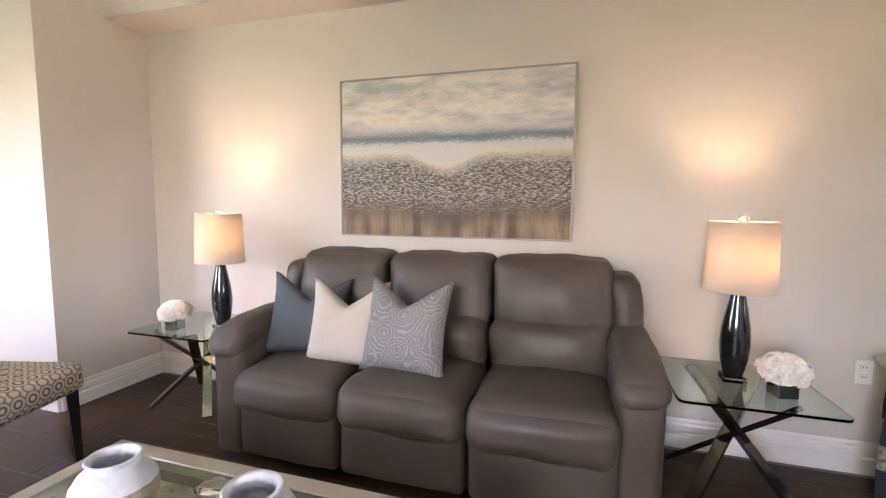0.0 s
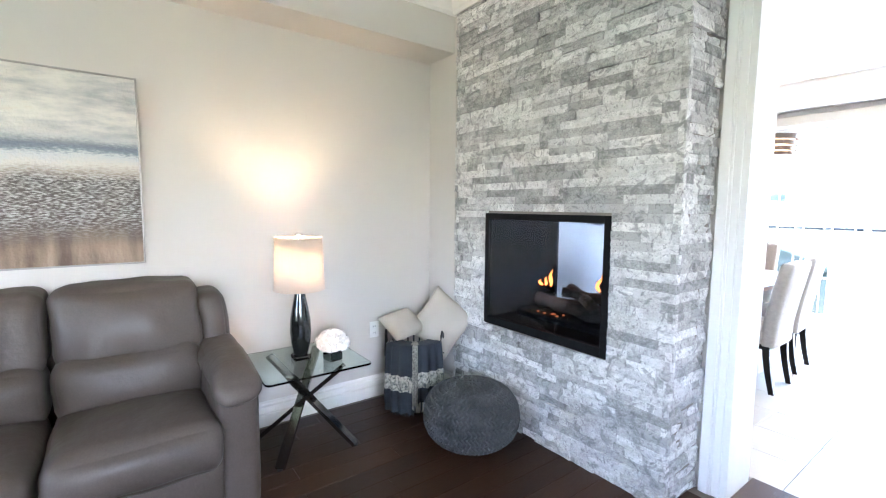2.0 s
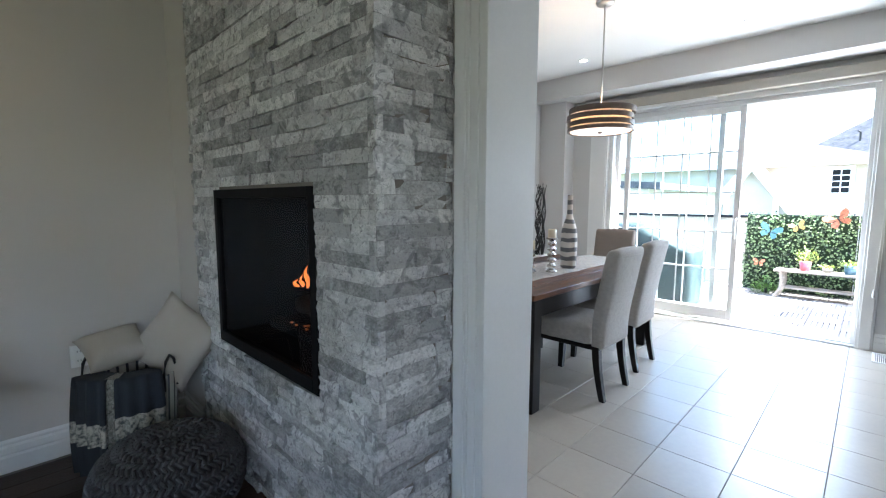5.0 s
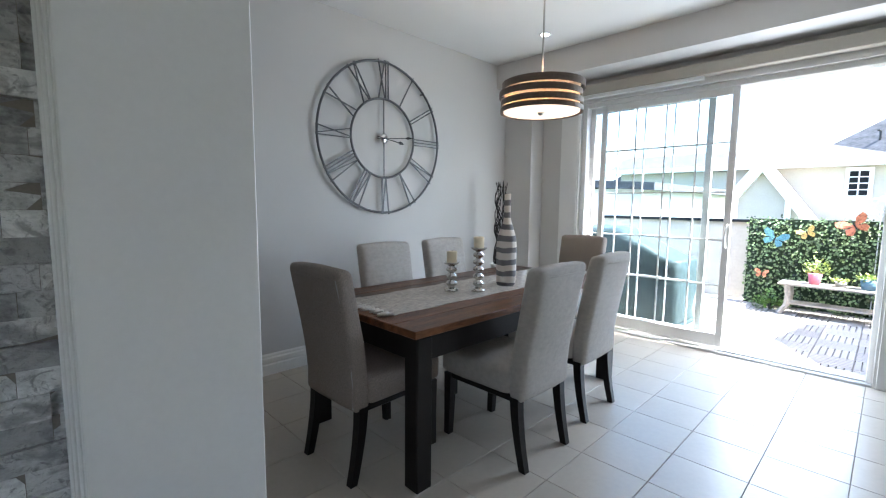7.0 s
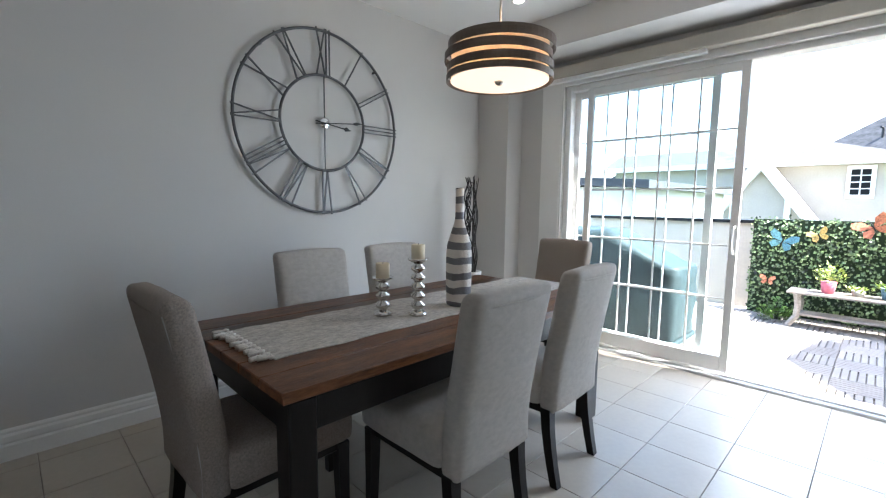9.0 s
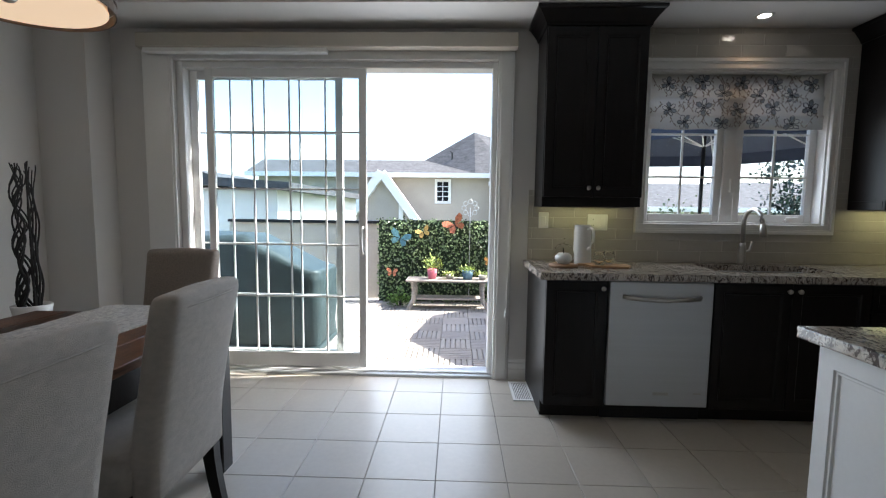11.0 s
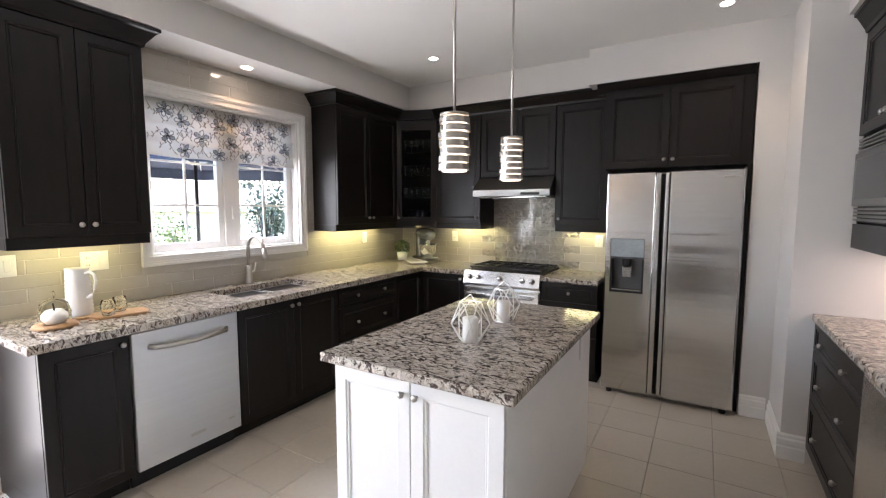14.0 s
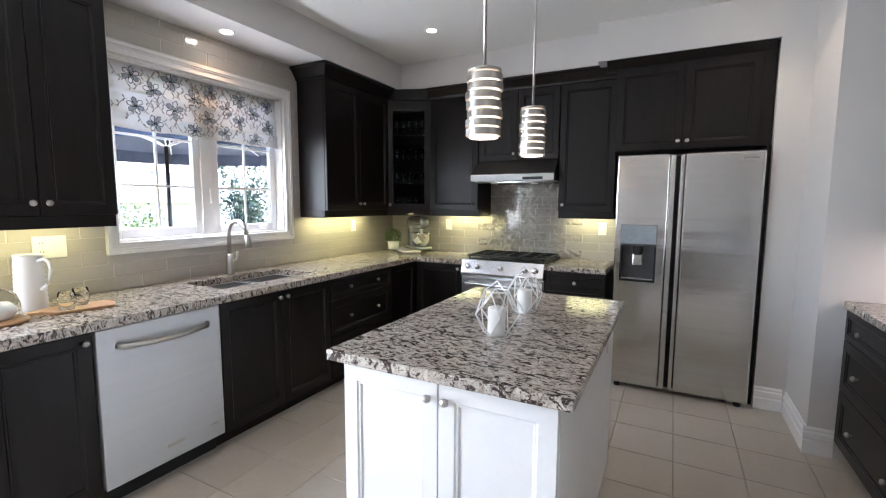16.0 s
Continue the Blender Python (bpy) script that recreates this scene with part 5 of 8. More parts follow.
def swirl():
    m = mat("swirl_jacquard", (0.40, 0.40, 0.41), 0.6, vary=0.1, bump=0.1)
    nt = m.node_tree
    nd, ln = nt.nodes, nt.links
    v = nd.new("ShaderNodeTexVoronoi")
    v.inputs["Scale"].default_value = 8
    tc = nd.new("ShaderNodeTexCoord")
    wn_ = nd.new("ShaderNodeTexNoise")
    wn_.inputs["Scale"].default_value, wn_.inputs["Detail"].default_value = 14, 3
    ln.new(tc.outputs["Object"], wn_.inputs["Vector"])
    wm_ = nd.new("ShaderNodeMix")
    wm_.data_type = "VECTOR"
    wm_.inputs["Factor"].default_value = 0.05
    ln.new(tc.outputs["Object"], wm_.inputs[4])
    ln.new(wn_.outputs["Color"], wm_.inputs[5])
    ln.new(wm_.outputs[1], v.inputs["Vector"])
    s = nd.new("ShaderNodeMath")
    s.operation = "MULTIPLY"
    s.inputs[1].default_value = 56
    ln.new(v.outputs["Distance"], s.inputs[0])
    c = nd.new("ShaderNodeMath")
    c.operation = "SINE"
    ln.new(s.outputs[0], c.inputs[0])
    r = nd.new("ShaderNodeValToRGB")
    r.color_ramp.elements[0].position, r.color_ramp.elements[1].position = 0.35, 0.85
    r.color_ramp.elements[0].color, r.color_ramp.elements[1].color = (0.17, 0.166, 0.164, 1), (0.27, 0.265, 0.26, 1)
    ln.new(c.outputs[0], r.inputs[0])
    ln.new(r.outputs[0], nd["Principled BSDF"].inputs["Base Color"])
    return m


cushion("blue grey linen throw cushion leaning on the sofa arm", pose(-0.955, 2.19, 0.495, -17, 5, 16), mat("slate_linen", (0.085, 0.10, 0.12), 0.9, vary=0.12, fine=380, bump=0.3, bump_scale=420), 0.42, 0.42)
cushion("cream textured throw cushion on the sofa", pose(-0.69, 2.12, 0.495, -18, 0, 4), mat("cream_weave", (0.50, 0.45, 0.38), 0.9, vary=0.07, fine=300, bump=0.3, bump_scale=350), 0.41, 0.42)
cushion("silver grey swirl patterned throw cushion on the sofa", pose(-0.385, 2.09, 0.495, -18, 0, -5), swirl(), 0.43, 0.45)

# knitted pouf: a dark core under slanted stitches in rings
PF = thing("knitted_pouf", (1.865, 1.905, 0.0), 0, "round charcoal grey knitted pouf on the wood floor", "pouf")
PF.scale = (1.03, 1.03, 1.0)
KNIT = mat("charcoal_knit", (0.085, 0.086, 0.088), 0.95, vary=0.3, scale=9, fine=260, bump=0.5, bump_scale=300)


def pouf_at(ph):
    return 0.262 * abs(math.sin(ph)) ** 0.62, 0.172 + 0.166 * abs(math.cos(ph)) ** 0.9 * (1 if math.cos(ph) > 0 else -1)


core = [pouf_at(math.pi * j / 40) for j in range(41)]
part("core", lathe([(0 if j in (0, 40) else r * 0.985, z) for j, (r, z) in enumerate(core)], 48, closed=False), KNIT, PF, "", True)
bm = bmesh.new()
prof = [pouf_at(0.012 + (math.pi - 0.26) * j / 400) for j in range(401)]
arc = [0.0]
for (r0, z0), (r1, z1) in zip(prof, prof[1:]):
    arc.append(arc[-1] + math.hypot(r1 - r0, z1 - z0))
rows_n = 24
for row in range(rows_n):
    j = min(range(401), key=lambda q: abs(arc[q] - arc[-1] * (row + 0.5) / rows_n))
    r, z = prof[j]
    ja, jb = max(0, j - 6), min(400, j + 6)
    dr, dz = prof[jb][0] - prof[ja][0], prof[jb][1] - prof[ja][1]
    ll = math.hypot(dr, dz)
    tr_, tz = dr / ll, dz / ll
    # each row leans the other way, so that the stitches read as plaited columns
    lean = 1 if row % 2 else -1
    count = max(7, int(2 * math.pi * r / 0.023))
    for k in range(count):
        a = 2 * math.pi * k / count
        w = 0.40 * 2 * math.pi / count
        pts = []
        for q in (-1.0, -0.45, 0.45, 1.0):
            out = 0.002 + 0.011 * (1 - abs(q) ** 1.5)
            rr, zz = r + tr_ * q * 0.014 - tz * out, z + tz * q * 0.014 + tr_ * out
            pts.append((rr * math.cos(a + lean * q * w), rr * math.sin(a + lean * q * w), zz))
        tube(pts, 0.006, 6, bm, taper=[0.0035, 0.0068, 0.0068, 0.0035])
tagged(part("knit_stitching", bm, KNIT, PF, "", True), kind="stuff")

# basket with a blanket and two cushions
BK = thing("laundry_basket", (1.865, 2.53, 0.0), 0, "striped fabric basket holding a blanket and cushions", "basket")


def striped():
    m = mat("striped_canvas", (0.5, 0.48, 0.45), 0.9, fine=300, bump=0.2)
    nt = m.node_tree
    nd, ln = nt.nodes, nt.links
    tc, sp, at = nd.new("ShaderNodeTexCoord"), nd.new("ShaderNodeSeparateXYZ"), nd.new("ShaderNodeMath")
    at.operation = "ARCTAN2"
    ln.new(tc.outputs["Object"], sp.inputs[0])
    ln.new(sp.outputs["Y"], at.inputs[0])
    ln.new(sp.outputs["X"], at.inputs[1])
    s = nd.new("ShaderNodeMath")
    s.operation = "MULTIPLY"
    s.inputs[1].default_value = 26
    ln.new(at.outputs[0], s.inputs[0])
    c = nd.new("ShaderNodeMath")
    c.operation = "SINE"
    ln.new(s.outputs[0], c.inputs[0])
    r = nd.new("ShaderNodeValToRGB")
    r.color_ramp.elements[0].position, r.color_ramp.elements[1].position = 0.55, 0.68
    r.color_ramp.elements[0].color, r.color_ramp.elements[1].color = (0.55, 0.53, 0.50, 1), (0.09, 0.10, 0.11, 1)
    ln.new(c.outputs[0], r.inputs[0])
    ln.new(r.outputs[0], nd["Principled BSDF"].inputs["Base Color"])
    return m


part("body", lathe([(0.0, 0.002), (0.165, 0.002), (0.18, 0.03), (0.198, 0.43), (0.193, 0.435), (0.178, 0.42), (0.16, 0.05), (0.0, 0.05)], 36, closed=False), striped(), BK, "striped canvas body", True)
for a in (-48, 145):
    ca, sa = math.cos(radians(a)), math.sin(radians(a))
    pts = [(0.198 * ca - sa * o, 0.198 * sa + ca * o, z) for o, z in ((-0.05, 0.36), (-0.05, 0.44), (-0.03, 0.505), (0.0, 0.53), (0.03, 0.505), (0.05, 0.44), (0.05, 0.36))]
    part("handle", tube(pts, 0.007, 8), BLACK, BK, "black loop handle", True)


def plaid(band):
    m = mat("navy_plaid_throw", (0.03, 0.037, 0.048), 0.95, vary=0.15, fine=260, bump=0.5, bump_scale=240)
    nt = m.node_tree
    nd, ln = nt.nodes, nt.links
    b = nd["Principled BSDF"]
    tc, mp = nd.new("ShaderNodeTexCoord"), nd.new("ShaderNodeMapping")
    ln.new(tc.outputs["Object"], mp.inputs["Vector"])
    sp = nd.new("ShaderNodeSeparateXYZ")
    ln.new(tc.outputs["Object"], sp.inputs[0])
    ch = nd.new("ShaderNodeMath")
    ch.operation = "COMPARE"
    ch.inputs[1].default_value, ch.inputs[2].default_value = band, 0.052
    ln.new(sp.outputs["Z"], ch.inputs[0])
    n = nd.new("ShaderNodeTexNoise")
    n.inputs["Scale"].default_value, n.inputs["Detail"].default_value = 60, 3
    ln.new(tc.outputs["Object"], n.inputs["Vector"])
    r = nd.new("ShaderNodeValToRGB")
    r.color_ramp.elements[0].position, r.color_ramp.elements[1].position = 0.35, 0.6
    r.color_ramp.elements[0].color, r.color_ramp.elements[1].color = (0.10, 0.11, 0.11, 1), (0.55, 0.52, 0.44, 1)
    ln.new(n.outputs["Fac"], r.inputs[0])
    mx = nd.new("ShaderNodeMix")
    mx.data_type = "RGBA"
    ln.new(ch.outputs[0], mx.inputs["Factor"])
    ln.new(b.inputs["Base Color"].links[0].from_socket, mx.inputs[6])
    ln.new(r.outputs[0], mx.inputs[7])
    ln.new(mx.outputs[2], b.inputs["Base Color"])
    return m


def draped(a0, a1, z_end, seed, R0=0.20):
    """A thick cloth that comes over the basket's rim and hangs down outside."""
    bm = bmesh.new()
    g = {}
    ni, nj = 14, 18
    for s in (0, 1):
        for i in range(ni + 1):
            for j in range(nj + 1):
                a = radians(a0 + (a1 - a0) * i / ni)
                k = j / nj
                fold = 0.012 * math.sin(i * 1.5 + seed) * (0.3 + k)
                if k < 0.25:
                    q = k / 0.25
                    R, z = 0.10 + (R0 - 0.10) * math.sin(q * math.pi / 2), 0.455 + 0.022 * math.sin(q * math.pi / 2) + 0.02 * (1 - q)
                else:
                    q = (k - 0.25) / 0.75
                    R, z = R0 + 0.018 * math.sin(q * 2.5), 0.477 + (z_end - 0.477) * q
                R += fold + s * 0.014
                g[s, i, j] = bm.verts.new((R * math.cos(a), R * math.sin(a), z + s * 0.006))
    for i in range(ni):
        for j in range(nj):
            bm.faces.new((g[0, i, j], g[0, i + 1, j], g[0, i + 1, j + 1], g[0, i, j + 1]))
            bm.faces.new((g[1, i, j], g[1, i, j + 1], g[1, i + 1, j + 1], g[1, i + 1, j]))
    for i in range(ni):
        for j in (0, nj):
            bm.faces.new((g[0, i, j], g[0, i + 1, j], g[1, i + 1, j], g[1, i, j]))
    for j in range(nj):
        for i in (0, ni):
            bm.faces.new((g[0, i, j], g[0, i, j + 1], g[1, i, j + 1], g[1, i, j]))
    return bm


THROW = thing("throw_blanket", (1.865, 2.53, 0.0), 0, "navy and cream plaid throw hanging over the basket", "blanket")
PLAID, PLAID2 = plaid(0.235), plaid(0.26)
THREADS = mat("speckled_wool", (0.30, 0.29, 0.25), 0.95, vary=0.8, scale=70, fine=260, bump=0.5)
part("fold", draped(186, 234, 0.03, 0.4, 0.222), PLAID, THROW, "", True)
part("fold", draped(231, 246, 0.07, 1.0, 0.205), THREADS, THROW, "speckled pale stripe", True)
part("fold", draped(243, 292, 0.10, 2.0, 0.216), PLAID2, THROW, "", True)
bm = bmesh.new()
rng = random.Random(5)
for k in range(40):
    a = radians(188 + 50 * k / 40)
    R = 0.208 + 0.01 * math.sin(k)
    p = Vector((R * math.cos(a), R * math.sin(a), 0.045))
    tube([p, p + Vector((rng.uniform(-0.006, 0.006), rng.uniform(-0.01, 0.0), -0.042))], 0.0025, 4, bm)
part("fringe", bm, mat("dark_fringe", (0.04, 0.045, 0.052), 0.95), THROW, "dark fringe")
CREAM2 = mat("ivory_cotton", (0.50, 0.45, 0.38), 0.9, vary=0.05, fine=300, bump=0.25, bump_scale=320)
cushion("ivory square cushion standing on one corner in the basket", pose(1.955, 2.54, 0.41, -10, 37, -48), CREAM2, 0.37, 0.39, 0.13, 0)
cushion("ivory cushion lying in the basket", pose(1.835, 2.50, 0.505, -60, -6, 8), CREAM2, 0.28, 0.24, 0.12, 0)

# outlet plates
OP = thing("wall_outlet", (1.69, 2.80, 0.50), 0, "white wall outlet plate above the baseboard", "outlet")
part("plate", box(-0.036, -0.007, -0.058, 0.036, 0, 0.058, 0.002), WHITE, OP)
for z in (-0.024, 0.024):
    part("socket", box(-0.016, -0.010, z - 0.014, 0.016, -0.007, z + 0.014, 0.003), WHITE, OP)
    for q in (-0.006, 0.006):
        part("slot", box(q - 0.0012, -0.0106, z - 0.004, q + 0.0012, -0.0098, z + 0.006, 0), BLACK, OP, "dark slot")

# coffee table with two vases
CT = thing("coffee_table", (0, 0, 0), 0, "glass coffee table with champagne frame over a mottled shelf", "coffee table")
CH = mat("champagne_metal", (0.46, 0.42, 0.36), 0.35, 0.6, vary=0.06)
c0, c1, d0, d1 = -1.12, 0.16, 0.70, 1.37
part("glass_top", box(c0 + 0.06, d0 + 0.06, 0.44, c1 - 0.06, d1 - 0.06, 0.45, 0.002), TABLEGLASS, CT, "clear glass top")
for r in ((c0, d0, c0 + 0.06, d1), (c1 - 0.06, d0, c1, d1), (c0 + 0.06, d0, c1 - 0.06, d0 + 0.06), (c0 + 0.06, d1 - 0.06, c1 - 0.06, d1)):
    part("frame", box(r[0], r[1], 0.41, r[2], r[3], 0.452, 0.004), CH, CT, "champagne metal frame")
for x in (c0 + 0.03, c1 - 0.03):
    for y in (d0 + 0.03, d1 - 0.03):
        part("leg", box(x - 0.025, y - 0.025, 0, x + 0.025, y + 0.025, 0.41, 0.004), CH, CT)
part("shelf", box(c0 + 0.06, d0 + 0.06, 0.36, c1 - 0.06, d1 - 0.06, 0.38, 0.003), mat("mottled_veneer", (0.42, 0.37, 0.27), 0.6, vary=0.5, scale=16, fine=60, bump=0.3), CT, "mottled beige shelf")
CERAMIC = mat("blue_white_ceramic", (0.62, 0.66, 0.72), 0.5, vary=0.10, scale=10, fine=70, bump=0.25)
CRUST = mat("rough_clay_band", (0.52, 0.44, 0.39), 0.95, vary=0.2, scale=22, fine=130, bump=0.9)


def jar(at, k, label):
    v = thing("ceramic_jar", (*at, 0.452), 0, label, "jar", "jars on the coffee table")
    part("body", lathe([(0.0, 0.0), (0.07 * k, 0.0), (0.105 * k, 0.05 * k), (0.122 * k, 0.10 * k), (0.118 * k, 0.135 * k)], 40, closed=False), CRUST, v, "rough clay body", True)
    part("shoulder", lathe([(0.118 * k, 0.135 * k), (0.10 * k, 0.165 * k), (0.074 * k, 0.185 * k), (0.068 * k, 0.197 * k), (0.074 * k, 0.208 * k), (0.078 * k, 0.214 * k), (0.074 * k, 0.219 * k), (0.064 * k, 0.213 * k), (0.058 * k, 0.195 * k), (0.09 * k, 0.15 * k), (0.10 * k, 0.08 * k), (0.0, 0.02 * k)], 40, closed=False), CERAMIC, v, "pale blue glazed neck", True)
    return v


jar((-0.745, 1.07), 0.80, "squat pale blue ceramic jar with rough clay base")
jar((-0.315, 1.06), 0.84, "smaller pale blue ceramic jar")
CR = thing("crystal_block", (-0.60, 1.24, 0.452), 20, "small clear crystal ornament on the coffee table", "ornament")
part("block", prism([(-0.05, -0.02), (0.03, -0.035), (0.06, 0.01), (0.01, 0.035), (-0.04, 0.02)], 0, 0.022, "z", 0.004), GLASS, CR)


# patterned accent chair
def links():
    m = mat("link_pattern_fabric", (0.5, 0.45, 0.40), 0.9, fine=300, bump=0.2)
    nt = m.node_tree
    nd, ln = nt.nodes, nt.links
    tc = nd.new("ShaderNodeTexCoord")
    mp = nd.new("ShaderNodeMapping")
    mp.inputs["Scale"].default_value = (16, 16, 16)
    v = nd.new("ShaderNodeTexVoronoi")
    v.inputs["Scale"].default_value, v.inputs["Randomness"].default_value = 1.0, 0.0
    ln.new(tc.outputs["Object"], mp.inputs["Vector"])
    ln.new(mp.outputs[0], v.inputs["Vector"])
    r = nd.new("ShaderNodeValToRGB")
    el = r.color_ramp.elements
    el[0].position, el[1].position = 0.16, 0.62
    el[0].color, el[1].color = (0.58, 0.54, 0.47, 1), (0.58, 0.54, 0.47, 1)
    for p, c in ((0.2, (0.16, 0.12, 0.10)), (0.30, (0.16, 0.12, 0.10)), (0.34, (0.52, 0.48, 0.42)), (0.46, (0.52, 0.48, 0.42)), (0.50, (0.25, 0.19, 0.15)), (0.56, (0.25, 0.19, 0.15))):
        el.new(p).color = (*c, 1)
    ln.new(v.outputs["Distance"], r.inputs[0])
    ln.new(r.outputs[0], nd["Principled BSDF"].inputs["Base Color"])
    return m


AC = thing("accent_chair", (-2.12, 1.44, 0), -75, "accent chair in brown and cream link pattern, dark legs", "chair")
LK = links()
part("seat", puff(-0.29, -0.28, 0.36, 0.29, 0.30, 0.50, 0.04, (0, 0.01, 0.015), 10), LK, AC, "", True)
part("backrest", puff(-0.29, -0.36, 0.34, 0.29, -0.25, 0.92, 0.05, (0, 0.02, 0.0), 10), LK, AC, "", True)
for sx in (-1, 1):
    for y in (-0.30, 0.25):
        part("leg", tube([(sx * 0.25, y, 0.37), (sx * 0.255, y + (0.01 if y > 0 else -0.03), 0.0)], 0.02, 4, taper=[0.032, 0.02]), ESPRESSO, AC)

# ---- fireplace ----
FIREGLASS = thin_glass("firebox_glass", (0.78, 0.81, 0.85))
FRAMEBLACK = mat("fireplace_frame", (0.008, 0.008, 0.009), 0.6, vary=0.2, bump=0.02, spec=0.12)
FP = thing("fireplace", (0, 0, 0), 0, "black framed see-through gas fireplace, lit", "fireplace")
fy0, fy1, fz0, fz1 = 1.229, 2.142, 0.63, 1.35
for x0, x1 in ((2.163, 2.20), (2.80, 2.868)):
    for r in ((fy0, fz0, fy0 + 0.038, fz1), (fy1 - 0.034, fz0, fy1, fz1), (fy0 + 0.038, fz0, fy1 - 0.034, fz0 + 0.05), (fy0 + 0.038, fz1 - 0.036, fy1 - 0.034, fz1)):
        part("frame", box(x0, r[0], r[1], x1, r[2], r[3], 0.0015), FRAMEBLACK, FP, "black steel frame")
for r in ((2.20, 1.252, 0.652, 2.83, 2.118, 0.672), (2.20, 1.252, 1.31, 2.83, 2.118, 1.328), (2.20, 1.252, 0.672, 2.83, 1.262, 1.31), (2.20, 2.108, 0.672, 2.83, 2.118, 1.31)):
    part("liner", box(*r, 0), SOOT, FP, "dark firebox liner")
for x in (2.174, 2.85):
    part("glass", box(x, fy0 + 0.0385, fz0 + 0.0505, x + 0.004, fy1 - 0.0345, fz1 - 0.0365, 0), FIREGLASS, FP, "tinted glass").visible_shadow = False
part("burner", box(2.36, 1.32, 0.672, 2.68, 2.04, 0.715, 0.01), SOOT, FP, "burner tray")
LOG = mat("charred_log", (0.055, 0.045, 0.04), 0.95, vary=0.5, scale=18, fine=70, bump=0.9, bump_scale=40)
for k, (a, b, r) in enumerate((((2.44, 1.36, 0.76), (2.52, 1.98, 0.77), 0.05), ((2.60, 1.40, 0.76), (2.56, 2.0, 0.76), 0.045), ((2.42, 1.50, 0.82), (2.62, 1.80, 0.86), 0.04), ((2.60, 1.42, 0.83), (2.44, 1.72, 0.86), 0.035))):
    a, b = Vector(a), Vector(b)
    pts = [a.lerp(b, i / 7) + 0.012 * Vector(noise.noise_vector(a.lerp(b, i / 7) * 9 + Vector((k, 0, 0)))) for i in range(8)]
    part("log", tube(pts, r, 10, taper=[r * (0.85 + 0.3 * noise.noise(Vector((k, i * 0.8, 0)))) for i in range(8)]), LOG, FP, "charred ceramic log", True)
FLAME = glow("flame", (1.0, 0.22, 0.04), 0.15)
for k, (x, y, h) in enumerate(((2.46, 1.83, 0.11), (2.45, 1.868, 0.06), (2.44, 1.90, 0.035), (2.55, 1.535, 0.10))):
    pts = [Vector((x + 0.012 * math.sin(i * 0.9 + k), y + 0.011 * math.sin(i * 0.7 + k * 2), 0.885 + h * i / 7)) for i in range(8)]
    part("flame", tube(pts, 0.01, 8, taper=[w * (0.5 + h * 4) for w in (0.005, 0.011, 0.014, 0.012, 0.010, 0.007, 0.004, 0.001)]), FLAME, FP, "orange gas flame", True)
EMB = glow("ember", (1.0, 0.25, 0.05), 0.012)
rng = random.Random(8)
bm = bmesh.new()
for k in range(6):
    x, y = rng.uniform(2.38, 2.44), rng.uniform(1.66, 1.88)
    add_box(bm, x, y, 0.715, x + 0.012, y + 0.014, 0.722, 0.002)
part("embers", bm, EMB, FP, "glowing embers")
AR = thing("wall_art", (2.815, 1.62, 1.72), 0, "brown framed wall art with layered grey slats above the fireplace", "wall art")
part("board", box(0.0, -0.48, 0.0, 0.056, 0.48, 0.55, 0.004), mat("brown_art_board", (0.16, 0.095, 0.06), 0.7, vary=0.4, stretch=(1, 6, 1)), AR, "brown wooden board")
ART_SLAT = mat("grey_wood", (0.22, 0.22, 0.215), 0.7, vary=0.35, stretch=(1, 6, 1))
for k in range(6):
    part("slat", box(0.056, -0.44 + 0.02 * (k % 2), 0.035 + k * 0.083, 0.074 + 0.008 * (k % 3), 0.45 - 0.018 * ((k * 2) % 3), 0.110 + k * 0.083, 0.004), ART_SLAT, AR, "grey wooden slat")
PP = thing("picture_panel", (2.815, 1.60, 1.348), 0, "low grey picture panel in a black frame on the fireplace surround", "picture")
part("frame", boxes((0.0, 0.485, 0.0, 0.011, 0.50, 0.19), (0.0, -0.5, 0.0, 0.011, 0.485, 0.010), (0.0, -0.5, 0.182, 0.011, 0.485, 0.19)), BLACK, PP, "thin black frame")
part("panel", box(0.0, -0.5, 0.011, 0.008, 0.484, 0.181, 0), mat("grey_picture", (0.24, 0.235, 0.23), 0.5, vary=0.3, scale=5), PP, "grey picture")

# ---- dining: clock, pendant, table things ----
IRON = mat("grey_iron", (0.115, 0.115, 0.118), 0.45, 0.7, vary=0.2, scale=20)
CK = thing("wall_clock", (4.80, 3.085, 1.842), 0, "large open iron roman numeral wall clock", "clock")
for R in (0.64, 0.335):
    part("ring", ring((0, 0, 0), R, 0.010, "y", 96, 8, 1.0), IRON, CK, "iron ring", True)
STROKES = {"I": [(0, 0)], "V": [(-0.034, 0.0), (0.034, 0.0)], "X": [(-0.034, 0.034), (0.034, -0.034)]}
WIDE = {"I": 0.026, "V": 0.05, "X": 0.06}
for h, num in enumerate("XII I II III IV V VI VII VIII IX X XI".split()):
    th = radians(h * 30)
    rad, tan = Vector((math.sin(th), 0, math.cos(th))), Vector((math.cos(th), 0, -math.sin(th)))
    total = sum(WIDE[c] for c in num)
    o = -total / 2
    bm = bmesh.new()
    for c in num:
        mid = o + WIDE[c] / 2
        o += WIDE[c]
        for d2, d1 in STROKES[c]:
            bar(rad * 0.33 + tan * (mid + d1) + Vector((0, -0.006, 0)), rad * 0.655 + tan * (mid + d2) + Vector((0, -0.006, 0)), 0.009, 0.009, bm)
    part("numeral", bm, IRON, CK, "iron roman numeral")
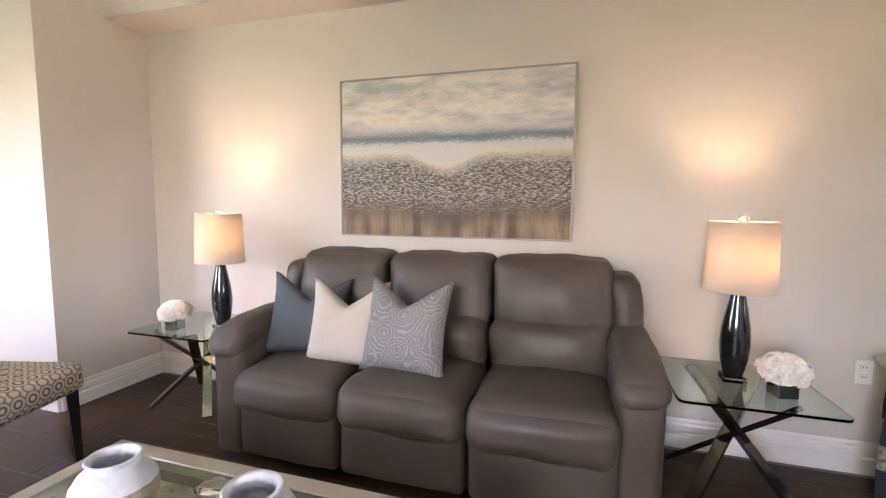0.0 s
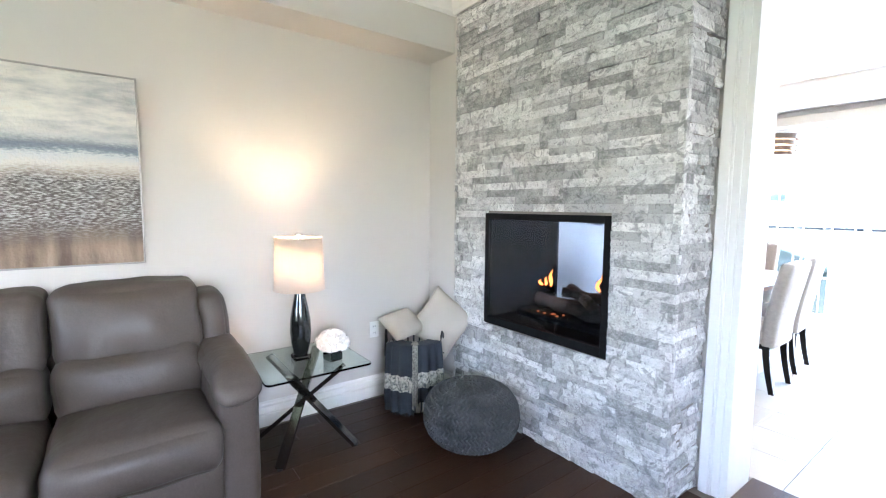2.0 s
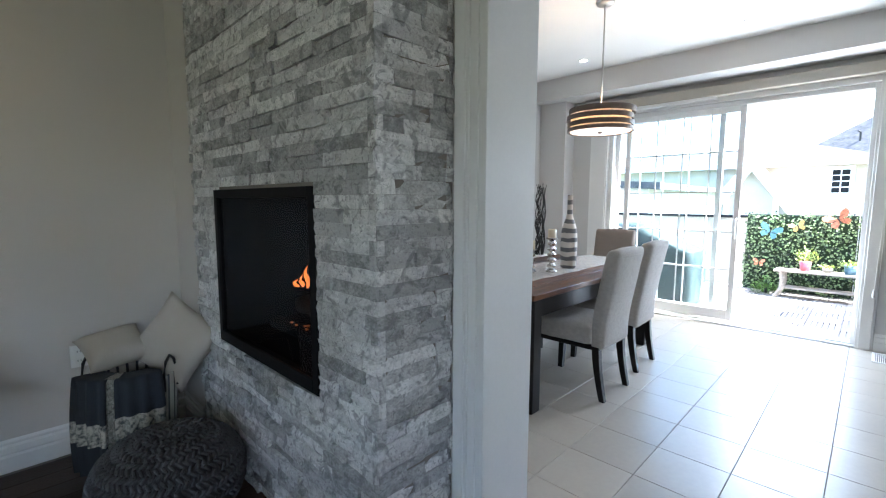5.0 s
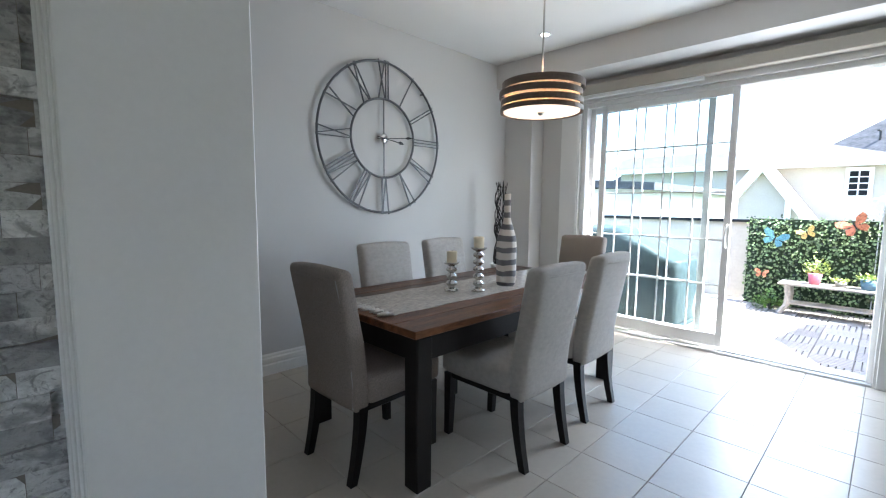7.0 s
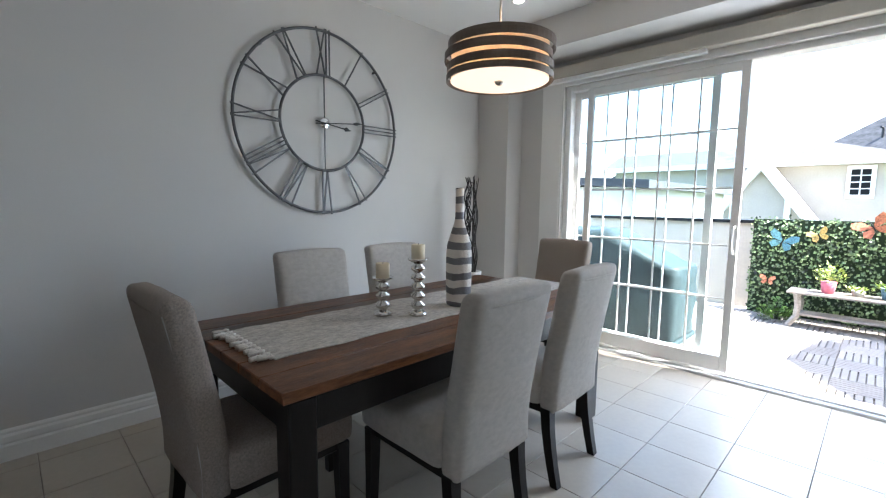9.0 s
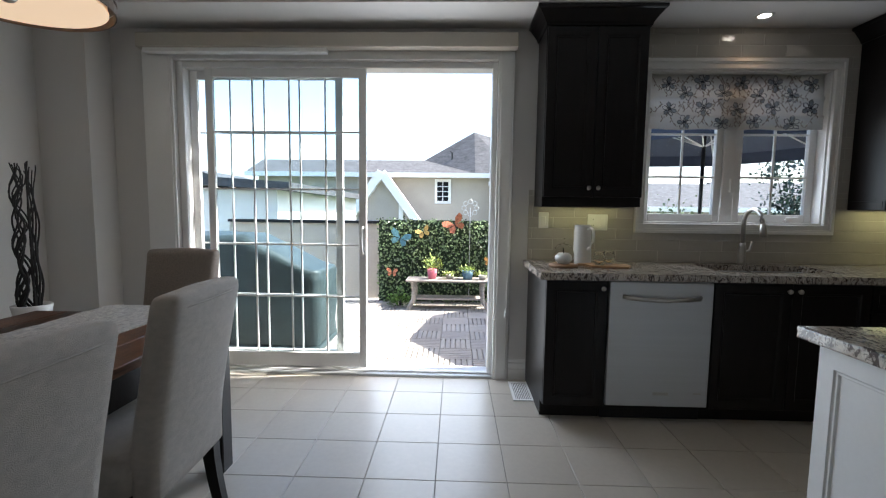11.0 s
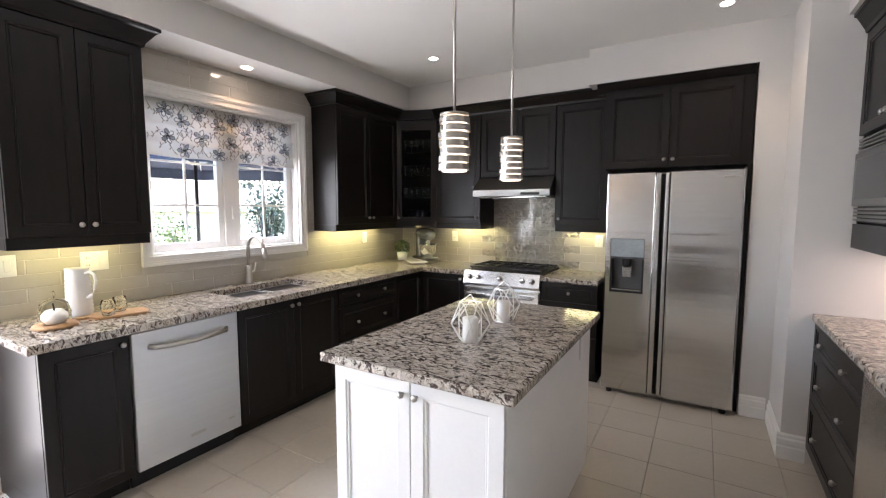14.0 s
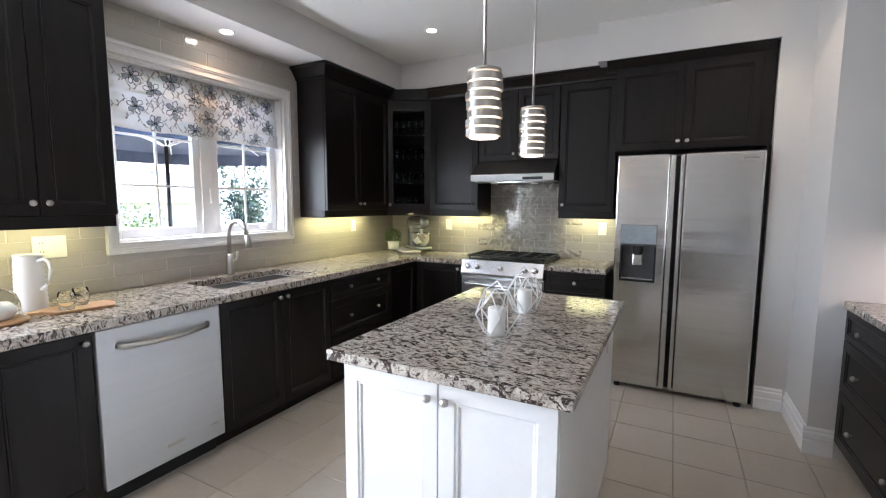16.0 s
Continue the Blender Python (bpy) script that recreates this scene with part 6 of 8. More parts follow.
for th in (0, 180):
    a = Vector((math.sin(radians(th)), 0, math.cos(radians(th))))
    part("spoke", bar(a * 0.03, a * 0.335, 0.007, 0.007), IRON, CK)
part("hub", lathe([(0, -0.004), (0.04, -0.004), (0.044, 0.006), (0.03, 0.014), (0, 0.016)], 24, closed=False), CHROME, CK, "polished hub", True).matrix_basis = Matrix.Rotation(radians(90), 4, "X")
for ang, ln_, w in ((98, 0.22, 0.016), (84, 0.33, 0.012)):
    a = Vector((math.sin(radians(ang)), 0, math.cos(radians(ang))))
    p = Vector((a.z, 0, -a.x))
    y = Vector((0, -0.016, 0))
    bm = bmesh.new()
    for pts in ([-a * 0.08 - p * 0.003, -a * 0.08 + p * 0.003, a * ln_ * 0.72 + p * 0.004, a * ln_ * 0.72 - p * 0.004], [a * ln_ * 0.66, a * ln_ * 0.78 + p * w, a * ln_ * 1.0, a * ln_ * 0.78 - p * w]):
        f0 = [bm.verts.new(q + y) for q in pts]
        f1 = [bm.verts.new(q + y + Vector((0, 0.003, 0))) for q in pts]
        bm.faces.new(f0)
        bm.faces.new(f1[::-1])
        for i in range(4):
            bm.faces.new((f0[i], f0[(i + 1) % 4], f1[(i + 1) % 4], f1[i]))
    part("hand", bm, BLACK, CK, "black spade clock hand")
for sx in (-1, 1):
    part("wall_hook", box(sx * 0.45 - 0.008, 0.0, 0.44, sx * 0.45 + 0.008, 0.034, 0.456, 0.002), IRON, CK)

DR = thing("drum_pendant", (4.77, 1.475, 0), 0, "drum pendant lamp with stacked brown metal bands, lit", "pendant lamp")
BAND = mat("brown_metal_band", (0.16, 0.125, 0.10), 0.4, 0.5, vary=0.15, scale=6, stretch=(1, 1, 12))


def band(R, z0, z1, t=0.004, at=(0, 0)):
    return lathe([(R, z0), (R, z1), (R - t, z1), (R - t, z0), (R, z0)], 48, (*at, 0), closed=False)


for k, (z0, z1, ox, oy) in enumerate(((1.838, 1.866, 0.0, 0.0), (1.878, 1.912, 0.010, 0.006), (1.924, 1.959, -0.008, 0.004), (1.971, 2.012, 0.004, -0.006))):
    part("band", band(0.245, z0, z1, at=(ox, oy)), BAND, DR, "brown metal band")
part("inner_shade", lathe([(0.222, 1.846), (0.222, 2.004), (0.219, 2.004), (0.219, 1.846), (0.222, 1.846)], 40, closed=False), shade_fabric("drum_fabric", (0.85, 0.72, 0.58)), DR, "glowing fabric inner shade", True)
part("diffuser", lathe([(0, 1.842), (0.225, 1.842), (0.225, 1.847), (0, 1.847)], 40, closed=False), glow("drum_diffuser", (1.0, 0.72, 0.48), 0.16), DR, "frosted glowing diffuser")
part("finial", lathe([(0, 1.824), (0.012, 1.826), (0.020, 1.834), (0.022, 1.842), (0, 1.842)], 16, closed=False), NICKEL, DR, "", True)
bm = bmesh.new()
for k in range(3):
    a = radians(k * 120 + 20)
    tube([(0, 0, 2.045), (0.238 * math.cos(a), 0.238 * math.sin(a), 1.99)], 0.004, 6, bm)
part("spider", bm, NICKEL, DR)
part("rod", tube([(0, 0, 2.03), (0, 0, 2.775)], 0.006, 8), NICKEL, DR, "nickel rod", True)
part("canopy", lathe([(0, 2.772), (0.05, 2.772), (0.066, 2.782), (0.068, 2.80), (0, 2.80)], 32, closed=False), NICKEL, DR, "round nickel canopy", True)

RN = thing("table_runner", (0, 0, 0), 0, "cream woven table runner with tassels", "table runner")
bm = bmesh.new()
nx, ny = 60, 10
g = [[None] * (ny + 1) for _ in range(nx + 1)]
lo = []
for i in range(nx + 1):
    for j in range(ny + 1):
        x, y = 3.72 + 2.02 * i / nx, 1.575 + 0.44 * j / ny + 0.006 * math.sin(i * 0.6)
        z = 0.7535 + 0.0025 * max(0, noise.noise(Vector((x * 4, y * 5, 0)))) + 0.0018 * (((i // 2) + j) % 2)
        if i == nx:
            z -= 0.001
        g[i][j] = (x, y, z)
top = [[bm.verts.new(p) for p in r] for r in g]
bot = [[bm.verts.new((p[0], p[1], 0.7508)) for p in r] for r in g]
for i in range(nx):
    for j in range(ny):
        bm.faces.new((top[i][j], top[i + 1][j], top[i + 1][j + 1], top[i][j + 1]))
        bm.faces.new((bot[i][j], bot[i][j + 1], bot[i + 1][j + 1], bot[i + 1][j]))
for i in range(nx):
    for j in (0, ny):
        bm.faces.new((top[i][j], top[i + 1][j], bot[i + 1][j], bot[i][j]))
for j in range(ny):
    for i in (0, nx):
        bm.faces.new((top[i][j], top[i][j + 1], bot[i][j + 1], bot[i][j]))
RUN = mat("woven_cream", (0.50, 0.46, 0.41), 0.95, vary=0.3, scale=34, fine=120, bump=0.8, bump_scale=90, stretch=(1, 2.4, 1))
part("cloth", bm, RUN, RN)
rng = random.Random(2)
TAS = mat("tassel_cotton", (0.62, 0.58, 0.52), 0.95, vary=0.1, bump=0.4, fine=200)
for k in range(12):
    y = 1.582 + k * 0.0385
    p = Vector((3.722, y, 0.761))
    e = p + Vector((-0.062 + rng.uniform(-0.012, 0.012), rng.uniform(-0.02, 0.02), 0.0))
    part("tassel", tube([p, p.lerp(e, 0.22), p.lerp(e, 0.38), p.lerp(e, 0.5), e], 0.006, 8, taper=[0.005, 0.0095, 0.005, 0.0085, 0.0095]), TAS, RN, "", True)

MERC = mat("silver_mercury_glass", (0.62, 0.6, 0.57), 0.1, 1.0, vary=0.12, scale=40, bump=0.03)
WAX = mat("ivory_wax", (0.72, 0.62, 0.45), 0.55, vary=0.04, bump=0.03)


def candlestick(at, n, label):
    c = thing("candlestick", (*at, 0.756), 0, label, "candlestick", "candlesticks on the dining table")
    prof = [(0, 0), (0.042, 0), (0.044, 0.008), (0.034, 0.018), (0.02, 0.026)]
    z = 0.026
    for k in range(n):
        prof += [(0.018, z + 0.004), (0.034, z + 0.016), (0.034, z + 0.028), (0.018, z + 0.040)]
        z += 0.044
    prof += [(0.02, z), (0.045, z + 0.014), (0.05, z + 0.022), (0.044, z + 0.02), (0, z + 0.014)]
    part("stem", lathe(prof, 24, closed=False), MERC, c, "beaded mercury glass stem", True)
    part("candle", lathe([(0, z + 0.014), (0.032, z + 0.015), (0.032, z + 0.085), (0.029, z + 0.088), (0.02, z + 0.082), (0, z + 0.08)], 22, closed=False), WAX, c, "ivory pillar candle", True)
    part("wick", tube([(0, 0, z + 0.08), (0.002, 0, z + 0.093)], 0.0012, 5), BLACK, c)
    return c


candlestick((4.340, 1.795), 3, "short silver candlestick with ivory candle")
candlestick((4.462, 1.685), 5, "tall silver candlestick with ivory candle")


def striped_vase():
    m = mat("striped_vase_clay", (0.5, 0.48, 0.45), 0.8, vary=0.15, fine=90, bump=0.3)
    nt = m.node_tree
    nd, ln = nt.nodes, nt.links
    tc, sp = nd.new("ShaderNodeTexCoord"), nd.new("ShaderNodeSeparateXYZ")
    ln.new(tc.outputs["Object"], sp.inputs[0])
    n = nd.new("ShaderNodeTexNoise")
    n.inputs["Scale"].default_value = 12
    ln.new(tc.outputs["Object"], n.inputs["Vector"])
    a = nd.new("ShaderNodeMath")
    a.operation = "MULTIPLY_ADD"
    a.inputs[1].default_value = 0.03
    ln.new(n.outputs["Fac"], a.inputs[0])
    ln.new(sp.outputs["Z"], a.inputs[2])
    s = nd.new("ShaderNodeMath")
    s.operation = "MULTIPLY"
    s.inputs[1].default_value = 82
    ln.new(a.outputs[0], s.inputs[0])
    c = nd.new("ShaderNodeMath")
    c.operation = "SINE"
    ln.new(s.outputs[0], c.inputs[0])
    r = nd.new("ShaderNodeValToRGB")
    r.color_ramp.elements[0].position, r.color_ramp.elements[1].position = 0.02, 0.14
    r.color_ramp.elements[0].color, r.color_ramp.elements[1].color = (0.62, 0.57, 0.51, 1), (0.15, 0.145, 0.15, 1)
    ln.new(c.outputs[0], r.inputs[0])
    ln.new(r.outputs[0], nd["Principled BSDF"].inputs["Base Color"])
    return m


SV = thing("bottle_vase", (4.757, 1.70, 0.756), 0, "tall bottle vase with cream and charcoal stripes", "vase")
part("body", lathe([(0, 0), (0.055, 0), (0.062, 0.01), (0.066, 0.12), (0.066, 0.27), (0.06, 0.32), (0.045, 0.37), (0.027, 0.42), (0.021, 0.46), (0.021, 0.60), (0.016, 0.602), (0.014, 0.5), (0, 0.48)], 32, closed=False), striped_vase(), SV, "", True)

FV = thing("floor_vase", (6.10, 2.80, 0), 0, "white floor vase with black curly branches", "vase")
part("pot", lathe([(0, 0), (0.09, 0), (0.13, 0.15), (0.14, 0.32), (0.12, 0.50), (0.09, 0.60), (0.10, 0.66), (0.092, 0.665), (0.08, 0.60), (0, 0.55)], 28, closed=False), WHITE, FV, "white glazed vase", True)
TWIG = mat("black_twig", (0.02, 0.018, 0.017), 0.7)
rng = random.Random(11)
for k in range(16):
    a0, R = rng.uniform(0, 6.28), rng.uniform(0.015, 0.055)
    w, f = rng.uniform(0.012, 0.022), rng.uniform(16, 24)
    pts = [(R * math.cos(a0) + w * math.sin(f * z / 1.0 + a0), R * math.sin(a0) + w * math.cos(f * z + a0 * 2), 0.60 + z) for z in [0.93 * rng.uniform(0.93, 1.0) * i / 22 for i in range(23)]]
    pts = sorted(pts, key=lambda p: p[2])
    part("branch", tube(pts, 0.006, 5, taper=[0.0075 - 0.004 * i / 22 for i in range(23)]), TWIG, FV, "black curly branch", True)

# ---- kitchen things ----
SK = thing("double_sink", (0, 0, 0), 0, "undermount stainless double bowl sink", "sink")
for y0, y1 in ((SY0 + 0.004, -1.80), (-1.77, SY1 - 0.004)):
    part("bowl", boxes((SX0 + 0.002, y0, 0.70, SX1 - 0.002, y1, 0.71), (SX0 + 0.002, y0, 0.71, SX0 + 0.012, y1, 0.872), (SX1 - 0.012, y0, 0.71, SX1 - 0.002, y1, 0.872), (SX0 + 0.012, y0, 0.71, SX1 - 0.012, y0 + 0.01, 0.872), (SX0 + 0.012, y1 - 0.01, 0.71, SX1 - 0.012, y1, 0.872)), SATIN, SK, "steel bowl")
part("divider", box(SX0 + 0.002, -1.80, 0.84, SX1 - 0.002, -1.77, 0.872, 0.004), STEEL, SK)
FA = thing("kitchen_faucet", (6.70, -1.80, 0.91), 0, "brushed nickel gooseneck faucet with pull-down spray", "faucet")
part("base", lathe([(0, 0), (0.028, 0), (0.03, 0.01), (0.026, 0.03), (0.024, 0.12), (0.018, 0.15), (0.0, 0.15)], 20, closed=False), NICKEL, FA, "", True)
pts = [(0, 0, 0.14), (0, 0, 0.30)] + [(-0.085 + 0.085 * math.cos(radians(a)), -0.01 * (a / 180), 0.30 + 0.085 * math.sin(radians(a))) for a in range(15, 166, 15)] + [(-0.176, -0.012, 0.28)]
part("spout", tube(pts, 0.0145, 12), NICKEL, FA, "", True)
part("spray_head", tube([(-0.174, -0.012, 0.29), (-0.182, -0.012, 0.25), (-0.188, -0.012, 0.20)], 0.015, 12, taper=[0.016, 0.021, 0.023]), NICKEL, FA, "", True)
part("lever", tube([(0, -0.02, 0.085), (0, -0.055, 0.10), (-0.005, -0.065, 0.16)], 0.009, 8), NICKEL, FA, "", True)

# roman blind
BL = thing("roman_blind", (0, 0, 0), 0, "half raised roman blind, pale cloth with embroidered flowers", "blind")
CLOTH = shade_fabric("blind_cloth", (0.80, 0.78, 0.75))
by0, by1 = -2.375, -1.145
levels = ((2.262, 0.0), (2.10, 0.004), (2.085, 0.026), (2.07, 0.012), (1.975, 0.014), (1.96, 0.034), (1.945, 0.02), (1.865, 0.022))
bm = bmesh.new()
n = 40
fr = [[bm.verts.new((WX + 0.058 - d - 0.002 * math.sin(i * 0.9 + k), by0 + (by1 - by0) * i / n, z + 0.004 * math.sin(i * 0.5 + k))) for i in range(n + 1)] for k, (z, d) in enumerate(levels)]
bk = [[bm.verts.new((v.co.x + 0.006, v.co.y, v.co.z)) for v in r] for r in fr]
for a, b in ((fr, 1), (bk, -1)):
    for r0, r1 in zip(a, a[1:]):
        for i in range(n):
            q = (r0[i], r1[i], r1[i + 1], r0[i + 1])
            bm.faces.new(q if b > 0 else q[::-1])
for i in range(n):
    for k in (0, len(levels) - 1):
        bm.faces.new((fr[k][i], fr[k][i + 1], bk[k][i + 1], bk[k][i]))
part("cloth", bm, CLOTH, BL, "", True)
part("head_rail", box(WX + 0.03, by0, 2.255, WX + 0.065, by1, 2.269, 0.002), WHITE, BL)


def cloth_x(z):
    for (z1, d1), (z0, d0) in zip(levels, levels[1:]):
        if z0 <= z <= z1:
            return WX + 0.058 - (d0 + (d1 - d0) * (z - z0) / (z1 - z0)) - 0.004
    return WX + 0.03


EMB_D = mat("embroidery_navy", (0.035, 0.042, 0.06), 0.8)
EMB_B = mat("embroidery_brown", (0.34, 0.28, 0.23), 0.8)
EMB_L = mat("embroidery_blue", (0.36, 0.39, 0.43), 0.8, vary=0.3, scale=80)
rng = random.Random(4)
flow, vine, fill = bmesh.new(), bmesh.new(), bmesh.new()
spots = []
for row_, z in enumerate((2.195, 2.115, 2.015, 1.915)):
    for k in range(5):
        spots.append((by0 + 0.10 + 0.245 * k + (0.122 if row_ % 2 else 0.0) + rng.uniform(-0.02, 0.02), z + rng.uniform(-0.012, 0.012)))
for y, z in spots:
    if y > by1 - 0.05:
        continue
    R, a0 = rng.uniform(0.050, 0.062), rng.uniform(0, 6)
    for p in range(6):
        a = a0 + p * math.pi / 3
        c = (y + R * 0.60 * math.cos(a), z + R * 0.60 * math.sin(a))
        loop = []
        for u, v in ((-0.42, 0.0), (-0.1, 0.22), (0.2, 0.27), (0.45, 0.0), (0.2, -0.27), (-0.1, -0.22), (-0.42, 0.0)):
            loop.append((c[0] + R * (u * math.cos(a) - v * math.sin(a)), c[1] + R * (u * math.sin(a) + v * math.cos(a))))
        loop = [(cloth_x(zz), yy, zz) for yy, zz in loop if 1.868 < zz < 2.258]
        if len(loop) > 3:
            tube(loop, 0.0026, 4, flow)
            if len(loop) == 7 and p % 2 == 0:
                fill.faces.new([fill.verts.new((q[0] - 0.001, q[1], q[2])) for q in loop[:-1]])
    if 1.88 < z < 2.25:
        tube([(cloth_x(z) - 0.001, y - 0.008, z), (cloth_x(z) - 0.001, y + 0.008, z)], 0.007, 6, flow)
    for s in (-1, 1):
        pts = []
        for q in range(11):
            yy, zz = y + s * (R * 0.9 + q * 0.011), z + 0.034 * math.sin(q * 0.55 + a0 * s) + 0.003 * q
            if 1.87 < zz < 2.255 and by0 + 0.01 < yy < by1 - 0.01:
                pts.append((cloth_x(zz) + 0.001, yy, zz))
        if len(pts) < 4:
            continue
        tube(pts, 0.0017, 4, vine)
        for q in range(1, len(pts), 3):
            p = pts[q]
            for up in (-1, 1):
                zz = p[2] + up * 0.022
                if 1.872 < zz < 2.255:
                    tube([p, (cloth_x(zz - up * 0.010), p[1] + 0.008 * s, zz - up * 0.010), (cloth_x(zz), p[1] + 0.014 * s, zz)], 0.003, 4, vine, taper=[0.001, 0.0042, 0.0008])
tagged(part("flowers", flow, EMB_D, BL, "navy embroidered flowers"), kind="stuff")
tagged(part("petals", fill, EMB_L, BL, "blue grey embroidered petals"), kind="stuff")
tagged(part("vines", vine, EMB_B, BL, "brown embroidered vines"), kind="stuff")


# range and hood
RG = thing("gas_range", (0, 0, 0), 0, "stainless gas range with black grates", "range")
rx0, rx1, ry = 4.832, 5.594, -3.385
part("body", box(rx0, -3.985, 0.09, rx1, ry, 0.905, 0.003), STEEL, RG, "steel body")
part("oven_door", box(rx0 + 0.005, ry, 0.22, rx1 - 0.005, ry + 0.03, 0.76, 0.006), STEEL, RG, "steel oven door")
part("oven_window", box(rx0 + 0.12, ry + 0.030, 0.36, rx1 - 0.12, ry + 0.033, 0.62, 0.001), BLACK, RG, "dark oven window")
part("drawer", box(rx0 + 0.005, ry, 0.10, rx1 - 0.005, ry + 0.025, 0.21, 0.005), STEEL, RG)
part("handle", tube([(rx0 + 0.06, ry + 0.03, 0.70), (rx0 + 0.06, ry + 0.075, 0.705), (rx1 - 0.06, ry + 0.075, 0.705), (rx1 - 0.06, ry + 0.03, 0.70)], 0.011, 10), CHROME, RG, "steel bar handle", True)
part("control_panel", prism([(ry - 0.06, 0.775), (ry + 0.035, 0.775), (ry + 0.045, 0.80), (ry + 0.005, 0.92), (ry - 0.06, 0.92)], rx0, rx1, "x", 0.003), STEEL, RG, "sloped steel control panel")
for x in (rx0 + 0.07, rx0 + 0.16, (rx0 + rx1) / 2, rx1 - 0.16, rx1 - 0.07):
    bm = lathe([(0, 0), (0.026, 0), (0.026, 0.006), (0.021, 0.01), (0.019, 0.034), (0.014, 0.038), (0, 0.038)], 18, closed=False)
    bmesh.ops.transform(bm, matrix=Matrix.Translation((x, ry + 0.026, 0.858)) @ Matrix.Rotation(radians(-72), 4, "X"), verts=bm.verts[:])
    part("knob", bm, CHROME, RG, "chrome burner knob", True)
part("cooktop", box(rx0 + 0.005, -3.985, 0.905, rx1 - 0.005, ry - 0.05, 0.922, 0.004), BLACK, RG, "black cooktop")
for i in range(3):
    gx0 = rx0 + 0.02 + i * 0.243
    bm = bmesh.new()
    for x in (gx0, gx0 + 0.115, gx0 + 0.23):
        bar((x, -3.95, 0.945), (x, ry - 0.07, 0.945), 0.014, 0.016, bm)
    for y in (-3.94, -3.80, -3.65, -3.50, ry - 0.075):
        bar((gx0, y, 0.944), (gx0 + 0.23, y, 0.944), 0.013, 0.015, bm)
    for x in (gx0 + 0.01, gx0 + 0.22):
        for y in (-3.93, ry - 0.09):
            bar((x, y, 0.922), (x, y, 0.94), 0.013, 0.013, bm)
    part("grate", bm, BLACK, RG, "cast iron grate")
for x, y in ((rx0 + 0.15, -3.83), (rx0 + 0.15, -3.56), (rx1 - 0.15, -3.83), (rx1 - 0.15, -3.56), ((rx0 + rx1) / 2, -3.70)):
    part("burner", lathe([(0, 0.922), (0.045, 0.922), (0.04, 0.934), (0, 0.936)], 18, (x, y, 0), closed=False), BLACK, RG)
HD = thing("range_hood", (0, 0, 0), 0, "slim stainless under cabinet range hood", "range hood")
hx0, hx1 = 4.803, 5.577
HOOD = mat("hood_steel", (0.25, 0.246, 0.242), 0.32, 1.0, vary=0.06, fine=90, bump=0.03, stretch=(0.6, 0.6, 30))
part("canopy", prism([(-3.985, 1.818), (-3.655, 1.818), (-3.505, 1.690), (-3.505, 1.628), (-3.985, 1.628)], hx0, hx1, "x", 0.003), HOOD, HD, "sloped steel canopy")
part("filter", box(hx0 + 0.05, -3.93, 1.612, hx1 - 0.05, -3.56, 1.627, 0.003), DARKCHROME, HD, "mesh filter")
part("display", box(4.90, -3.5055, 1.638, 5.08, -3.502, 1.662, 0.0006), BLACK, HD, "black control strip")
for x in (5.0, 5.38):
    part("hood_lamp", lathe([(0, 1.602), (0.03, 1.602), (0.032, 1.612), (0, 1.612)], 16, (x, -3.62, 0), closed=False), SATIN, HD)


# island pendants
PB = glow("pendant_glass", (1.0, 0.80, 0.62), 0.15)


def island_pendant(at):
    p = thing("island_pendant", (*at, 0), 0, "small pendant lamp of stacked nickel bands, lit", "pendant lamp", "pendants over the island")
    part("glass_tube", lathe([(0, 1.662), (0.052, 1.662), (0.052, 1.885), (0, 1.885)], 26, closed=False), PB, p, "glowing glass tube", True)
    for k in range(7):
        z = 1.668 + k * 0.0315
        part("band", band(0.0635, z, z + 0.0245, 0.0025, (0.003 * math.sin(k * 2.1), 0.003 * math.cos(k * 1.7))), NICKEL, p, "nickel band")
    part("cap", lathe([(0, 1.888), (0.06, 1.888), (0.06, 1.898), (0.02, 1.905), (0, 1.906)], 26, closed=False), NICKEL, p, "", True)
    part("rod", tube([(0, 0, 1.90), (0, 0, 2.785)], 0.006, 8), NICKEL, p, "", True)
    part("canopy", lathe([(0, 2.782), (0.045, 2.782), (0.055, 2.79), (0.056, 2.80), (0, 2.80)], 24, closed=False), NICKEL, p, "", True)
    return p


island_pendant((4.51, -1.22))
island_pendant((4.53, -1.90))
# recessed ceiling lights
DL = glow("downlight_lens", (1.0, 0.90, 0.76), 3)


def downlight(x, y, z):
    d = thing("ceiling_downlight", (x, y, z), 0, "small round recessed ceiling light, lit", "ceiling light", "recessed ceiling lights")
    part("trim_ring", lathe([(0.036, -0.001), (0.055, -0.004), (0.056, 0.0), (0.036, 0.0), (0.036, -0.001)], 28, closed=False), WHITE, d, "white trim ring", True)
    part("lens", lathe([(0, -0.002), (0.036, -0.002), (0.036, 0), (0, 0)], 24, closed=False), DL, d, "glowing lens")
    return d


for px, py, pz in ((6.58, -1.76, 2.55), (5.68, -2.94, 2.80), (3.54, -3.0, 2.80), (5.97, 2.25, 2.80), (5.95, 0.76, 2.80)):
    downlight(px, py, pz)


# geometric candle holders
WIRE = mat("silver_wire", (0.74, 0.73, 0.71), 0.35, 0.6)


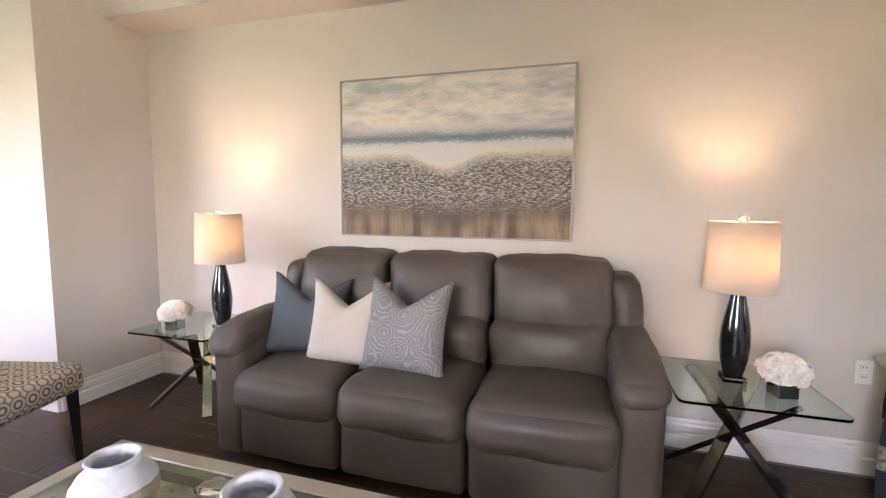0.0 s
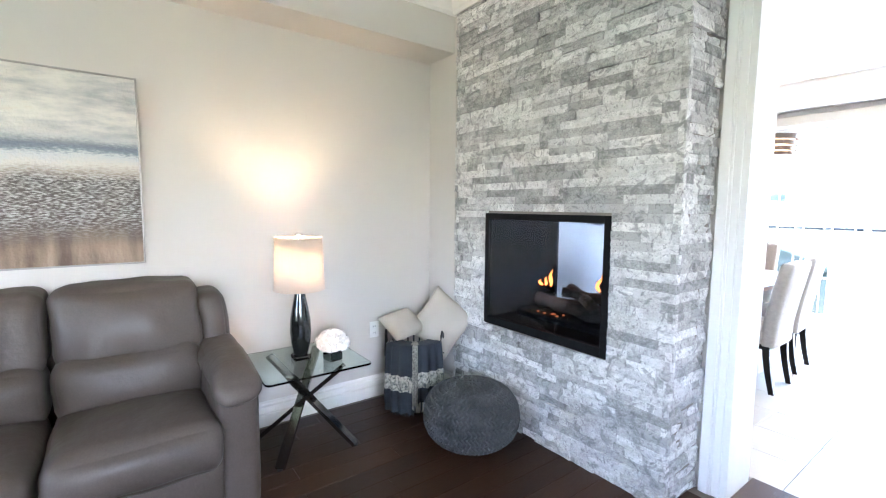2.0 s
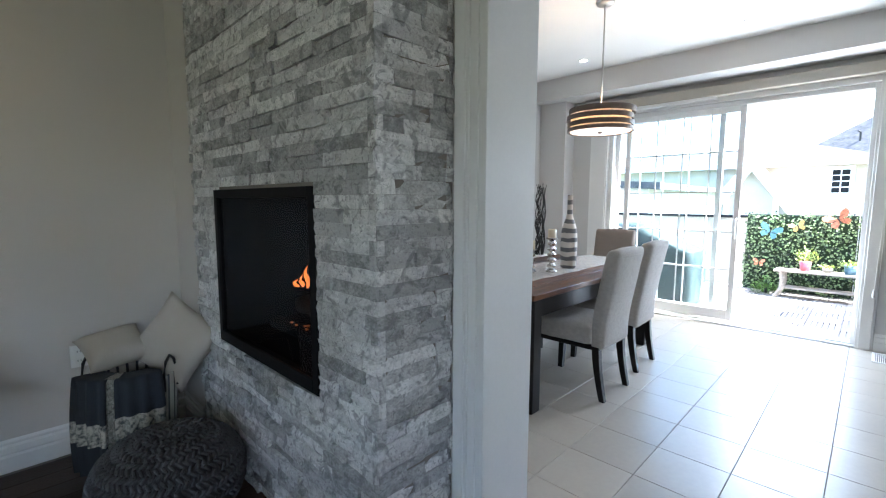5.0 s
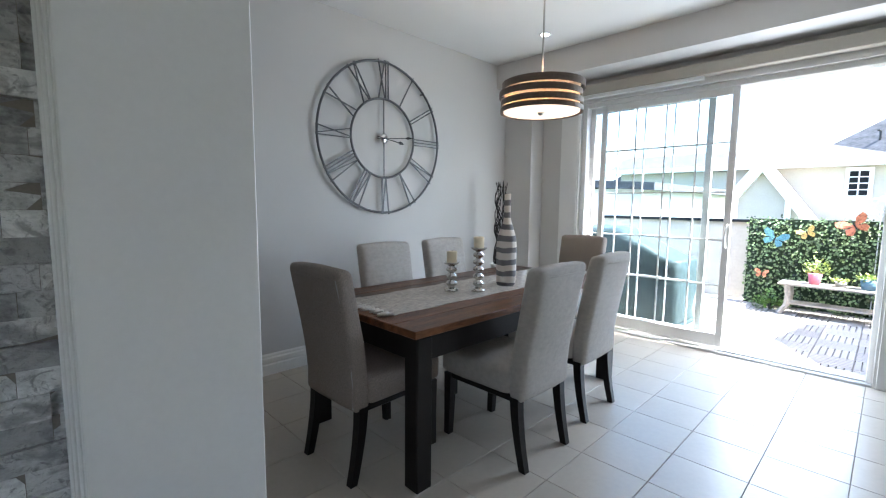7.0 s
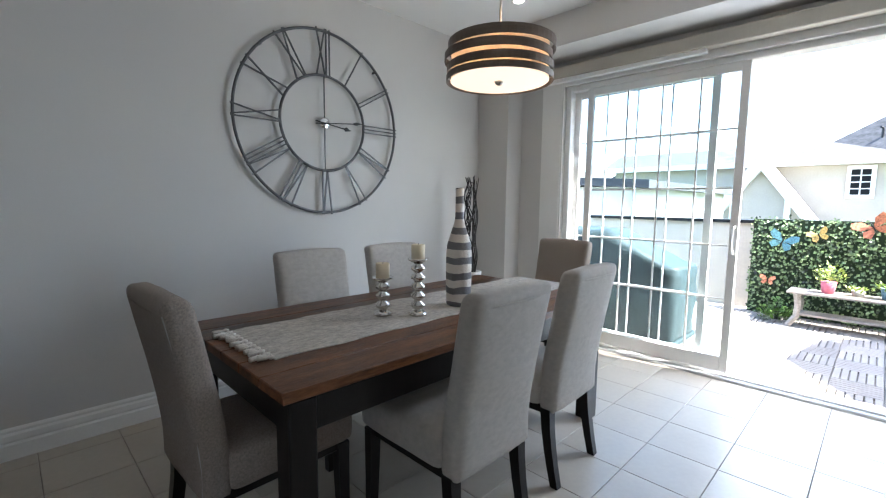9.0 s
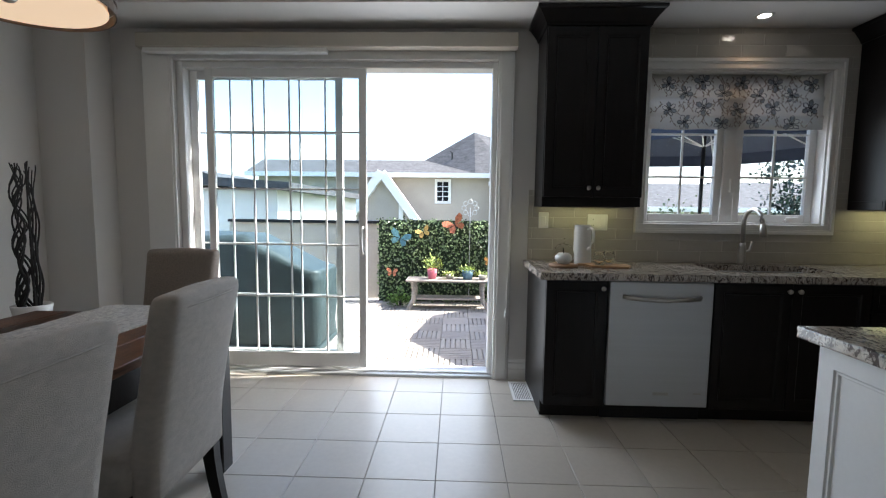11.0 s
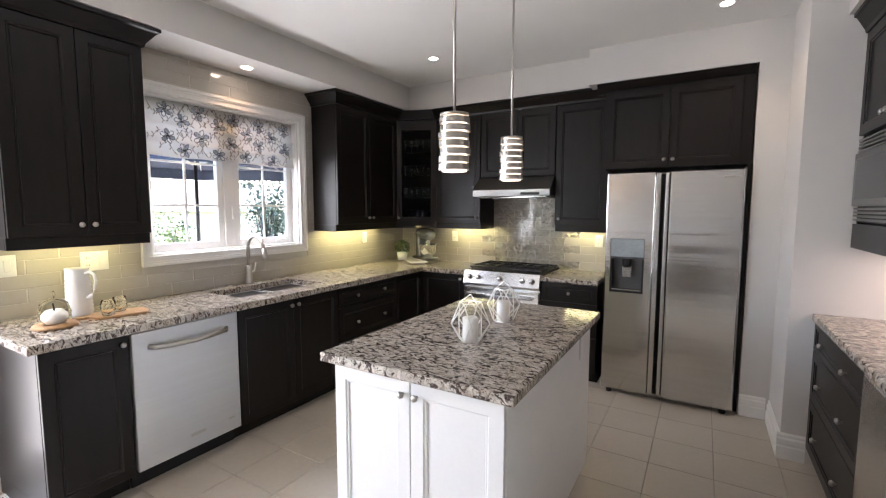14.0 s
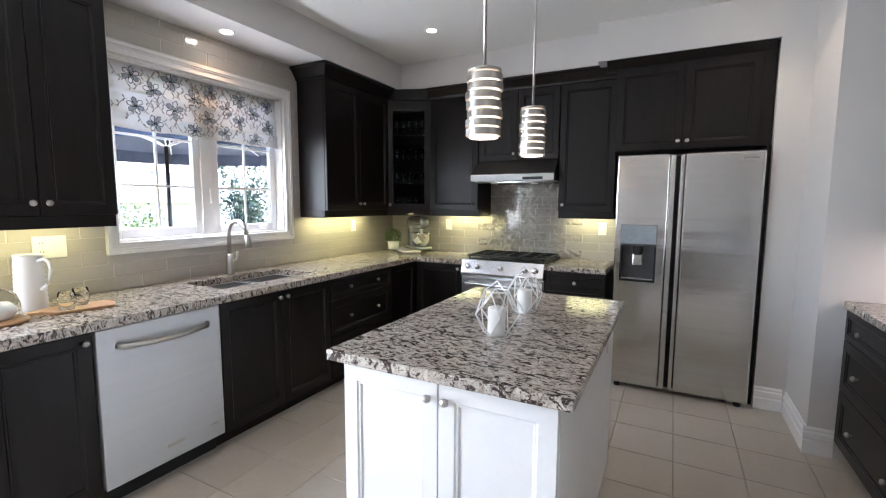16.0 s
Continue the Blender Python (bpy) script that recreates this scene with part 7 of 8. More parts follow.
def geo_holder(at, rz, s):
    g = thing("candle_holder", (*at, 0.906), rz, "silver wire geometric holder with white candle", "candle holder", "candle holders on the island")
    A = [Vector((0.052 * math.cos(radians(k * 72)), 0.052 * math.sin(radians(k * 72)), 0.003)) * s for k in range(5)]
    B = [Vector((0.092 * math.cos(radians(k * 72 + 36)), 0.092 * math.sin(radians(k * 72 + 36)), 0.085)) * s for k in range(5)]
    C = [Vector((0.05 * math.cos(radians(k * 72)), 0.05 * math.sin(radians(k * 72)), 0.175)) * s for k in range(5)]
    bm = bmesh.new()
    for k in range(5):
        for a, b in ((A[k], A[(k + 1) % 5]), (A[k], B[k]), (A[k], B[k - 1]), (B[k], C[k]), (B[k - 1], C[k]), (C[k], C[(k + 1) % 5])):
            tube([a, b], 0.0028, 6, bm)
    tube([C[0], Vector((0, 0, 0.215 * s)), C[2]], 0.0028, 6, bm)
    part("wire_frame", bm, WIRE, g, "silver wire frame")
    part("candle", lathe([(0, 0.0), (0.034, 0.0), (0.036, 0.01), (0.036, 0.105 * s), (0.033, 0.108 * s), (0.0, 0.104 * s)], 24, closed=False), mat("white_wax", (0.78, 0.77, 0.74), 0.5, vary=0.02), g, "white pillar candle", True)
    return g


geo_holder((4.50, -1.36), 10, 1.0)
geo_holder((4.51, -1.77), 40, 1.0)

# things on the worktop
JG = thing("ceramic_jug", (6.55, -0.645, 0.91), 200, "ribbed white ceramic jug", "jug")
prof = [(0, 0), (0.048, 0), (0.052, 0.01)]
for k in range(9):
    z = 0.015 + k * 0.019
    prof += [(0.052 - 0.0007 * k, z), (0.0552 - 0.0007 * k, z + 0.0095)]
prof += [(0.047, 0.19), (0.046, 0.215), (0.048, 0.222), (0.044, 0.22), (0.042, 0.19), (0.044, 0.03), (0, 0.02)]
CHINA = mat("white_china", (0.78, 0.76, 0.72), 0.3, vary=0.02)
part("body", lathe(prof, 32, closed=False), CHINA, JG, "", True)
part("handle", tube([(0.045, 0, 0.198), (0.075, 0, 0.207), (0.097, 0, 0.195), (0.104, 0, 0.165), (0.096, 0, 0.13), (0.075, 0, 0.10), (0.05, 0, 0.085)], 0.0068, 8), CHINA, JG, "", True)
part("spout", prism([(-0.04, -0.018), (-0.062, 0.0), (-0.04, 0.018)], 0.198, 0.222, "z", 0.002), CHINA, JG)
JG.scale = (1.16, 1.16, 1.2)
JG.location = (6.585, -0.645, 0.91)
BOARD = mat("pale_wood_board", (0.42, 0.24, 0.12), 0.5, vary=0.2, scale=5, fine=30, stretch=(1, 7, 7))
CL = thing("glass_cloche", (6.40, -0.475, 0.91), 0, "glass cloche over a white ornament on a wood board", "cloche")
CL.scale = (1.15, 1.15, 1.15)
part("board", lathe([(0, 0), (0.078, 0), (0.082, 0.006), (0.078, 0.014), (0, 0.014)], 30, closed=False), BOARD, CL, "round wooden board", True)
part("dome", lathe([(0.058, 0.015), (0.058, 0.07), (0.048, 0.105), (0.025, 0.125), (0.0, 0.13)], 28, closed=False), TUMBLER, CL, "clear glass dome", True)
part("ornament", lathe([(0, 0.015), (0.028, 0.017), (0.043, 0.038), (0.042, 0.058), (0.026, 0.076), (0.008, 0.07), (0, 0.066)], 20, closed=False), CHINA, CL, "white apple ornament", True)
part("stem", tube([(0, 0, 0.066), (0.004, 0, 0.085), (0.010, 0, 0.10)], 0.003, 5), TWIG, CL)
part("dome_knob", ring((0, 0, 0.145), 0.013, 0.003, "y", 16, 6), TUMBLER, CL)
CB = thing("cutting_board", (6.42, -0.765, 0.91), 78, "wooden board with two small glasses", "cutting board")
part("board", prism([(-0.13, -0.075), (0.10, -0.09), (0.14, -0.03), (0.19, -0.025), (0.19, 0.01), (0.14, 0.02), (0.10, 0.08), (-0.12, 0.085), (-0.145, 0.0)], 0, 0.014, "z", 0.003), BOARD, CB)
for k, (x, y) in enumerate(((-0.03, -0.01), (0.03, 0.03))):
    gl = thing("drinking_glass", (6.42 + 0.02 - 0.06 * k, -0.78 + 0.08 * k, 0.924), 0, "small clear stemless glass on the board", "glass", "glasses on the board")
    part("bowl", lathe([(0.0, 0.002), (0.026, 0.003), (0.035, 0.03), (0.036, 0.055), (0.030, 0.085), (0.028, 0.085), (0.033, 0.055), (0.032, 0.03), (0, 0.008)], 22, closed=False), TUMBLER, gl, "", True)
TR = thing("serving_tray", (6.42, -3.72, 0.91), -45, "white tray with short feet under plant and mixer", "tray")
part("tray", box(-0.26, -0.10, 0.012, 0.26, 0.10, 0.026, 0.004), CHINA, TR)
for sx in (-1, 1):
    part("foot", box(sx * 0.2 - 0.02, -0.08, 0, sx * 0.2 + 0.02, 0.08, 0.012, 0.002), CHINA, TR)
PL = thing("potted_plant", (6.53, -3.64, 0.936), 0, "small round boxwood in a white pot", "potted plant")
part("pot", lathe([(0, 0), (0.042, 0), (0.048, 0.07), (0.044, 0.07), (0.04, 0.06), (0, 0.055)], 20, closed=False), CHINA, PL, "white pot", True)
bm = bmesh.new()
rng = random.Random(9)
for i in range(700):
    u, a = rng.uniform(-0.7, 1), rng.uniform(0, 6.28)
    q = math.sqrt(1 - u * u)
    R = 0.066 * rng.uniform(0.7, 1.08)
    c = Vector((R * q * math.cos(a), R * q * math.sin(a), 0.115 + R * u))
    d = Vector((rng.uniform(-1, 1), rng.uniform(-1, 1), rng.uniform(-0.4, 1))).normalized()
    e = d.cross(Vector((0.3, 0.5, 0.7))).normalized()
    bm.faces.new([bm.verts.new(p) for p in (c, c + d * 0.008 + e * 0.004, c + d * 0.015, c + d * 0.008 - e * 0.004)])
PL.scale = (1.25, 1.25, 1.2)
LEAFY = mat("boxwood_leaf", (0.045, 0.10, 0.018), 0.6, vary=0.4, island=True, random_amount=0.6)
part("foliage", bm, LEAFY, PL, "clipped green foliage")
MXR = thing("stand_mixer", (6.30, -3.78, 0.936), 150, "grey stand mixer with steel bowl", "stand mixer")
MXR.scale = (1.12, 1.12, 1.08)
MXP = mat("mixer_enamel", (0.40, 0.41, 0.41), 0.22, 0.6)
part("base", puff(-0.16, -0.08, 0.0, 0.13, 0.08, 0.035, 0.016), MXP, MXR, "", True)
part("column", puff(-0.15, -0.05, 0.02, -0.06, 0.05, 0.24, 0.03), MXP, MXR, "", True)
part("head", puff(-0.17, -0.055, 0.21, 0.14, 0.055, 0.32, 0.05, (0.01, 0.0, 0.01)), MXP, MXR, "", True)
part("bowl", lathe([(0, 0.036), (0.045, 0.036), (0.05, 0.045), (0.085, 0.09), (0.098, 0.16), (0.10, 0.165), (0.094, 0.16), (0.08, 0.09), (0, 0.05)], 28, (0.055, 0, 0), closed=False), CHROME, MXR, "polished steel bowl", True)
part("beater", tube([(0.055, 0, 0.22), (0.055, 0, 0.10)], 0.012, 8), SATIN, MXR)
part("band", box(-0.10, -0.0565, 0.255, 0.12, 0.0565, 0.265, 0.001), CHROME, MXR)
# glassware in the corner cabinet
for z in (UB + 0.02, 1.628, 1.868, 2.108):
    for k in range(5):
        u = 0.09 + k * (L - 0.18) / 4
        p = pc + dirv * u - nrm * (0.06 + 0.03 * (k % 2))
        gl = thing("drinking_glass", (p.x, p.y, z), 0, "clear drinking glass in the corner cabinet", "glass", "glasses in the corner cabinet")
        if z < 1.9:
            part("bowl", lathe([(0, 0), (0.026, 0), (0.031, 0.11), (0.029, 0.11), (0.024, 0.008), (0, 0.008)], 14, closed=False), GLASS, gl, "", True)
        else:
            part("bowl", lathe([(0, 0), (0.028, 0), (0.028, 0.003), (0.004, 0.006), (0.004, 0.06), (0.03, 0.085), (0.034, 0.12), (0.03, 0.15), (0.028, 0.15), (0.032, 0.12), (0.028, 0.088), (0, 0.066)], 14, closed=False), GLASS, gl, "", True)


def plate(m, wide=1, label="white wall switch plate on the backsplash", kind="switch"):
    p = thing("wall_outlet" if kind == "outlet" else "wall_switch", (0, 0, 0), 0, label, kind)
    w = 0.036 * wide
    part("plate", box(-w, -0.006, -0.058, w, 0, 0.058, 0.002), WHITE, p)
    for k in range(wide):
        x = -w + 0.036 + 0.072 * k
        if kind == "outlet" and k == 0:
            for z in (-0.022, 0.022):
                part("socket", box(x - 0.014, -0.009, z - 0.013, x + 0.014, -0.006, z + 0.013, 0.002), WHITE, p)
                for q in (-0.006, 0.006):
                    part("slot", box(x + q - 0.0012, -0.0096, z - 0.004, x + q + 0.0012, -0.0088, z + 0.006, 0), BLACK, p, "dark slot")
        else:
            part("rocker", box(x - 0.015, -0.009, -0.032, x + 0.015, -0.006, 0.032, 0.002), WHITE, p)
    p.matrix_basis = m
    return p


TX = WX - 0.010
plate(pose(TX, -0.41, 1.20, 0, 0, -90))
plate(pose(TX, -0.80, 1.19, 0, 0, -90), 2, "white double plate with outlet on the backsplash", "outlet")
plate(pose(TX, -3.27, 1.20, 0, 0, -90), 1, "white outlet plate on the backsplash", "outlet")
plate(pose(6.04, -3.99, 1.20, 0, 0, 180), 1, "white outlet plate on the backsplash", "outlet")
plate(pose(4.46, -3.99, 1.20, 0, 0, 180), 1, "white outlet plate on the backsplash", "outlet")

# floor vent
FVN = thing("floor_vent", (6.55, -0.25, 0.0), 0, "white metal floor vent beside the cabinet", "floor vent")
part("frame", boxes((-0.16, -0.075, 0.001, 0.16, -0.055, 0.007), (-0.16, 0.055, 0.001, 0.16, 0.075, 0.007), (-0.16, -0.055, 0.001, -0.14, 0.055, 0.007), (0.14, -0.055, 0.001, 0.16, 0.055, 0.007)), WHITE, FVN)
part("backing", box(-0.14, -0.055, 0.0005, 0.14, 0.055, 0.002, 0), BLACK, FVN)
for k in range(9):
    part("slat", box(-0.14, -0.052 + k * 0.012, 0.002, 0.14, -0.046 + k * 0.012, 0.006, 0), WHITE, FVN)

# servery along the inner wall: drawers, worktop, microwave, wall cabinet
SV0, SV1 = -2.838, -1.0
sf = 3.0
dz = ((0.70, 0.86), (0.41, 0.695), (0.105, 0.405))
cabinet("drawer_cabinet", "black brown servery drawer cabinet with three drawers", "x", 2.392, sf, SV0, -1.90, 0, 0.868, [(SV0 + 0.004, -1.904, a, b, [(SV0 + 0.25, (a + b) / 2), (-2.15, (a + b) / 2)]) for a, b in dz], toe=True)
WC = thing("wine_cooler", (0, 0, 0), 0, "dark built-in wine cooler with curved steel handle", "wine cooler")
part("body", box(2.392, -1.895, 0.0, sf, -1.0, 0.866, 0.002), BLACK, WC)
part("door", box(sf, -1.89, 0.11, sf + 0.03, -1.28, 0.86, 0.004), STEEL, WC, "steel framed door")
part("handle", tube([(sf + 0.03, -1.34, 0.80), (sf + 0.075, -1.34, 0.77), (sf + 0.09, -1.34, 0.50), (sf + 0.075, -1.34, 0.22), (sf + 0.03, -1.34, 0.19)], 0.013, 10), NICKEL, WC, "curved steel handle", True)
solid("servery_worktop", box(2.392, SV0, 0.87, 3.035, -1.0, 0.91, 0.007, 2), GRANITE, "speckled granite servery worktop", "countertop", "")
SC = cabinet("wall_cabinet", "black brown servery wall cabinet above the microwave", "x", 2.392, 2.88, SV0 + 0.004, -1.95, 1.90, UT, two_doors(SV0 + 0.006, -1.952, 1.903, UT - 0.003, 1.96))
part("crown", flare(2.392, SV0 + 0.004, 2.90, -1.95, UT, 2.55, 0.06, "en"), ESPRESSO, SC)
part("side_panel", boxes((2.392, SV0 + 0.004, 1.30, 2.88, SV0 + 0.024, 1.898), (2.392, -1.97, 1.30, 2.88, -1.95, 1.898), (2.392, SV0 + 0.024, 1.30, 2.90, -1.97, 1.43)), ESPRESSO, SC)
MW = thing("microwave", (0, 0, 0), 0, "built-in stainless microwave with vented trim", "microwave")
mz0, mz1, my0, my1 = 1.44, 1.89, SV0 + 0.03, -1.98
part("body", box(2.45, my0, mz0, 2.885, my1, mz1, 0.002), BLACK, MW)
part("door", box(2.885, my0 + 0.01, mz0 + 0.085, 2.915, my1 - 0.20, mz1 - 0.085, 0.004), HOOD, MW, "steel door")
part("window", box(2.915, my0 + 0.06, mz0 + 0.12, 2.918, my1 - 0.28, mz1 - 0.12, 0.001), mat("tinted_window", (0.035, 0.037, 0.04), 0.12), MW, "grey tinted window")
part("panel", box(2.885, my1 - 0.195, mz0 + 0.085, 2.915, my1 - 0.01, mz1 - 0.085, 0.004), BLACK, MW, "black keypad panel")
for zb in (mz0 + 0.008, mz1 - 0.08):
    for i in range(4):
        part("vent_slat", box(2.885, my0 + 0.01, zb + i * 0.019, 2.905, my1 - 0.01, zb + i * 0.019 + 0.011, 0.002), HOOD, MW)

# ---- outside ----
GRASS = mat("far_grass", (0.07, 0.09, 0.035), 0.95, vary=0.3, scale=0.4, fine=6)
bm = boxes((-400, -400, -3.2, 400, 400, -3.0))
solid("ground", bm, GRASS, "grass and gardens below the deck", "ground")
DECKM = mat("deck_composite", (0.33, 0.29, 0.25), 0.8, vary=0.12, scale=3, fine=40)
solid("deck", box(6.95, -5.0, -0.35, 10.35, 5.2, -0.075, 0), DECKM, "raised pale deck outside the patio door", "deck")
SLAT = mat("weathered_slat", (0.38, 0.34, 0.30), 0.85, vary=0.25, scale=4, fine=40, random_amount=0.35)
PATIO = thing("deck_tiles", (0, 0, 0), 0, "slatted grey wooden deck tiles", "decking", "", "structure")
me_ = {}
for rot in (0, 1):
    bm = bmesh.new()
    for i in range(6):
        c = -0.148 + i * 0.05
        r = (c, -0.149, 0, c + 0.042, 0.149, 0.022)
        add_box(bm, *((r[0], r[1], r[2], r[3], r[4], r[5]) if rot else (r[1], r[0], r[2], r[4], r[3], r[5])), 0.003)
    me_[rot] = bpy.data.meshes.new("deck_tile")
    bm.to_mesh(me_[rot])
    bm.free()
    me_[rot].materials.append(SLAT)
for i in range(10):
    for j in range(14):
        ob = new("deck_tile", me_[(i + j) % 2])
        ob.parent = PATIO
        ob.location = (7.20 + i * 0.302, -2.2 + j * 0.302, -0.074)

# hedge panel, butterflies, bench, pots
LEAF = mat("ivy_leaf", (0.09, 0.15, 0.052), 0.4, vary=0.6, random_amount=0.75, island=True, col2=(0.26, 0.36, 0.15))
HG = thing("hedge_screen", (0, 0, 0), 0, "leafy green hedge screen at the deck edge", "hedge")
bm = bmesh.new()
rng = random.Random(21)
for i in range(5200):
    y, z = rng.uniform(-1.6, 1.34), rng.uniform(0.0, 1.19) + 0.02 * math.sin(i)
    x = 9.80 + rng.uniform(-0.07, 0.03) + 0.03 * noise.noise(Vector((y * 5, z * 5, 0)))
    s = rng.uniform(0.022, 0.045)
    d = Vector((rng.uniform(-0.7, -0.1), rng.uniform(-1, 1), rng.uniform(-1, 0.6))).normalized()
    e = d.cross(Vector((-1, 0.2, 0.3))).normalized()
    c = Vector((x, y, z - 0.05))
    f = Vector((-0.25, 0, 0)) * s
    vs = [bm.verts.new(p) for p in (c, c + d * s * 0.5 + e * s * 0.45 + f, c + d * s, c + d * s * 0.5 - e * s * 0.45 + f)]
    bm.faces.new(vs)
tagged(part("foliage", bm, LEAF, HG, "dense ivy leaves"), kind="stuff")
# near-black green sheet: its colour stands in for the shade deep between the leaves
part("backing", box(9.82, -1.6, -0.07, 9.86, 1.33, 1.12, 0.0), mat("hedge_shadow", (0.02, 0.035, 0.014), 0.95), HG, "dark sheet for the shade between the leaves")
FLAP = [((0.0, 0.0), (0.05, 0.085), (0.12, 0.11), (0.135, 0.06), (0.09, 0.01)), ((0.0, 0.0), (0.085, -0.005), (0.10, -0.05), (0.06, -0.085), (0.02, -0.05))]


def butterfly(at, s, col, rx):
    b = thing("garden_butterfly", at, 0, "painted metal butterfly ornament on the hedge", "ornament", "butterflies on the hedge")
    wm = mat("butterfly_paint", col, 0.5, vary=0.45, scale=30)
    for sy in (-1, 1):
        for fl in FLAP:
            bm = bmesh.new()
            f0 = [bm.verts.new((-abs(y) * 0.5 * s, sy * y * s, z * s)) for y, z in fl]
            f1 = [bm.verts.new((-abs(y) * 0.5 * s - 0.003, sy * y * s, z * s)) for y, z in fl]
            bm.faces.new(f0)
            bm.faces.new(f1[::-1])
            for i in range(5):
                bm.faces.new((f0[i], f0[(i + 1) % 5], f1[(i + 1) % 5], f1[i]))
            part("wing", bm, wm, b)
    part("body", tube([(-0.006, 0, 0.06 * s), (-0.008, 0, 0), (-0.006, 0, -0.06 * s)], 0.006, 6, taper=[0.004, 0.008, 0.003]), BLACK, b)
    b.matrix_basis = pose(*at, rx, 0, 0)
    return b


butterfly((9.70, 1.01, 0.86), 1.1, (0.10, 0.24, 0.28), 20)
butterfly((9.70, 0.68, 0.95), 0.75, (0.55, 0.36, 0.10), -25)
butterfly((9.70, 0.24, 1.06), 1.15, (0.42, 0.13, 0.06), -30)
butterfly((9.70, 1.12, 0.38), 0.6, (0.60, 0.22, 0.12), 5)
butterfly((9.70, -0.25, 0.55), 0.6, (0.55, 0.26, 0.06), 5)
WEATH = mat("weathered_bench_wood", (0.34, 0.30, 0.26), 0.85, vary=0.3, scale=5, fine=40, stretch=(8, 1, 8))
BN = thing("garden_bench", (9.42, 0.32, -0.052), 0, "low weathered wooden bench with shelf, holding pots", "bench")
for k in range(4):
    part("slat", box(-0.17 + k * 0.088, -0.56, 0.37, -0.09 + k * 0.088, 0.56, 0.395, 0.004), WEATH, BN)
for k in range(3):
    part("shelf_slat", box(-0.13 + k * 0.09, -0.46, 0.13, -0.05 + k * 0.09, 0.46, 0.15, 0.003), WEATH, BN)
for sy in (-1, 1):
    for sx in (-1, 1):
        part("leg", tube([(sx * 0.14, sy * 0.47, 0.37), (sx * 0.13, sy * 0.45, 0.25), (sx * 0.13, sy * 0.46, 0.12), (sx * 0.15, sy * 0.53, 0.0)], 0.03, 4), WEATH, BN)
    part("rail", box(-0.14, sy * 0.46 - 0.02, 0.105, 0.14, sy * 0.46 + 0.02, 0.13, 0.002), WEATH, BN)


def leafy(parent, r, h, z, n, material, seed, size=0.05):
    bm = bmesh.new()
    rng = random.Random(seed)
    for i in range(n):
        a, q = rng.uniform(0, 6.28), rng.random() ** 0.5
        c = Vector((r * q * math.cos(a), r * q * math.sin(a), z + h * rng.random() * (1 - 0.6 * q)))
        d = Vector((math.cos(a) + rng.uniform(-0.6, 0.6), math.sin(a) + rng.uniform(-0.6, 0.6), rng.uniform(-0.2, 1.2))).normalized()
        e = d.cross(Vector((0.2, 0.1, 1))).normalized()
        s = size * rng.uniform(0.6, 1.2)
        bm.faces.new([bm.verts.new(p) for p in (c, c + d * s * 0.5 + e * s * 0.3, c + d * s, c + d * s * 0.5 - e * s * 0.3)])
    return part("foliage", bm, material, parent, "loose leaves")


LIME = mat("lime_leaf", (0.28, 0.36, 0.08), 0.6, vary=0.4, random_amount=0.6, island=True)
BUSH = mat("bush_leaf", (0.10, 0.19, 0.035), 0.6, vary=0.4, random_amount=0.6, island=True)


def pot(at, r, h, col, lab, leaf, lr, lh, n, seed):
    p = thing("potted_plant", at, 0, lab, "potted plant", "plants on the bench")
    part("pot", lathe([(0, 0), (r * 0.75, 0), (r, h), (r * 0.92, h), (r * 0.85, h * 0.85), (0, h * 0.8)], 20, closed=False), mat("pot_glaze", col, 0.5), p, "glazed pot", True)
    leafy(p, lr, lh, h * 0.8, n, leaf, seed)


pot((9.42, 0.54, 0.343), 0.07, 0.13, (0.62, 0.16, 0.22), "lime green plant in a pink pot on the bench", LIME, 0.13, 0.30, 160, 1)
pot((9.42, 0.06, 0.343), 0.08, 0.12, (0.09, 0.17, 0.24), "pale flowers in a blue pot on the bench", LIME, 0.10, 0.10, 90, 2)
pot((9.44, 0.30, 0.343), 0.06, 0.06, (0.35, 0.33, 0.30), "low green plant in a grey pot on the bench", LIME, 0.12, 0.06, 70, 3)
pot((9.40, -0.14, 0.343), 0.06, 0.06, (0.35, 0.33, 0.30), "low green plant in a grey pot on the bench", LIME, 0.11, 0.07, 70, 4)
SB = thing("shrub", (9.52, 0.98, -0.052), 0, "bright green low shrub below the hedge", "shrub")
leafy(SB, 0.18, 0.26, 0.0, 420, BUSH, 7, 0.05)
part("stems", tube([(0, 0, 0), (0.01, 0.01, 0.15)], 0.02, 6), TWIG, SB)
# flower ornament above the hedge
FO = thing("garden_ornament", (9.78, 0.03, 1.12), 0, "pale metal flower spinner above the hedge", "ornament")
part("pole", tube([(0, 0, -1.15), (0, 0, 0.18)], 0.006, 6), SATIN, FO)
bm = bmesh.new()
for k in range(8):
    a = k * math.pi / 4
    ring((-0.01, 0.09 * math.cos(a), 0.18 + 0.09 * math.sin(a)), 0.03, 0.004, "x", 12, 5, 1, bm)
part("petals", bm, SATIN, FO)

# covered barbecue
COVER = mat("bbq_cover_vinyl", (0.035, 0.050, 0.052), 0.55, vary=0.25, scale=4, fine=60, bump=0.25, bump_scale=7)
BQ = thing("covered_barbecue", (7.78, 2.42, -0.052), 0, "barbecue under a dark teal weather cover", "barbecue")
ob = part("cover", puff(-0.32, -0.95, 0.0, 0.32, 0.80, 1.06, 0.07, (0.02, 0.02, 0.02), 16, wob=0.02), COVER, BQ, "", True)
for v in ob.data.vertices:
    k = max(0.0, (v.co.z - 0.5) / 0.56)
    if v.co.y < -0.25:
        v.co.z -= 0.30 * k * min(1.0, (-0.25 - v.co.y) / 0.6)
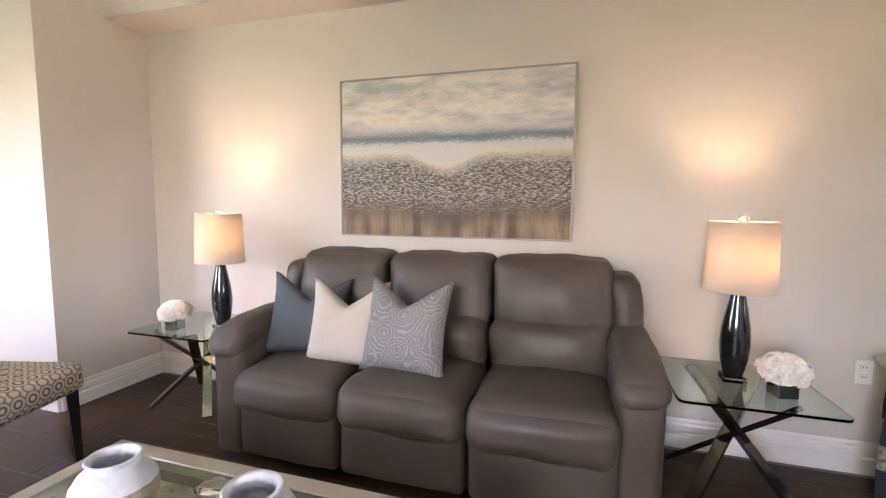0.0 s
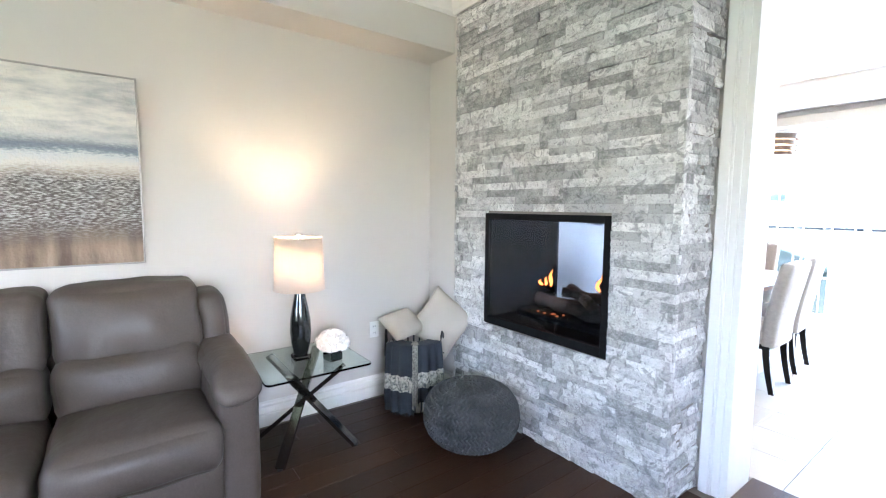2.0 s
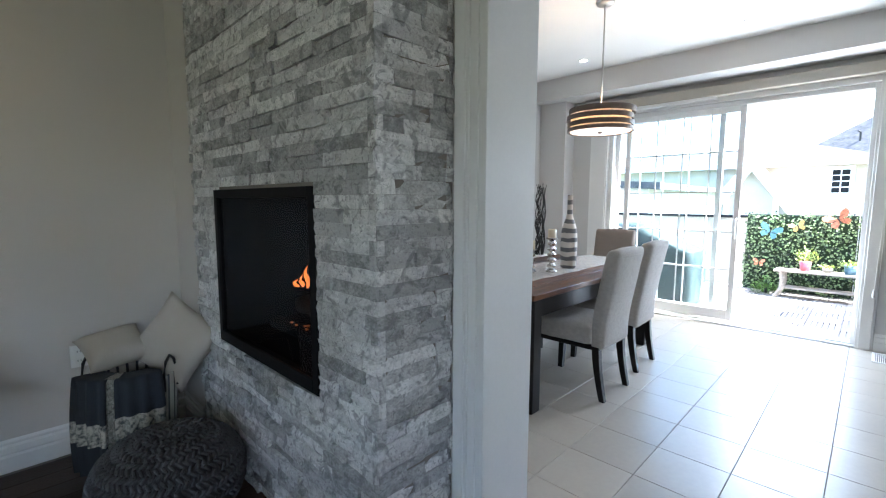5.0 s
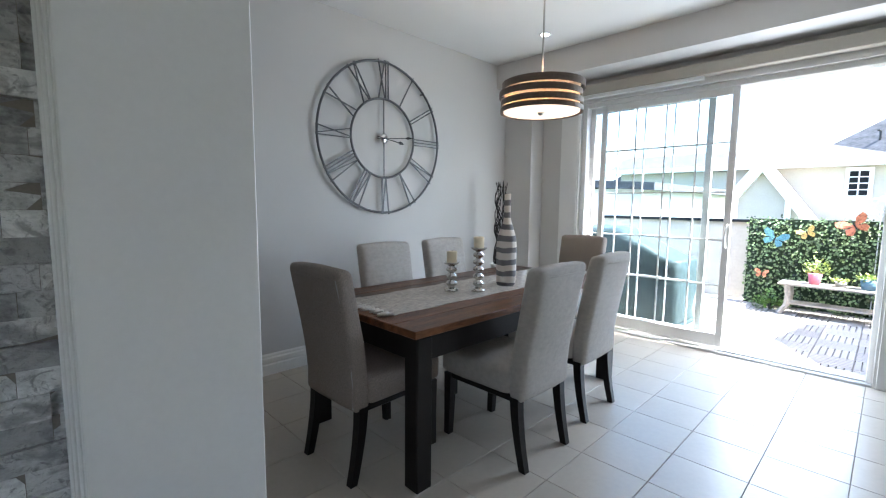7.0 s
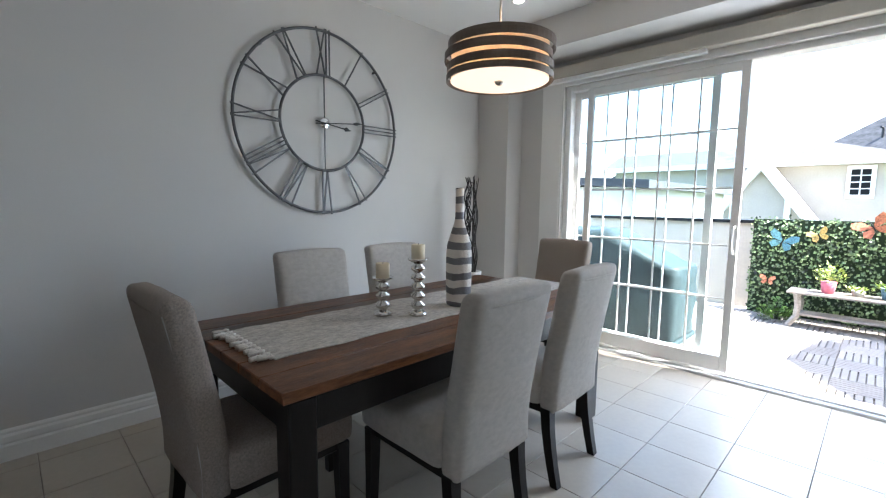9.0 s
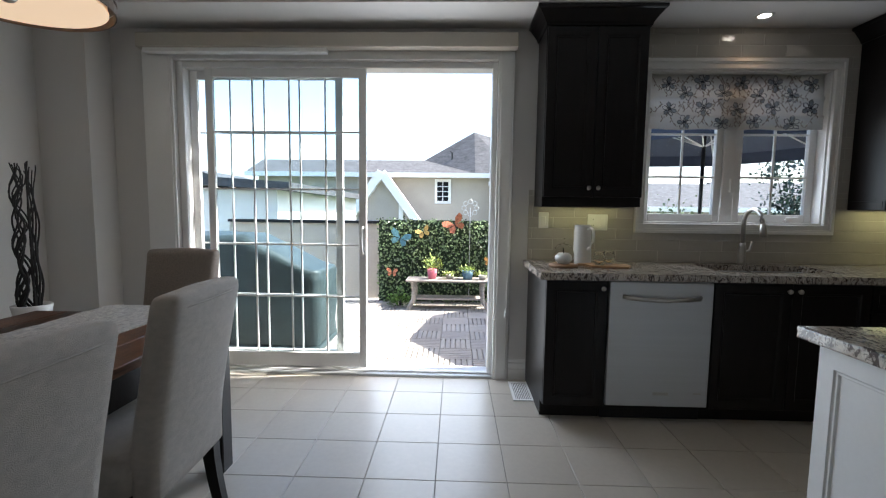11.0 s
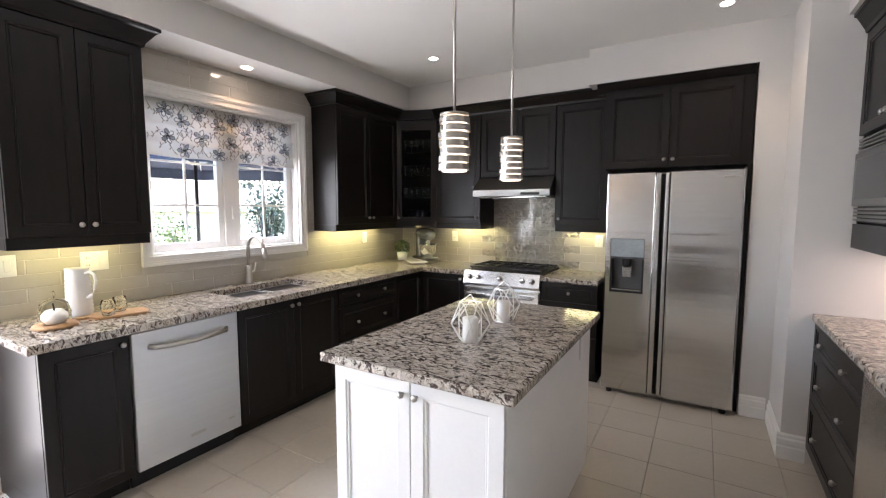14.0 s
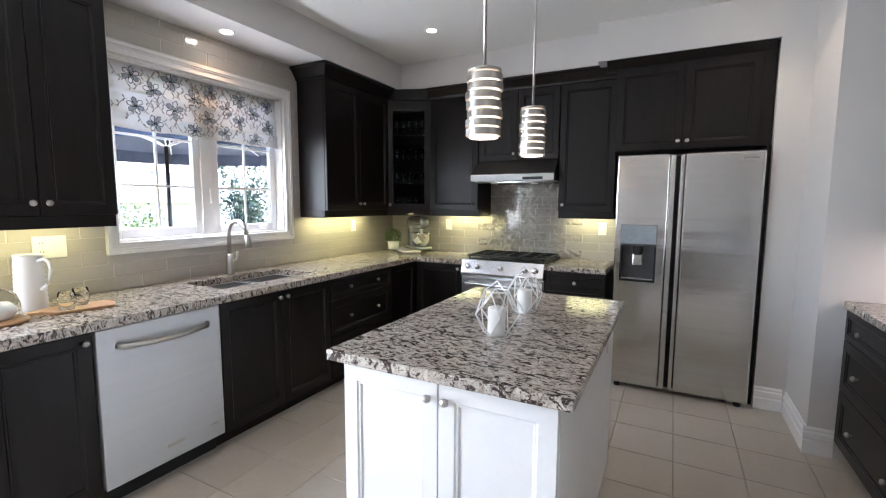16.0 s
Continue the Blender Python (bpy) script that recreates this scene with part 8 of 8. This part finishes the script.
part("hem", box(-0.335, -0.97, 0.0, 0.335, 0.82, 0.05, 0.01), COVER, BQ)

# siding fence and the house next door
SIDING = mat("beige_siding", (0.50, 0.45, 0.38), 0.75, vary=0.06, fine=30)
WSIDING = mat("white_siding", (0.74, 0.72, 0.68), 0.7, vary=0.04, fine=30)
ROOF = mat("grey_shingle", (0.075, 0.075, 0.08), 0.95, vary=0.35, scale=3, fine=9, bump=0.3, stretch=(1, 1, 3))
FN = thing("siding_fence", (0, 0, 0), 0, "beige clapboard parapet with dark cap at the deck edge", "fence")
for k in range(9):
    z = -0.075 + k * 0.125
    part("board", prism([(10.02, z), (10.0, z), (10.012, z + 0.125), (10.02, z + 0.125)], 1.36, 3.6, "y"), SIDING, FN)
part("core", box(10.02, 1.36, -0.075, 10.12, 3.6, 1.06, 0), SIDING, FN)
part("cap", box(9.95, 1.33, 1.06, 10.16, 3.6, 1.10, 0.004), BLACK, FN, "dark cap")
NB = thing("neighbour_wall", (0, 0, 0), 0, "white clapboard house end next door", "house")
for k in range(24):
    z = -3.0 + k * 0.19
    y1 = 4.15 + min(0.9, max(0, (1.4 - z) * 0.12))
    y0 = 3.05 - (0.0 if z > 0.9 else 0.0)
    if z + 0.19 < 1.68:
        part("board", prism([(11.03, z), (11.0, z), (11.018, z + 0.19), (11.03, z + 0.19)], 3.28, 9.0, "y"), WSIDING, NB)
part("wall", box(11.03, 3.30, -3.0, 17.0, 9.0, 1.60, 0), WSIDING, NB)
part("roof", prism([(3.0, 1.56), (9.2, 1.9), (9.2, 2.05), (3.0, 1.70)], 10.8, 17.2, "x"), ROOF, NB)


def house(name, at, w, d, h, rh, wallm, label, gable=None, wins=(), ridge="y"):
    """Front faces -x; w along y, d along x, h to the eaves, rh the ridge above them."""
    b = thing(name, at, 0, label, "house", "houses beyond the deck")
    part("wall", box(0, -w / 2, 0, d, w / 2, h, 0), wallm, b)
    if ridge == "y":
        part("roof", prism([(-0.4, h), (d / 2, h + rh), (d + 0.4, h), (d + 0.4, h + 0.15), (d / 2, h + rh + 0.2), (-0.4, h + 0.2)][:3] + [(d + 0.4, h - 0.15), (-0.4, h - 0.15)], -w / 2 - 0.4, w / 2 + 0.4, "y"), ROOF, b, "grey shingle roof")
    else:
        part("roof", prism([(-w / 2 - 0.4, h - 0.15), (-w / 2 - 0.4, h), (0, h + rh), (w / 2 + 0.4, h), (w / 2 + 0.4, h - 0.15)], -0.4, d + 0.4, "x"), ROOF, b, "grey shingle roof")
    part("fascia", box(-0.5, -w / 2 - 0.45, h - 0.25, -0.4, w / 2 + 0.45, h + 0.02, 0), WHITE, b, "white fascia")
    for y, z, ww, hh in wins:
        f = part("window", box(-0.06, y - ww / 2, z - hh / 2, 0.0, y + ww / 2, z + hh / 2, 0.01), WHITE, b, "white framed window")
        for i in (-1, 1):
            for k in range(4):
                part("pane", box(-0.075, y + i * ww * 0.14 - ww * 0.10, z - hh * 0.36 + k * hh * 0.185, -0.06, y + i * ww * 0.14 + ww * 0.10, z - hh * 0.36 + k * hh * 0.185 + hh * 0.15, 0), SOOT, f)
    return b


BEIGE = mat("taupe_siding", (0.40, 0.36, 0.31), 0.8, vary=0.05, scale=2, fine=20, bump=0.1)
H1 = thing("house", (23.0, 1.2, -3.0), 0, "taupe sided house with grey shingle hip roof", "house", "houses beyond the deck")
part("wall", box(0, -7.8, 0, 8.0, 7.8, 5.75, 0), BEIGE, H1)
part("fascia", box(-0.5, -8.2, 5.66, -0.4, 8.2, 5.85, 0), WHITE, H1, "white fascia")
part("soffit", box(-0.4, -8.1, 5.68, 0.0, 8.1, 5.75, 0), WHITE, H1, "white soffit")


def hip_roof(rows):
    """A roof from its profile along y: rows of y, ridge height; the eaves lie at both sides."""
    bm = bmesh.new()
    cols = [[bm.verts.new(p) for p in ((-0.42, y, 5.84), (1.4, y, z), (8.4, y, 5.84))] for y, z in rows]
    for c0, c1 in zip(cols, cols[1:]):
        for i in range(2):
            bm.faces.new((c0[i], c1[i], c1[i + 1]))
            bm.faces.new((c0[i], c1[i + 1], c0[i + 1]))
        bm.faces.new((c0[0], c0[2], c1[2], c1[0]))
    bm.faces.new(cols[0])
    bm.faces.new(cols[-1])
    return bm


part("roof", hip_roof(((-8.2, 6.10), (-3.47, 7.38), (-1.76, 7.89), (0.53, 6.58), (8.2, 6.56))), ROOF, H1, "grey shingle hip roof")
f = part("window", box(-0.06, -0.73, 4.55, 0.0, -0.02, 5.62, 0.01), WHITE, H1, "white framed window")
for i in range(2):
    for k in range(4):
        part("pane", box(-0.075, -0.61 + i * 0.26, 4.67 + k * 0.215, -0.06, -0.39 + i * 0.26, 4.85 + k * 0.215, 0), SOOT, f)
part("side_gable", prism([(-5.5, 0.0), (-5.5, 5.4), (-4.0, 7.3), (-2.5, 5.4), (-2.5, 0.0)], -0.75, 0.0, "x"), BEIGE, H1, "second gabled wall")
for k, (y0, y1) in enumerate(((-2.38, -4.0), (-5.62, -4.0))):
    part("gable_trim", bar((-0.85 - 0.03 * k, y0, 5.33), (-0.85 - 0.03 * k, y1, 7.42), 0.22, 0.20), WHITE, H1, "white gable board")
part("eave_return", box(-0.95, -3.0, 5.32, -0.76, -2.30, 5.48, 0), WHITE, H1, "white eave return")
gx = -0.9
G = [(-0.7, 1.9), (2.15, 5.80), (5.0, 1.9)]
part("gable_wall", prism([(-0.5, 1.9), (2.15, 5.55), (4.8, 1.9), (4.8, 0.0), (-0.5, 0.0)], gx, 0.0, "x"), BEIGE, H1, "gabled porch wall")
for k, (a, b) in enumerate(((G[0], G[1]), (G[1], G[2]))):
    part("gable_trim", bar((gx - 0.1 - 0.03 * k, a[0], a[1]), (gx - 0.1 - 0.03 * k, b[0], b[1]), 0.3, 0.34), WHITE, H1, "white gable board")
for y in (1.35, 2.95):
    part("trim_board", box(gx - 0.08, y - 0.09, 1.9, gx, y + 0.09, 4.6, 0), WHITE, H1, "white trim board")
part("roof_vent", tube([(0.75, -0.75, 6.5), (0.75, -0.75, 6.86), (0.68, -0.68, 6.90)], 0.035, 6), BLACK, H1)
for k, (x, y, w, h, rh) in enumerate(((34.0, 10.6, 9.0, 4.6, 0.7), (42.0, 16.5, 6.0, 5.3, 1.9), (46.0, 14.2, 4.0, 5.0, 1.6), (38.0, 20.5, 8.0, 5.6, 1.6), (30, -14, 9.0, 4.6, 1.6), (34, -24, 10, 4.8, 1.8), (44, -6, 12, 4.2, 1.2))):
    house("house", (x, y, -3.0), w, 7.0, h, rh, WSIDING if k in (1, 2) else BEIGE, "pale house with grey roof in the distance", None, [(0, h - 1.2, 0.8, 1.1)], "x" if k in (1, 2, 3) else "y")
BRICK = mat("red_tile_roof", (0.35, 0.12, 0.07), 0.9, vary=0.2, fine=8)
RB = thing("house", (52.0, 13.0, -3.0), 0, "low red roofed house in the distance", "house", "houses beyond the deck")
part("wall", box(0, -3, 0, 6, 3, 4.5, 0), BEIGE, RB)
part("roof", box(-0.3, -3.3, 4.5, 6.3, 3.3, 5.2, 0), BRICK, RB, "red roof")


def tree(at, h, r, seed, n=2600, leaf=0.13, material=None):
    t = thing("tree", at, 0, "leafy green garden tree", "tree", "trees beyond the deck")
    rng = random.Random(seed)
    part("trunk", tube([(0, 0, 0), (0.05, 0.02, h * 0.3), (0.0, 0.06, h * 0.6), (0.04, 0, h * 0.85)], 0.1, 8, taper=[0.13, 0.1, 0.06, 0.02]), TWIG, t, "dark trunk", True)
    bm = bmesh.new()
    cl = []
    for k in range(26):
        a, z = rng.uniform(0, 6.28), rng.uniform(0.25, 1.0)
        q = r * (1 - 0.75 * (z - 0.25)) * rng.uniform(0.35, 1)
        c = Vector((q * math.cos(a), q * math.sin(a), h * z))
        cl.append(c)
        tube([(0, 0, h * z * 0.7), tuple(c)], 0.02, 4, bm, taper=[0.03, 0.008])
    part("limbs", bm, TWIG, t, "thin limbs")
    bm = bmesh.new()
    for i in range(n):
        c = rng.choice(cl) + Vector((rng.gauss(0, 1), rng.gauss(0, 1), rng.gauss(0, 1))) * r * 0.17
        d = Vector((rng.uniform(-1, 1), rng.uniform(-1, 1), rng.uniform(-1, 1))).normalized()
        e = d.cross(Vector((0.3, 0.5, 0.8))).normalized()
        s = leaf * rng.uniform(0.6, 1.3)
        bm.faces.new([bm.verts.new(p) for p in (c, c + d * s * 0.5 + e * s * 0.35, c + d * s, c + d * s * 0.5 - e * s * 0.35)])
    part("crown", bm, material or PALELEAF, t, "uneven leafy crown")
    return t


PALELEAF = mat("pale_garden_leaf", (0.12, 0.16, 0.07), 0.6, vary=0.4, random_amount=0.6, island=True)
DARKLEAF = mat("blue_green_leaf", (0.035, 0.062, 0.045), 0.6, vary=0.4, random_amount=0.6, island=True)
tree((13.0, -6.85, -3.0), 5.5, 1.05, 31, 9500, 0.085, DARKLEAF)
tree((12.5, -4.1, -3.0), 4.3, 0.9, 32, 4200, 0.08)
tree((13.5, -5.0, -3.0), 3.9, 0.7, 36, 3200, 0.08)
tree((48.0, 11.5, -3.0), 7.0, 2.2, 33, 1500, 0.35)
tree((50.0, 9.0, -3.0), 6.6, 2.0, 34, 1500, 0.35)

# patio umbrella
NAVY = mat("navy_canvas", (0.018, 0.028, 0.055), 0.85, vary=0.15, fine=120)
UM = thing("patio_umbrella", (8.45, -2.435, -0.052), 0, "open navy patio umbrella on the deck", "umbrella")
UM.scale = (1.0, 1.0, 1.095)
part("base", lathe([(0, 0), (0.24, 0), (0.24, 0.05), (0.06, 0.08), (0.03, 0.2), (0, 0.2)], 24, closed=False), BLACK, UM, "", True)
part("pole", tube([(0, 0, 0.08), (0, 0, 2.38)], 0.02, 10), BLACK, UM, "dark pole", True)
bm = bmesh.new()
apex = bm.verts.new((0, 0, 2.40))
apex2 = bm.verts.new((0, 0, 2.385))
rim = []
for k in range(8):
    a = radians(k * 45 + 12)
    rim.append((bm.verts.new((1.42 * math.cos(a), 1.42 * math.sin(a), 1.92)), bm.verts.new((1.42 * math.cos(a), 1.42 * math.sin(a), 1.905)), bm.verts.new((1.43 * math.cos(a), 1.43 * math.sin(a), 1.78))))
for k in range(8):
    p, q = rim[k], rim[(k + 1) % 8]
    bm.faces.new((apex, p[0], q[0]))
    bm.faces.new((apex2, q[1], p[1]))
    bm.faces.new((p[0], p[2], q[2], q[0]))
    bm.faces.new((p[1], q[1], q[2], p[2]))
part("canopy", bm, NAVY, UM, "navy canvas canopy with valance")
for k in range(8):
    a = radians(k * 45 + 12)
    part("rib", tube([(0, 0, 2.36), (1.40 * math.cos(a), 1.40 * math.sin(a), 1.90)], 0.008, 5), SATIN, UM, "metal rib")
    part("strut", tube([(0.02 * math.cos(a), 0.02 * math.sin(a), 1.86), (0.70 * math.cos(a), 0.70 * math.sin(a), 2.125)], 0.007, 5), SATIN, UM, "metal strut")

# ---- pieces: floor tiles, planks, backsplash, split stone ----
def mesh_of(name, bm, material):
    me = bpy.data.meshes.new(name)
    bmesh.ops.recalc_face_normals(bm, faces=bm.faces[:])
    bm.to_mesh(me)
    bm.free()
    me.materials.append(material)
    return me


def slab_piece(w, d, h, ch):
    """A flat piece with chamfered top edges; its top lies on z=0."""
    bm = bmesh.new()
    a = [bm.verts.new((x * w / 2, y * d / 2, -h)) for x, y in ((-1, -1), (1, -1), (1, 1), (-1, 1))]
    b = [bm.verts.new((x * w / 2, y * d / 2, -ch)) for x, y in ((-1, -1), (1, -1), (1, 1), (-1, 1))]
    c = [bm.verts.new((x * (w / 2 - ch), y * (d / 2 - ch), 0)) for x, y in ((-1, -1), (1, -1), (1, 1), (-1, 1))]
    for p, q in ((a, b), (b, c)):
        for i in range(4):
            bm.faces.new((p[i], p[(i + 1) % 4], q[(i + 1) % 4], q[i]))
    bm.faces.new(c)
    return bm


tile_me = mesh_of("floor_tile", slab_piece(0.332, 0.332, 0.0098, 0.0015), TILE)
for i in range(-5, 8):
    for j in range(-12, 10):
        if i == -5 and j > -3:
            continue
        ob = new("floor_tile", tile_me)
        ob.parent = FLOOR_KITCHEN
        ob.location = (4.155 + 0.335 * (i + 0.5), -0.03 + 0.335 * (j + 0.5), 0.0)
rng = random.Random(14)
plank_me = {}
row_w = 0.128
for r in range(46):
    y = -3.0 + (r + 0.5) * row_w
    x = -3.5 - rng.uniform(0, 1.2)
    while x < 2.45:
        ln_ = rng.choice((0.7, 0.95, 1.2, 1.5))
        x0, x1 = max(x, -3.5), min(x + ln_, 2.45)
        x += ln_
        if x1 - x0 < 0.06 or y > 2.8:
            continue
        key = round(x1 - x0, 2)
        if key not in plank_me:
            plank_me[key] = mesh_of("plank", slab_piece(key - 0.0012, row_w - 0.0012, 0.0118, 0.0018), PLANK)
        ob = new("plank", plank_me[key])
        ob.parent = FLOOR_LIVING
        ob.location = ((x0 + x1) / 2, y, 0.0)

BACK = mat("backsplash_tile", (0.46, 0.425, 0.375), 0.10, vary=0.05, scale=5, fine=30, bump=0.22, bump_scale=16, random_amount=0.3, coat=0.3)
BACK2 = mat("rippled_glaze_tile", (0.46, 0.425, 0.39), 0.05, vary=0.05, scale=5, fine=30, bump=1.0, bump_scale=26, random_amount=0.3, coat=0.6)
for nd_ in BACK2.node_tree.nodes:
    if nd_.bl_idname == "ShaderNodeBump":
        nd_.inputs["Distance"].default_value = 0.09
bs_me = {}


def splash(parent, axis, at, a0, a1, z0, z1, holes=(), start=0.0):
    """Running-bond tiles on a wall; the wall's face is axis=at and they stand proud of it into the room."""
    tw, th = 0.305, 0.078
    rows_ = int(math.ceil((z1 - z0) / th))
    for r in range(rows_):
        zb, zt = z0 + r * th, min(z0 + (r + 1) * th, z1)
        a = a0 - (tw / 2 if r % 2 else 0) - start
        while a < a1:
            segs = [(max(a, a0), min(a + tw, a1))]
            a += tw
            for h0, h1, hz0, hz1 in holes:
                if zt > hz0 + 0.005 and zb < hz1 - 0.005:
                    nxt = []
                    for s0, s1 in segs:
                        if s1 <= h0 or s0 >= h1:
                            nxt.append((s0, s1))
                        else:
                            if s0 < h0:
                                nxt.append((s0, h0))
                            if s1 > h1:
                                nxt.append((h1, s1))
                    segs = nxt
            for s0, s1 in segs:
                if s1 - s0 < 0.02 or zt - zb < 0.012:
                    continue
                glaze = BACK2 if axis == "y" and 4.75 < (s0 + s1) / 2 < 5.6 else BACK
                key = (round(s1 - s0, 2), round(zt - zb, 2), glaze.name)
                if key not in bs_me:
                    bs_me[key] = mesh_of("wall_tile", slab_piece(key[0] - 0.003, zt - zb - 0.003, 0.008, 0.0012), glaze)
                ob = new("wall_tile", bs_me[key])
                ob.parent = parent
                mid, zc = (s0 + s1) / 2, (zb + zt) / 2
                if axis == "x":
                    ob.matrix_basis = Matrix.Translation((at - 0.009, mid, zc)) @ Matrix(((0, 0, -1, 0), (1, 0, 0, 0), (0, 1, 0, 0), (0, 0, 0, 1)))
                else:
                    ob.matrix_basis = Matrix.Translation((mid, at + 0.009, zc)) @ Matrix(((-1, 0, 0, 0), (0, 0, 1, 0), (0, 1, 0, 0), (0, 0, 0, 1)))


WE, WR = bpy.data.objects["wall_east"], bpy.data.objects["wall_range"]
GROUT2 = mat("pale_grout", (0.55, 0.52, 0.47), 0.9, vary=0.05)
solid("grout_bed", boxes((WX - 0.0072, -4.0, 0.91, WX, -2.46, 1.42), (WX - 0.0072, -1.06, 0.91, WX, -0.30, 1.42), (WX - 0.0072, -2.46, 0.91, WX, -1.06, 1.12), (WX - 0.0072, -2.56, 1.42, WX, -2.46, 2.55), (WX - 0.0072, -2.46, 2.34, WX, -1.03, 2.55), (4.33, -4.0, 0.91, WX - 0.0072, -3.9928, 1.42), (4.80, -4.0, 1.42, 5.56, -3.9928, 1.82)), GROUT2, "pale grout behind the backsplash tiles", "wall")
hole = (W0 - 0.07, W1 + 0.07, Z0 - 0.07, Z1 + 0.07)
splash(WE, "x", WX, -3.99, -0.30, 0.912, 1.42, (hole,))
splash(WE, "x", WX, -2.56, -1.03, 1.42, 2.55, (hole,), 0.1)
splash(WR, "y", -4.0, 4.33, WX - 0.01, 0.912, 1.42)
splash(WR, "y", -4.0, 4.80, 5.56, 1.42, 1.74, (), 0.08)

# split-face stone on the chimney breast
SB_ = bpy.data.objects["stone_backing"]
rng = random.Random(77)
LENS = (0.07, 0.11, 0.15, 0.20, 0.25, 0.31)


def stone_block(l, h, d, seed, bm=None, at=None, m=None):
    """A stone with a rough front; local x along the wall, y outwards (negative is the face), z up."""
    own = bm is None
    bm = bm or bmesh.new()
    rg = random.Random(seed)
    nx = max(2, int(l / 0.06))
    f = [[(-l / 2 + l * i / nx, -d + rg.uniform(-0.005, 0.005) + (0.004 if i in (0, nx) or j in (0, 2) else 0), -h / 2 + h * j / 2) for j in range(3)] for i in range(nx + 1)]
    T = (lambda p: m @ Vector(p)) if m else (lambda p: Vector(p))
    fv = [[bm.verts.new(T(p)) for p in r] for r in f]
    bv = [[bm.verts.new(T((r[j][0], 0.02, r[j][2]))) for j in (0, 2)] for r in f]
    for i in range(nx):
        for j in range(2):
            bm.faces.new((fv[i][j], fv[i + 1][j], fv[i + 1][j + 1], fv[i][j + 1]))
        bm.faces.new((bv[i][0], bv[i + 1][0], fv[i + 1][0], fv[i][0]))
        bm.faces.new((fv[i][2], fv[i + 1][2], bv[i + 1][1], bv[i][1]))
    for i in (0, nx):
        bm.faces.new((fv[i][0], fv[i][1], fv[i][2], bv[i][1], bv[i][0]))
    return bm


stone_me = {}
for l in LENS:
    for k in range(3):
        stone_me[l, k] = mesh_of("stone", stone_block(l - 0.001, 0.0432, 0.004 + 0.007 * k, k * 10 + int(l * 100)), STONE)
rest = bmesh.new()
count = 0
H = 0.044
FACE = Matrix(((0, 1, 0, 0), (-1, 0, 0, 0), (0, 0, 1, 0), (0, 0, 0, 1)))    # local x -> -y, local y -> +x
SIDE = Matrix.Identity(4)
for c in range(64):
    z = (c + 0.5) * H
    for kind in ("face", "side"):
        if kind == "face":
            s0, s1, m0 = 0.905, 2.478, FACE
        else:
            s0, s1, m0 = 2.172, 2.498, SIDE
        s = s0
        while s < s1 - 0.01:
            left = s1 - s
            l = rng.choice(LENS)
            fit = [q for q in LENS if q <= left + 0.002]
            l = l if l <= left else (fit[-1] if fit else None)
            exact = l is None
            if exact:
                l = left
            if kind == "face" and z + H / 2 > 0.634 and z - H / 2 < 1.343:
                if s < 1.231 < s + l and 1.231 - s > 0.003:
                    l, exact = 1.231 - s, True
                elif 1.231 - 0.003 <= s < 2.137:
                    s = 2.138
                    continue
            mid = s + l / 2
            p = (2.182, mid, z) if kind == "face" else (mid, 0.918, z)
            m = Matrix.Translation(p) @ m0
            k = rng.randrange(3)
            if exact and mid < 1.231 and z < 1.37:
                k = 2       # flush with the fireplace frame
            near = z < 1.9 and not exact and count < 300
            if near:
                ob = new("stone", stone_me[l, k])
                ob.parent = SB_
                ob.matrix_basis = m
                count += 1
            else:
                stone_block(l - 0.001, 0.0432, 0.004 + 0.007 * k, rng.randrange(9999), rest, None, m)
            s += l
bmesh.ops.recalc_face_normals(rest, faces=rest.faces[:])
me = bpy.data.meshes.new("stone_courses")
rest.to_mesh(me)
rest.free()
me.materials.append(STONE2)
ob = new("stone_courses", me)
ob.parent = SB_
tagged(ob, "grey split face ledger stones", "", "", "stuff")
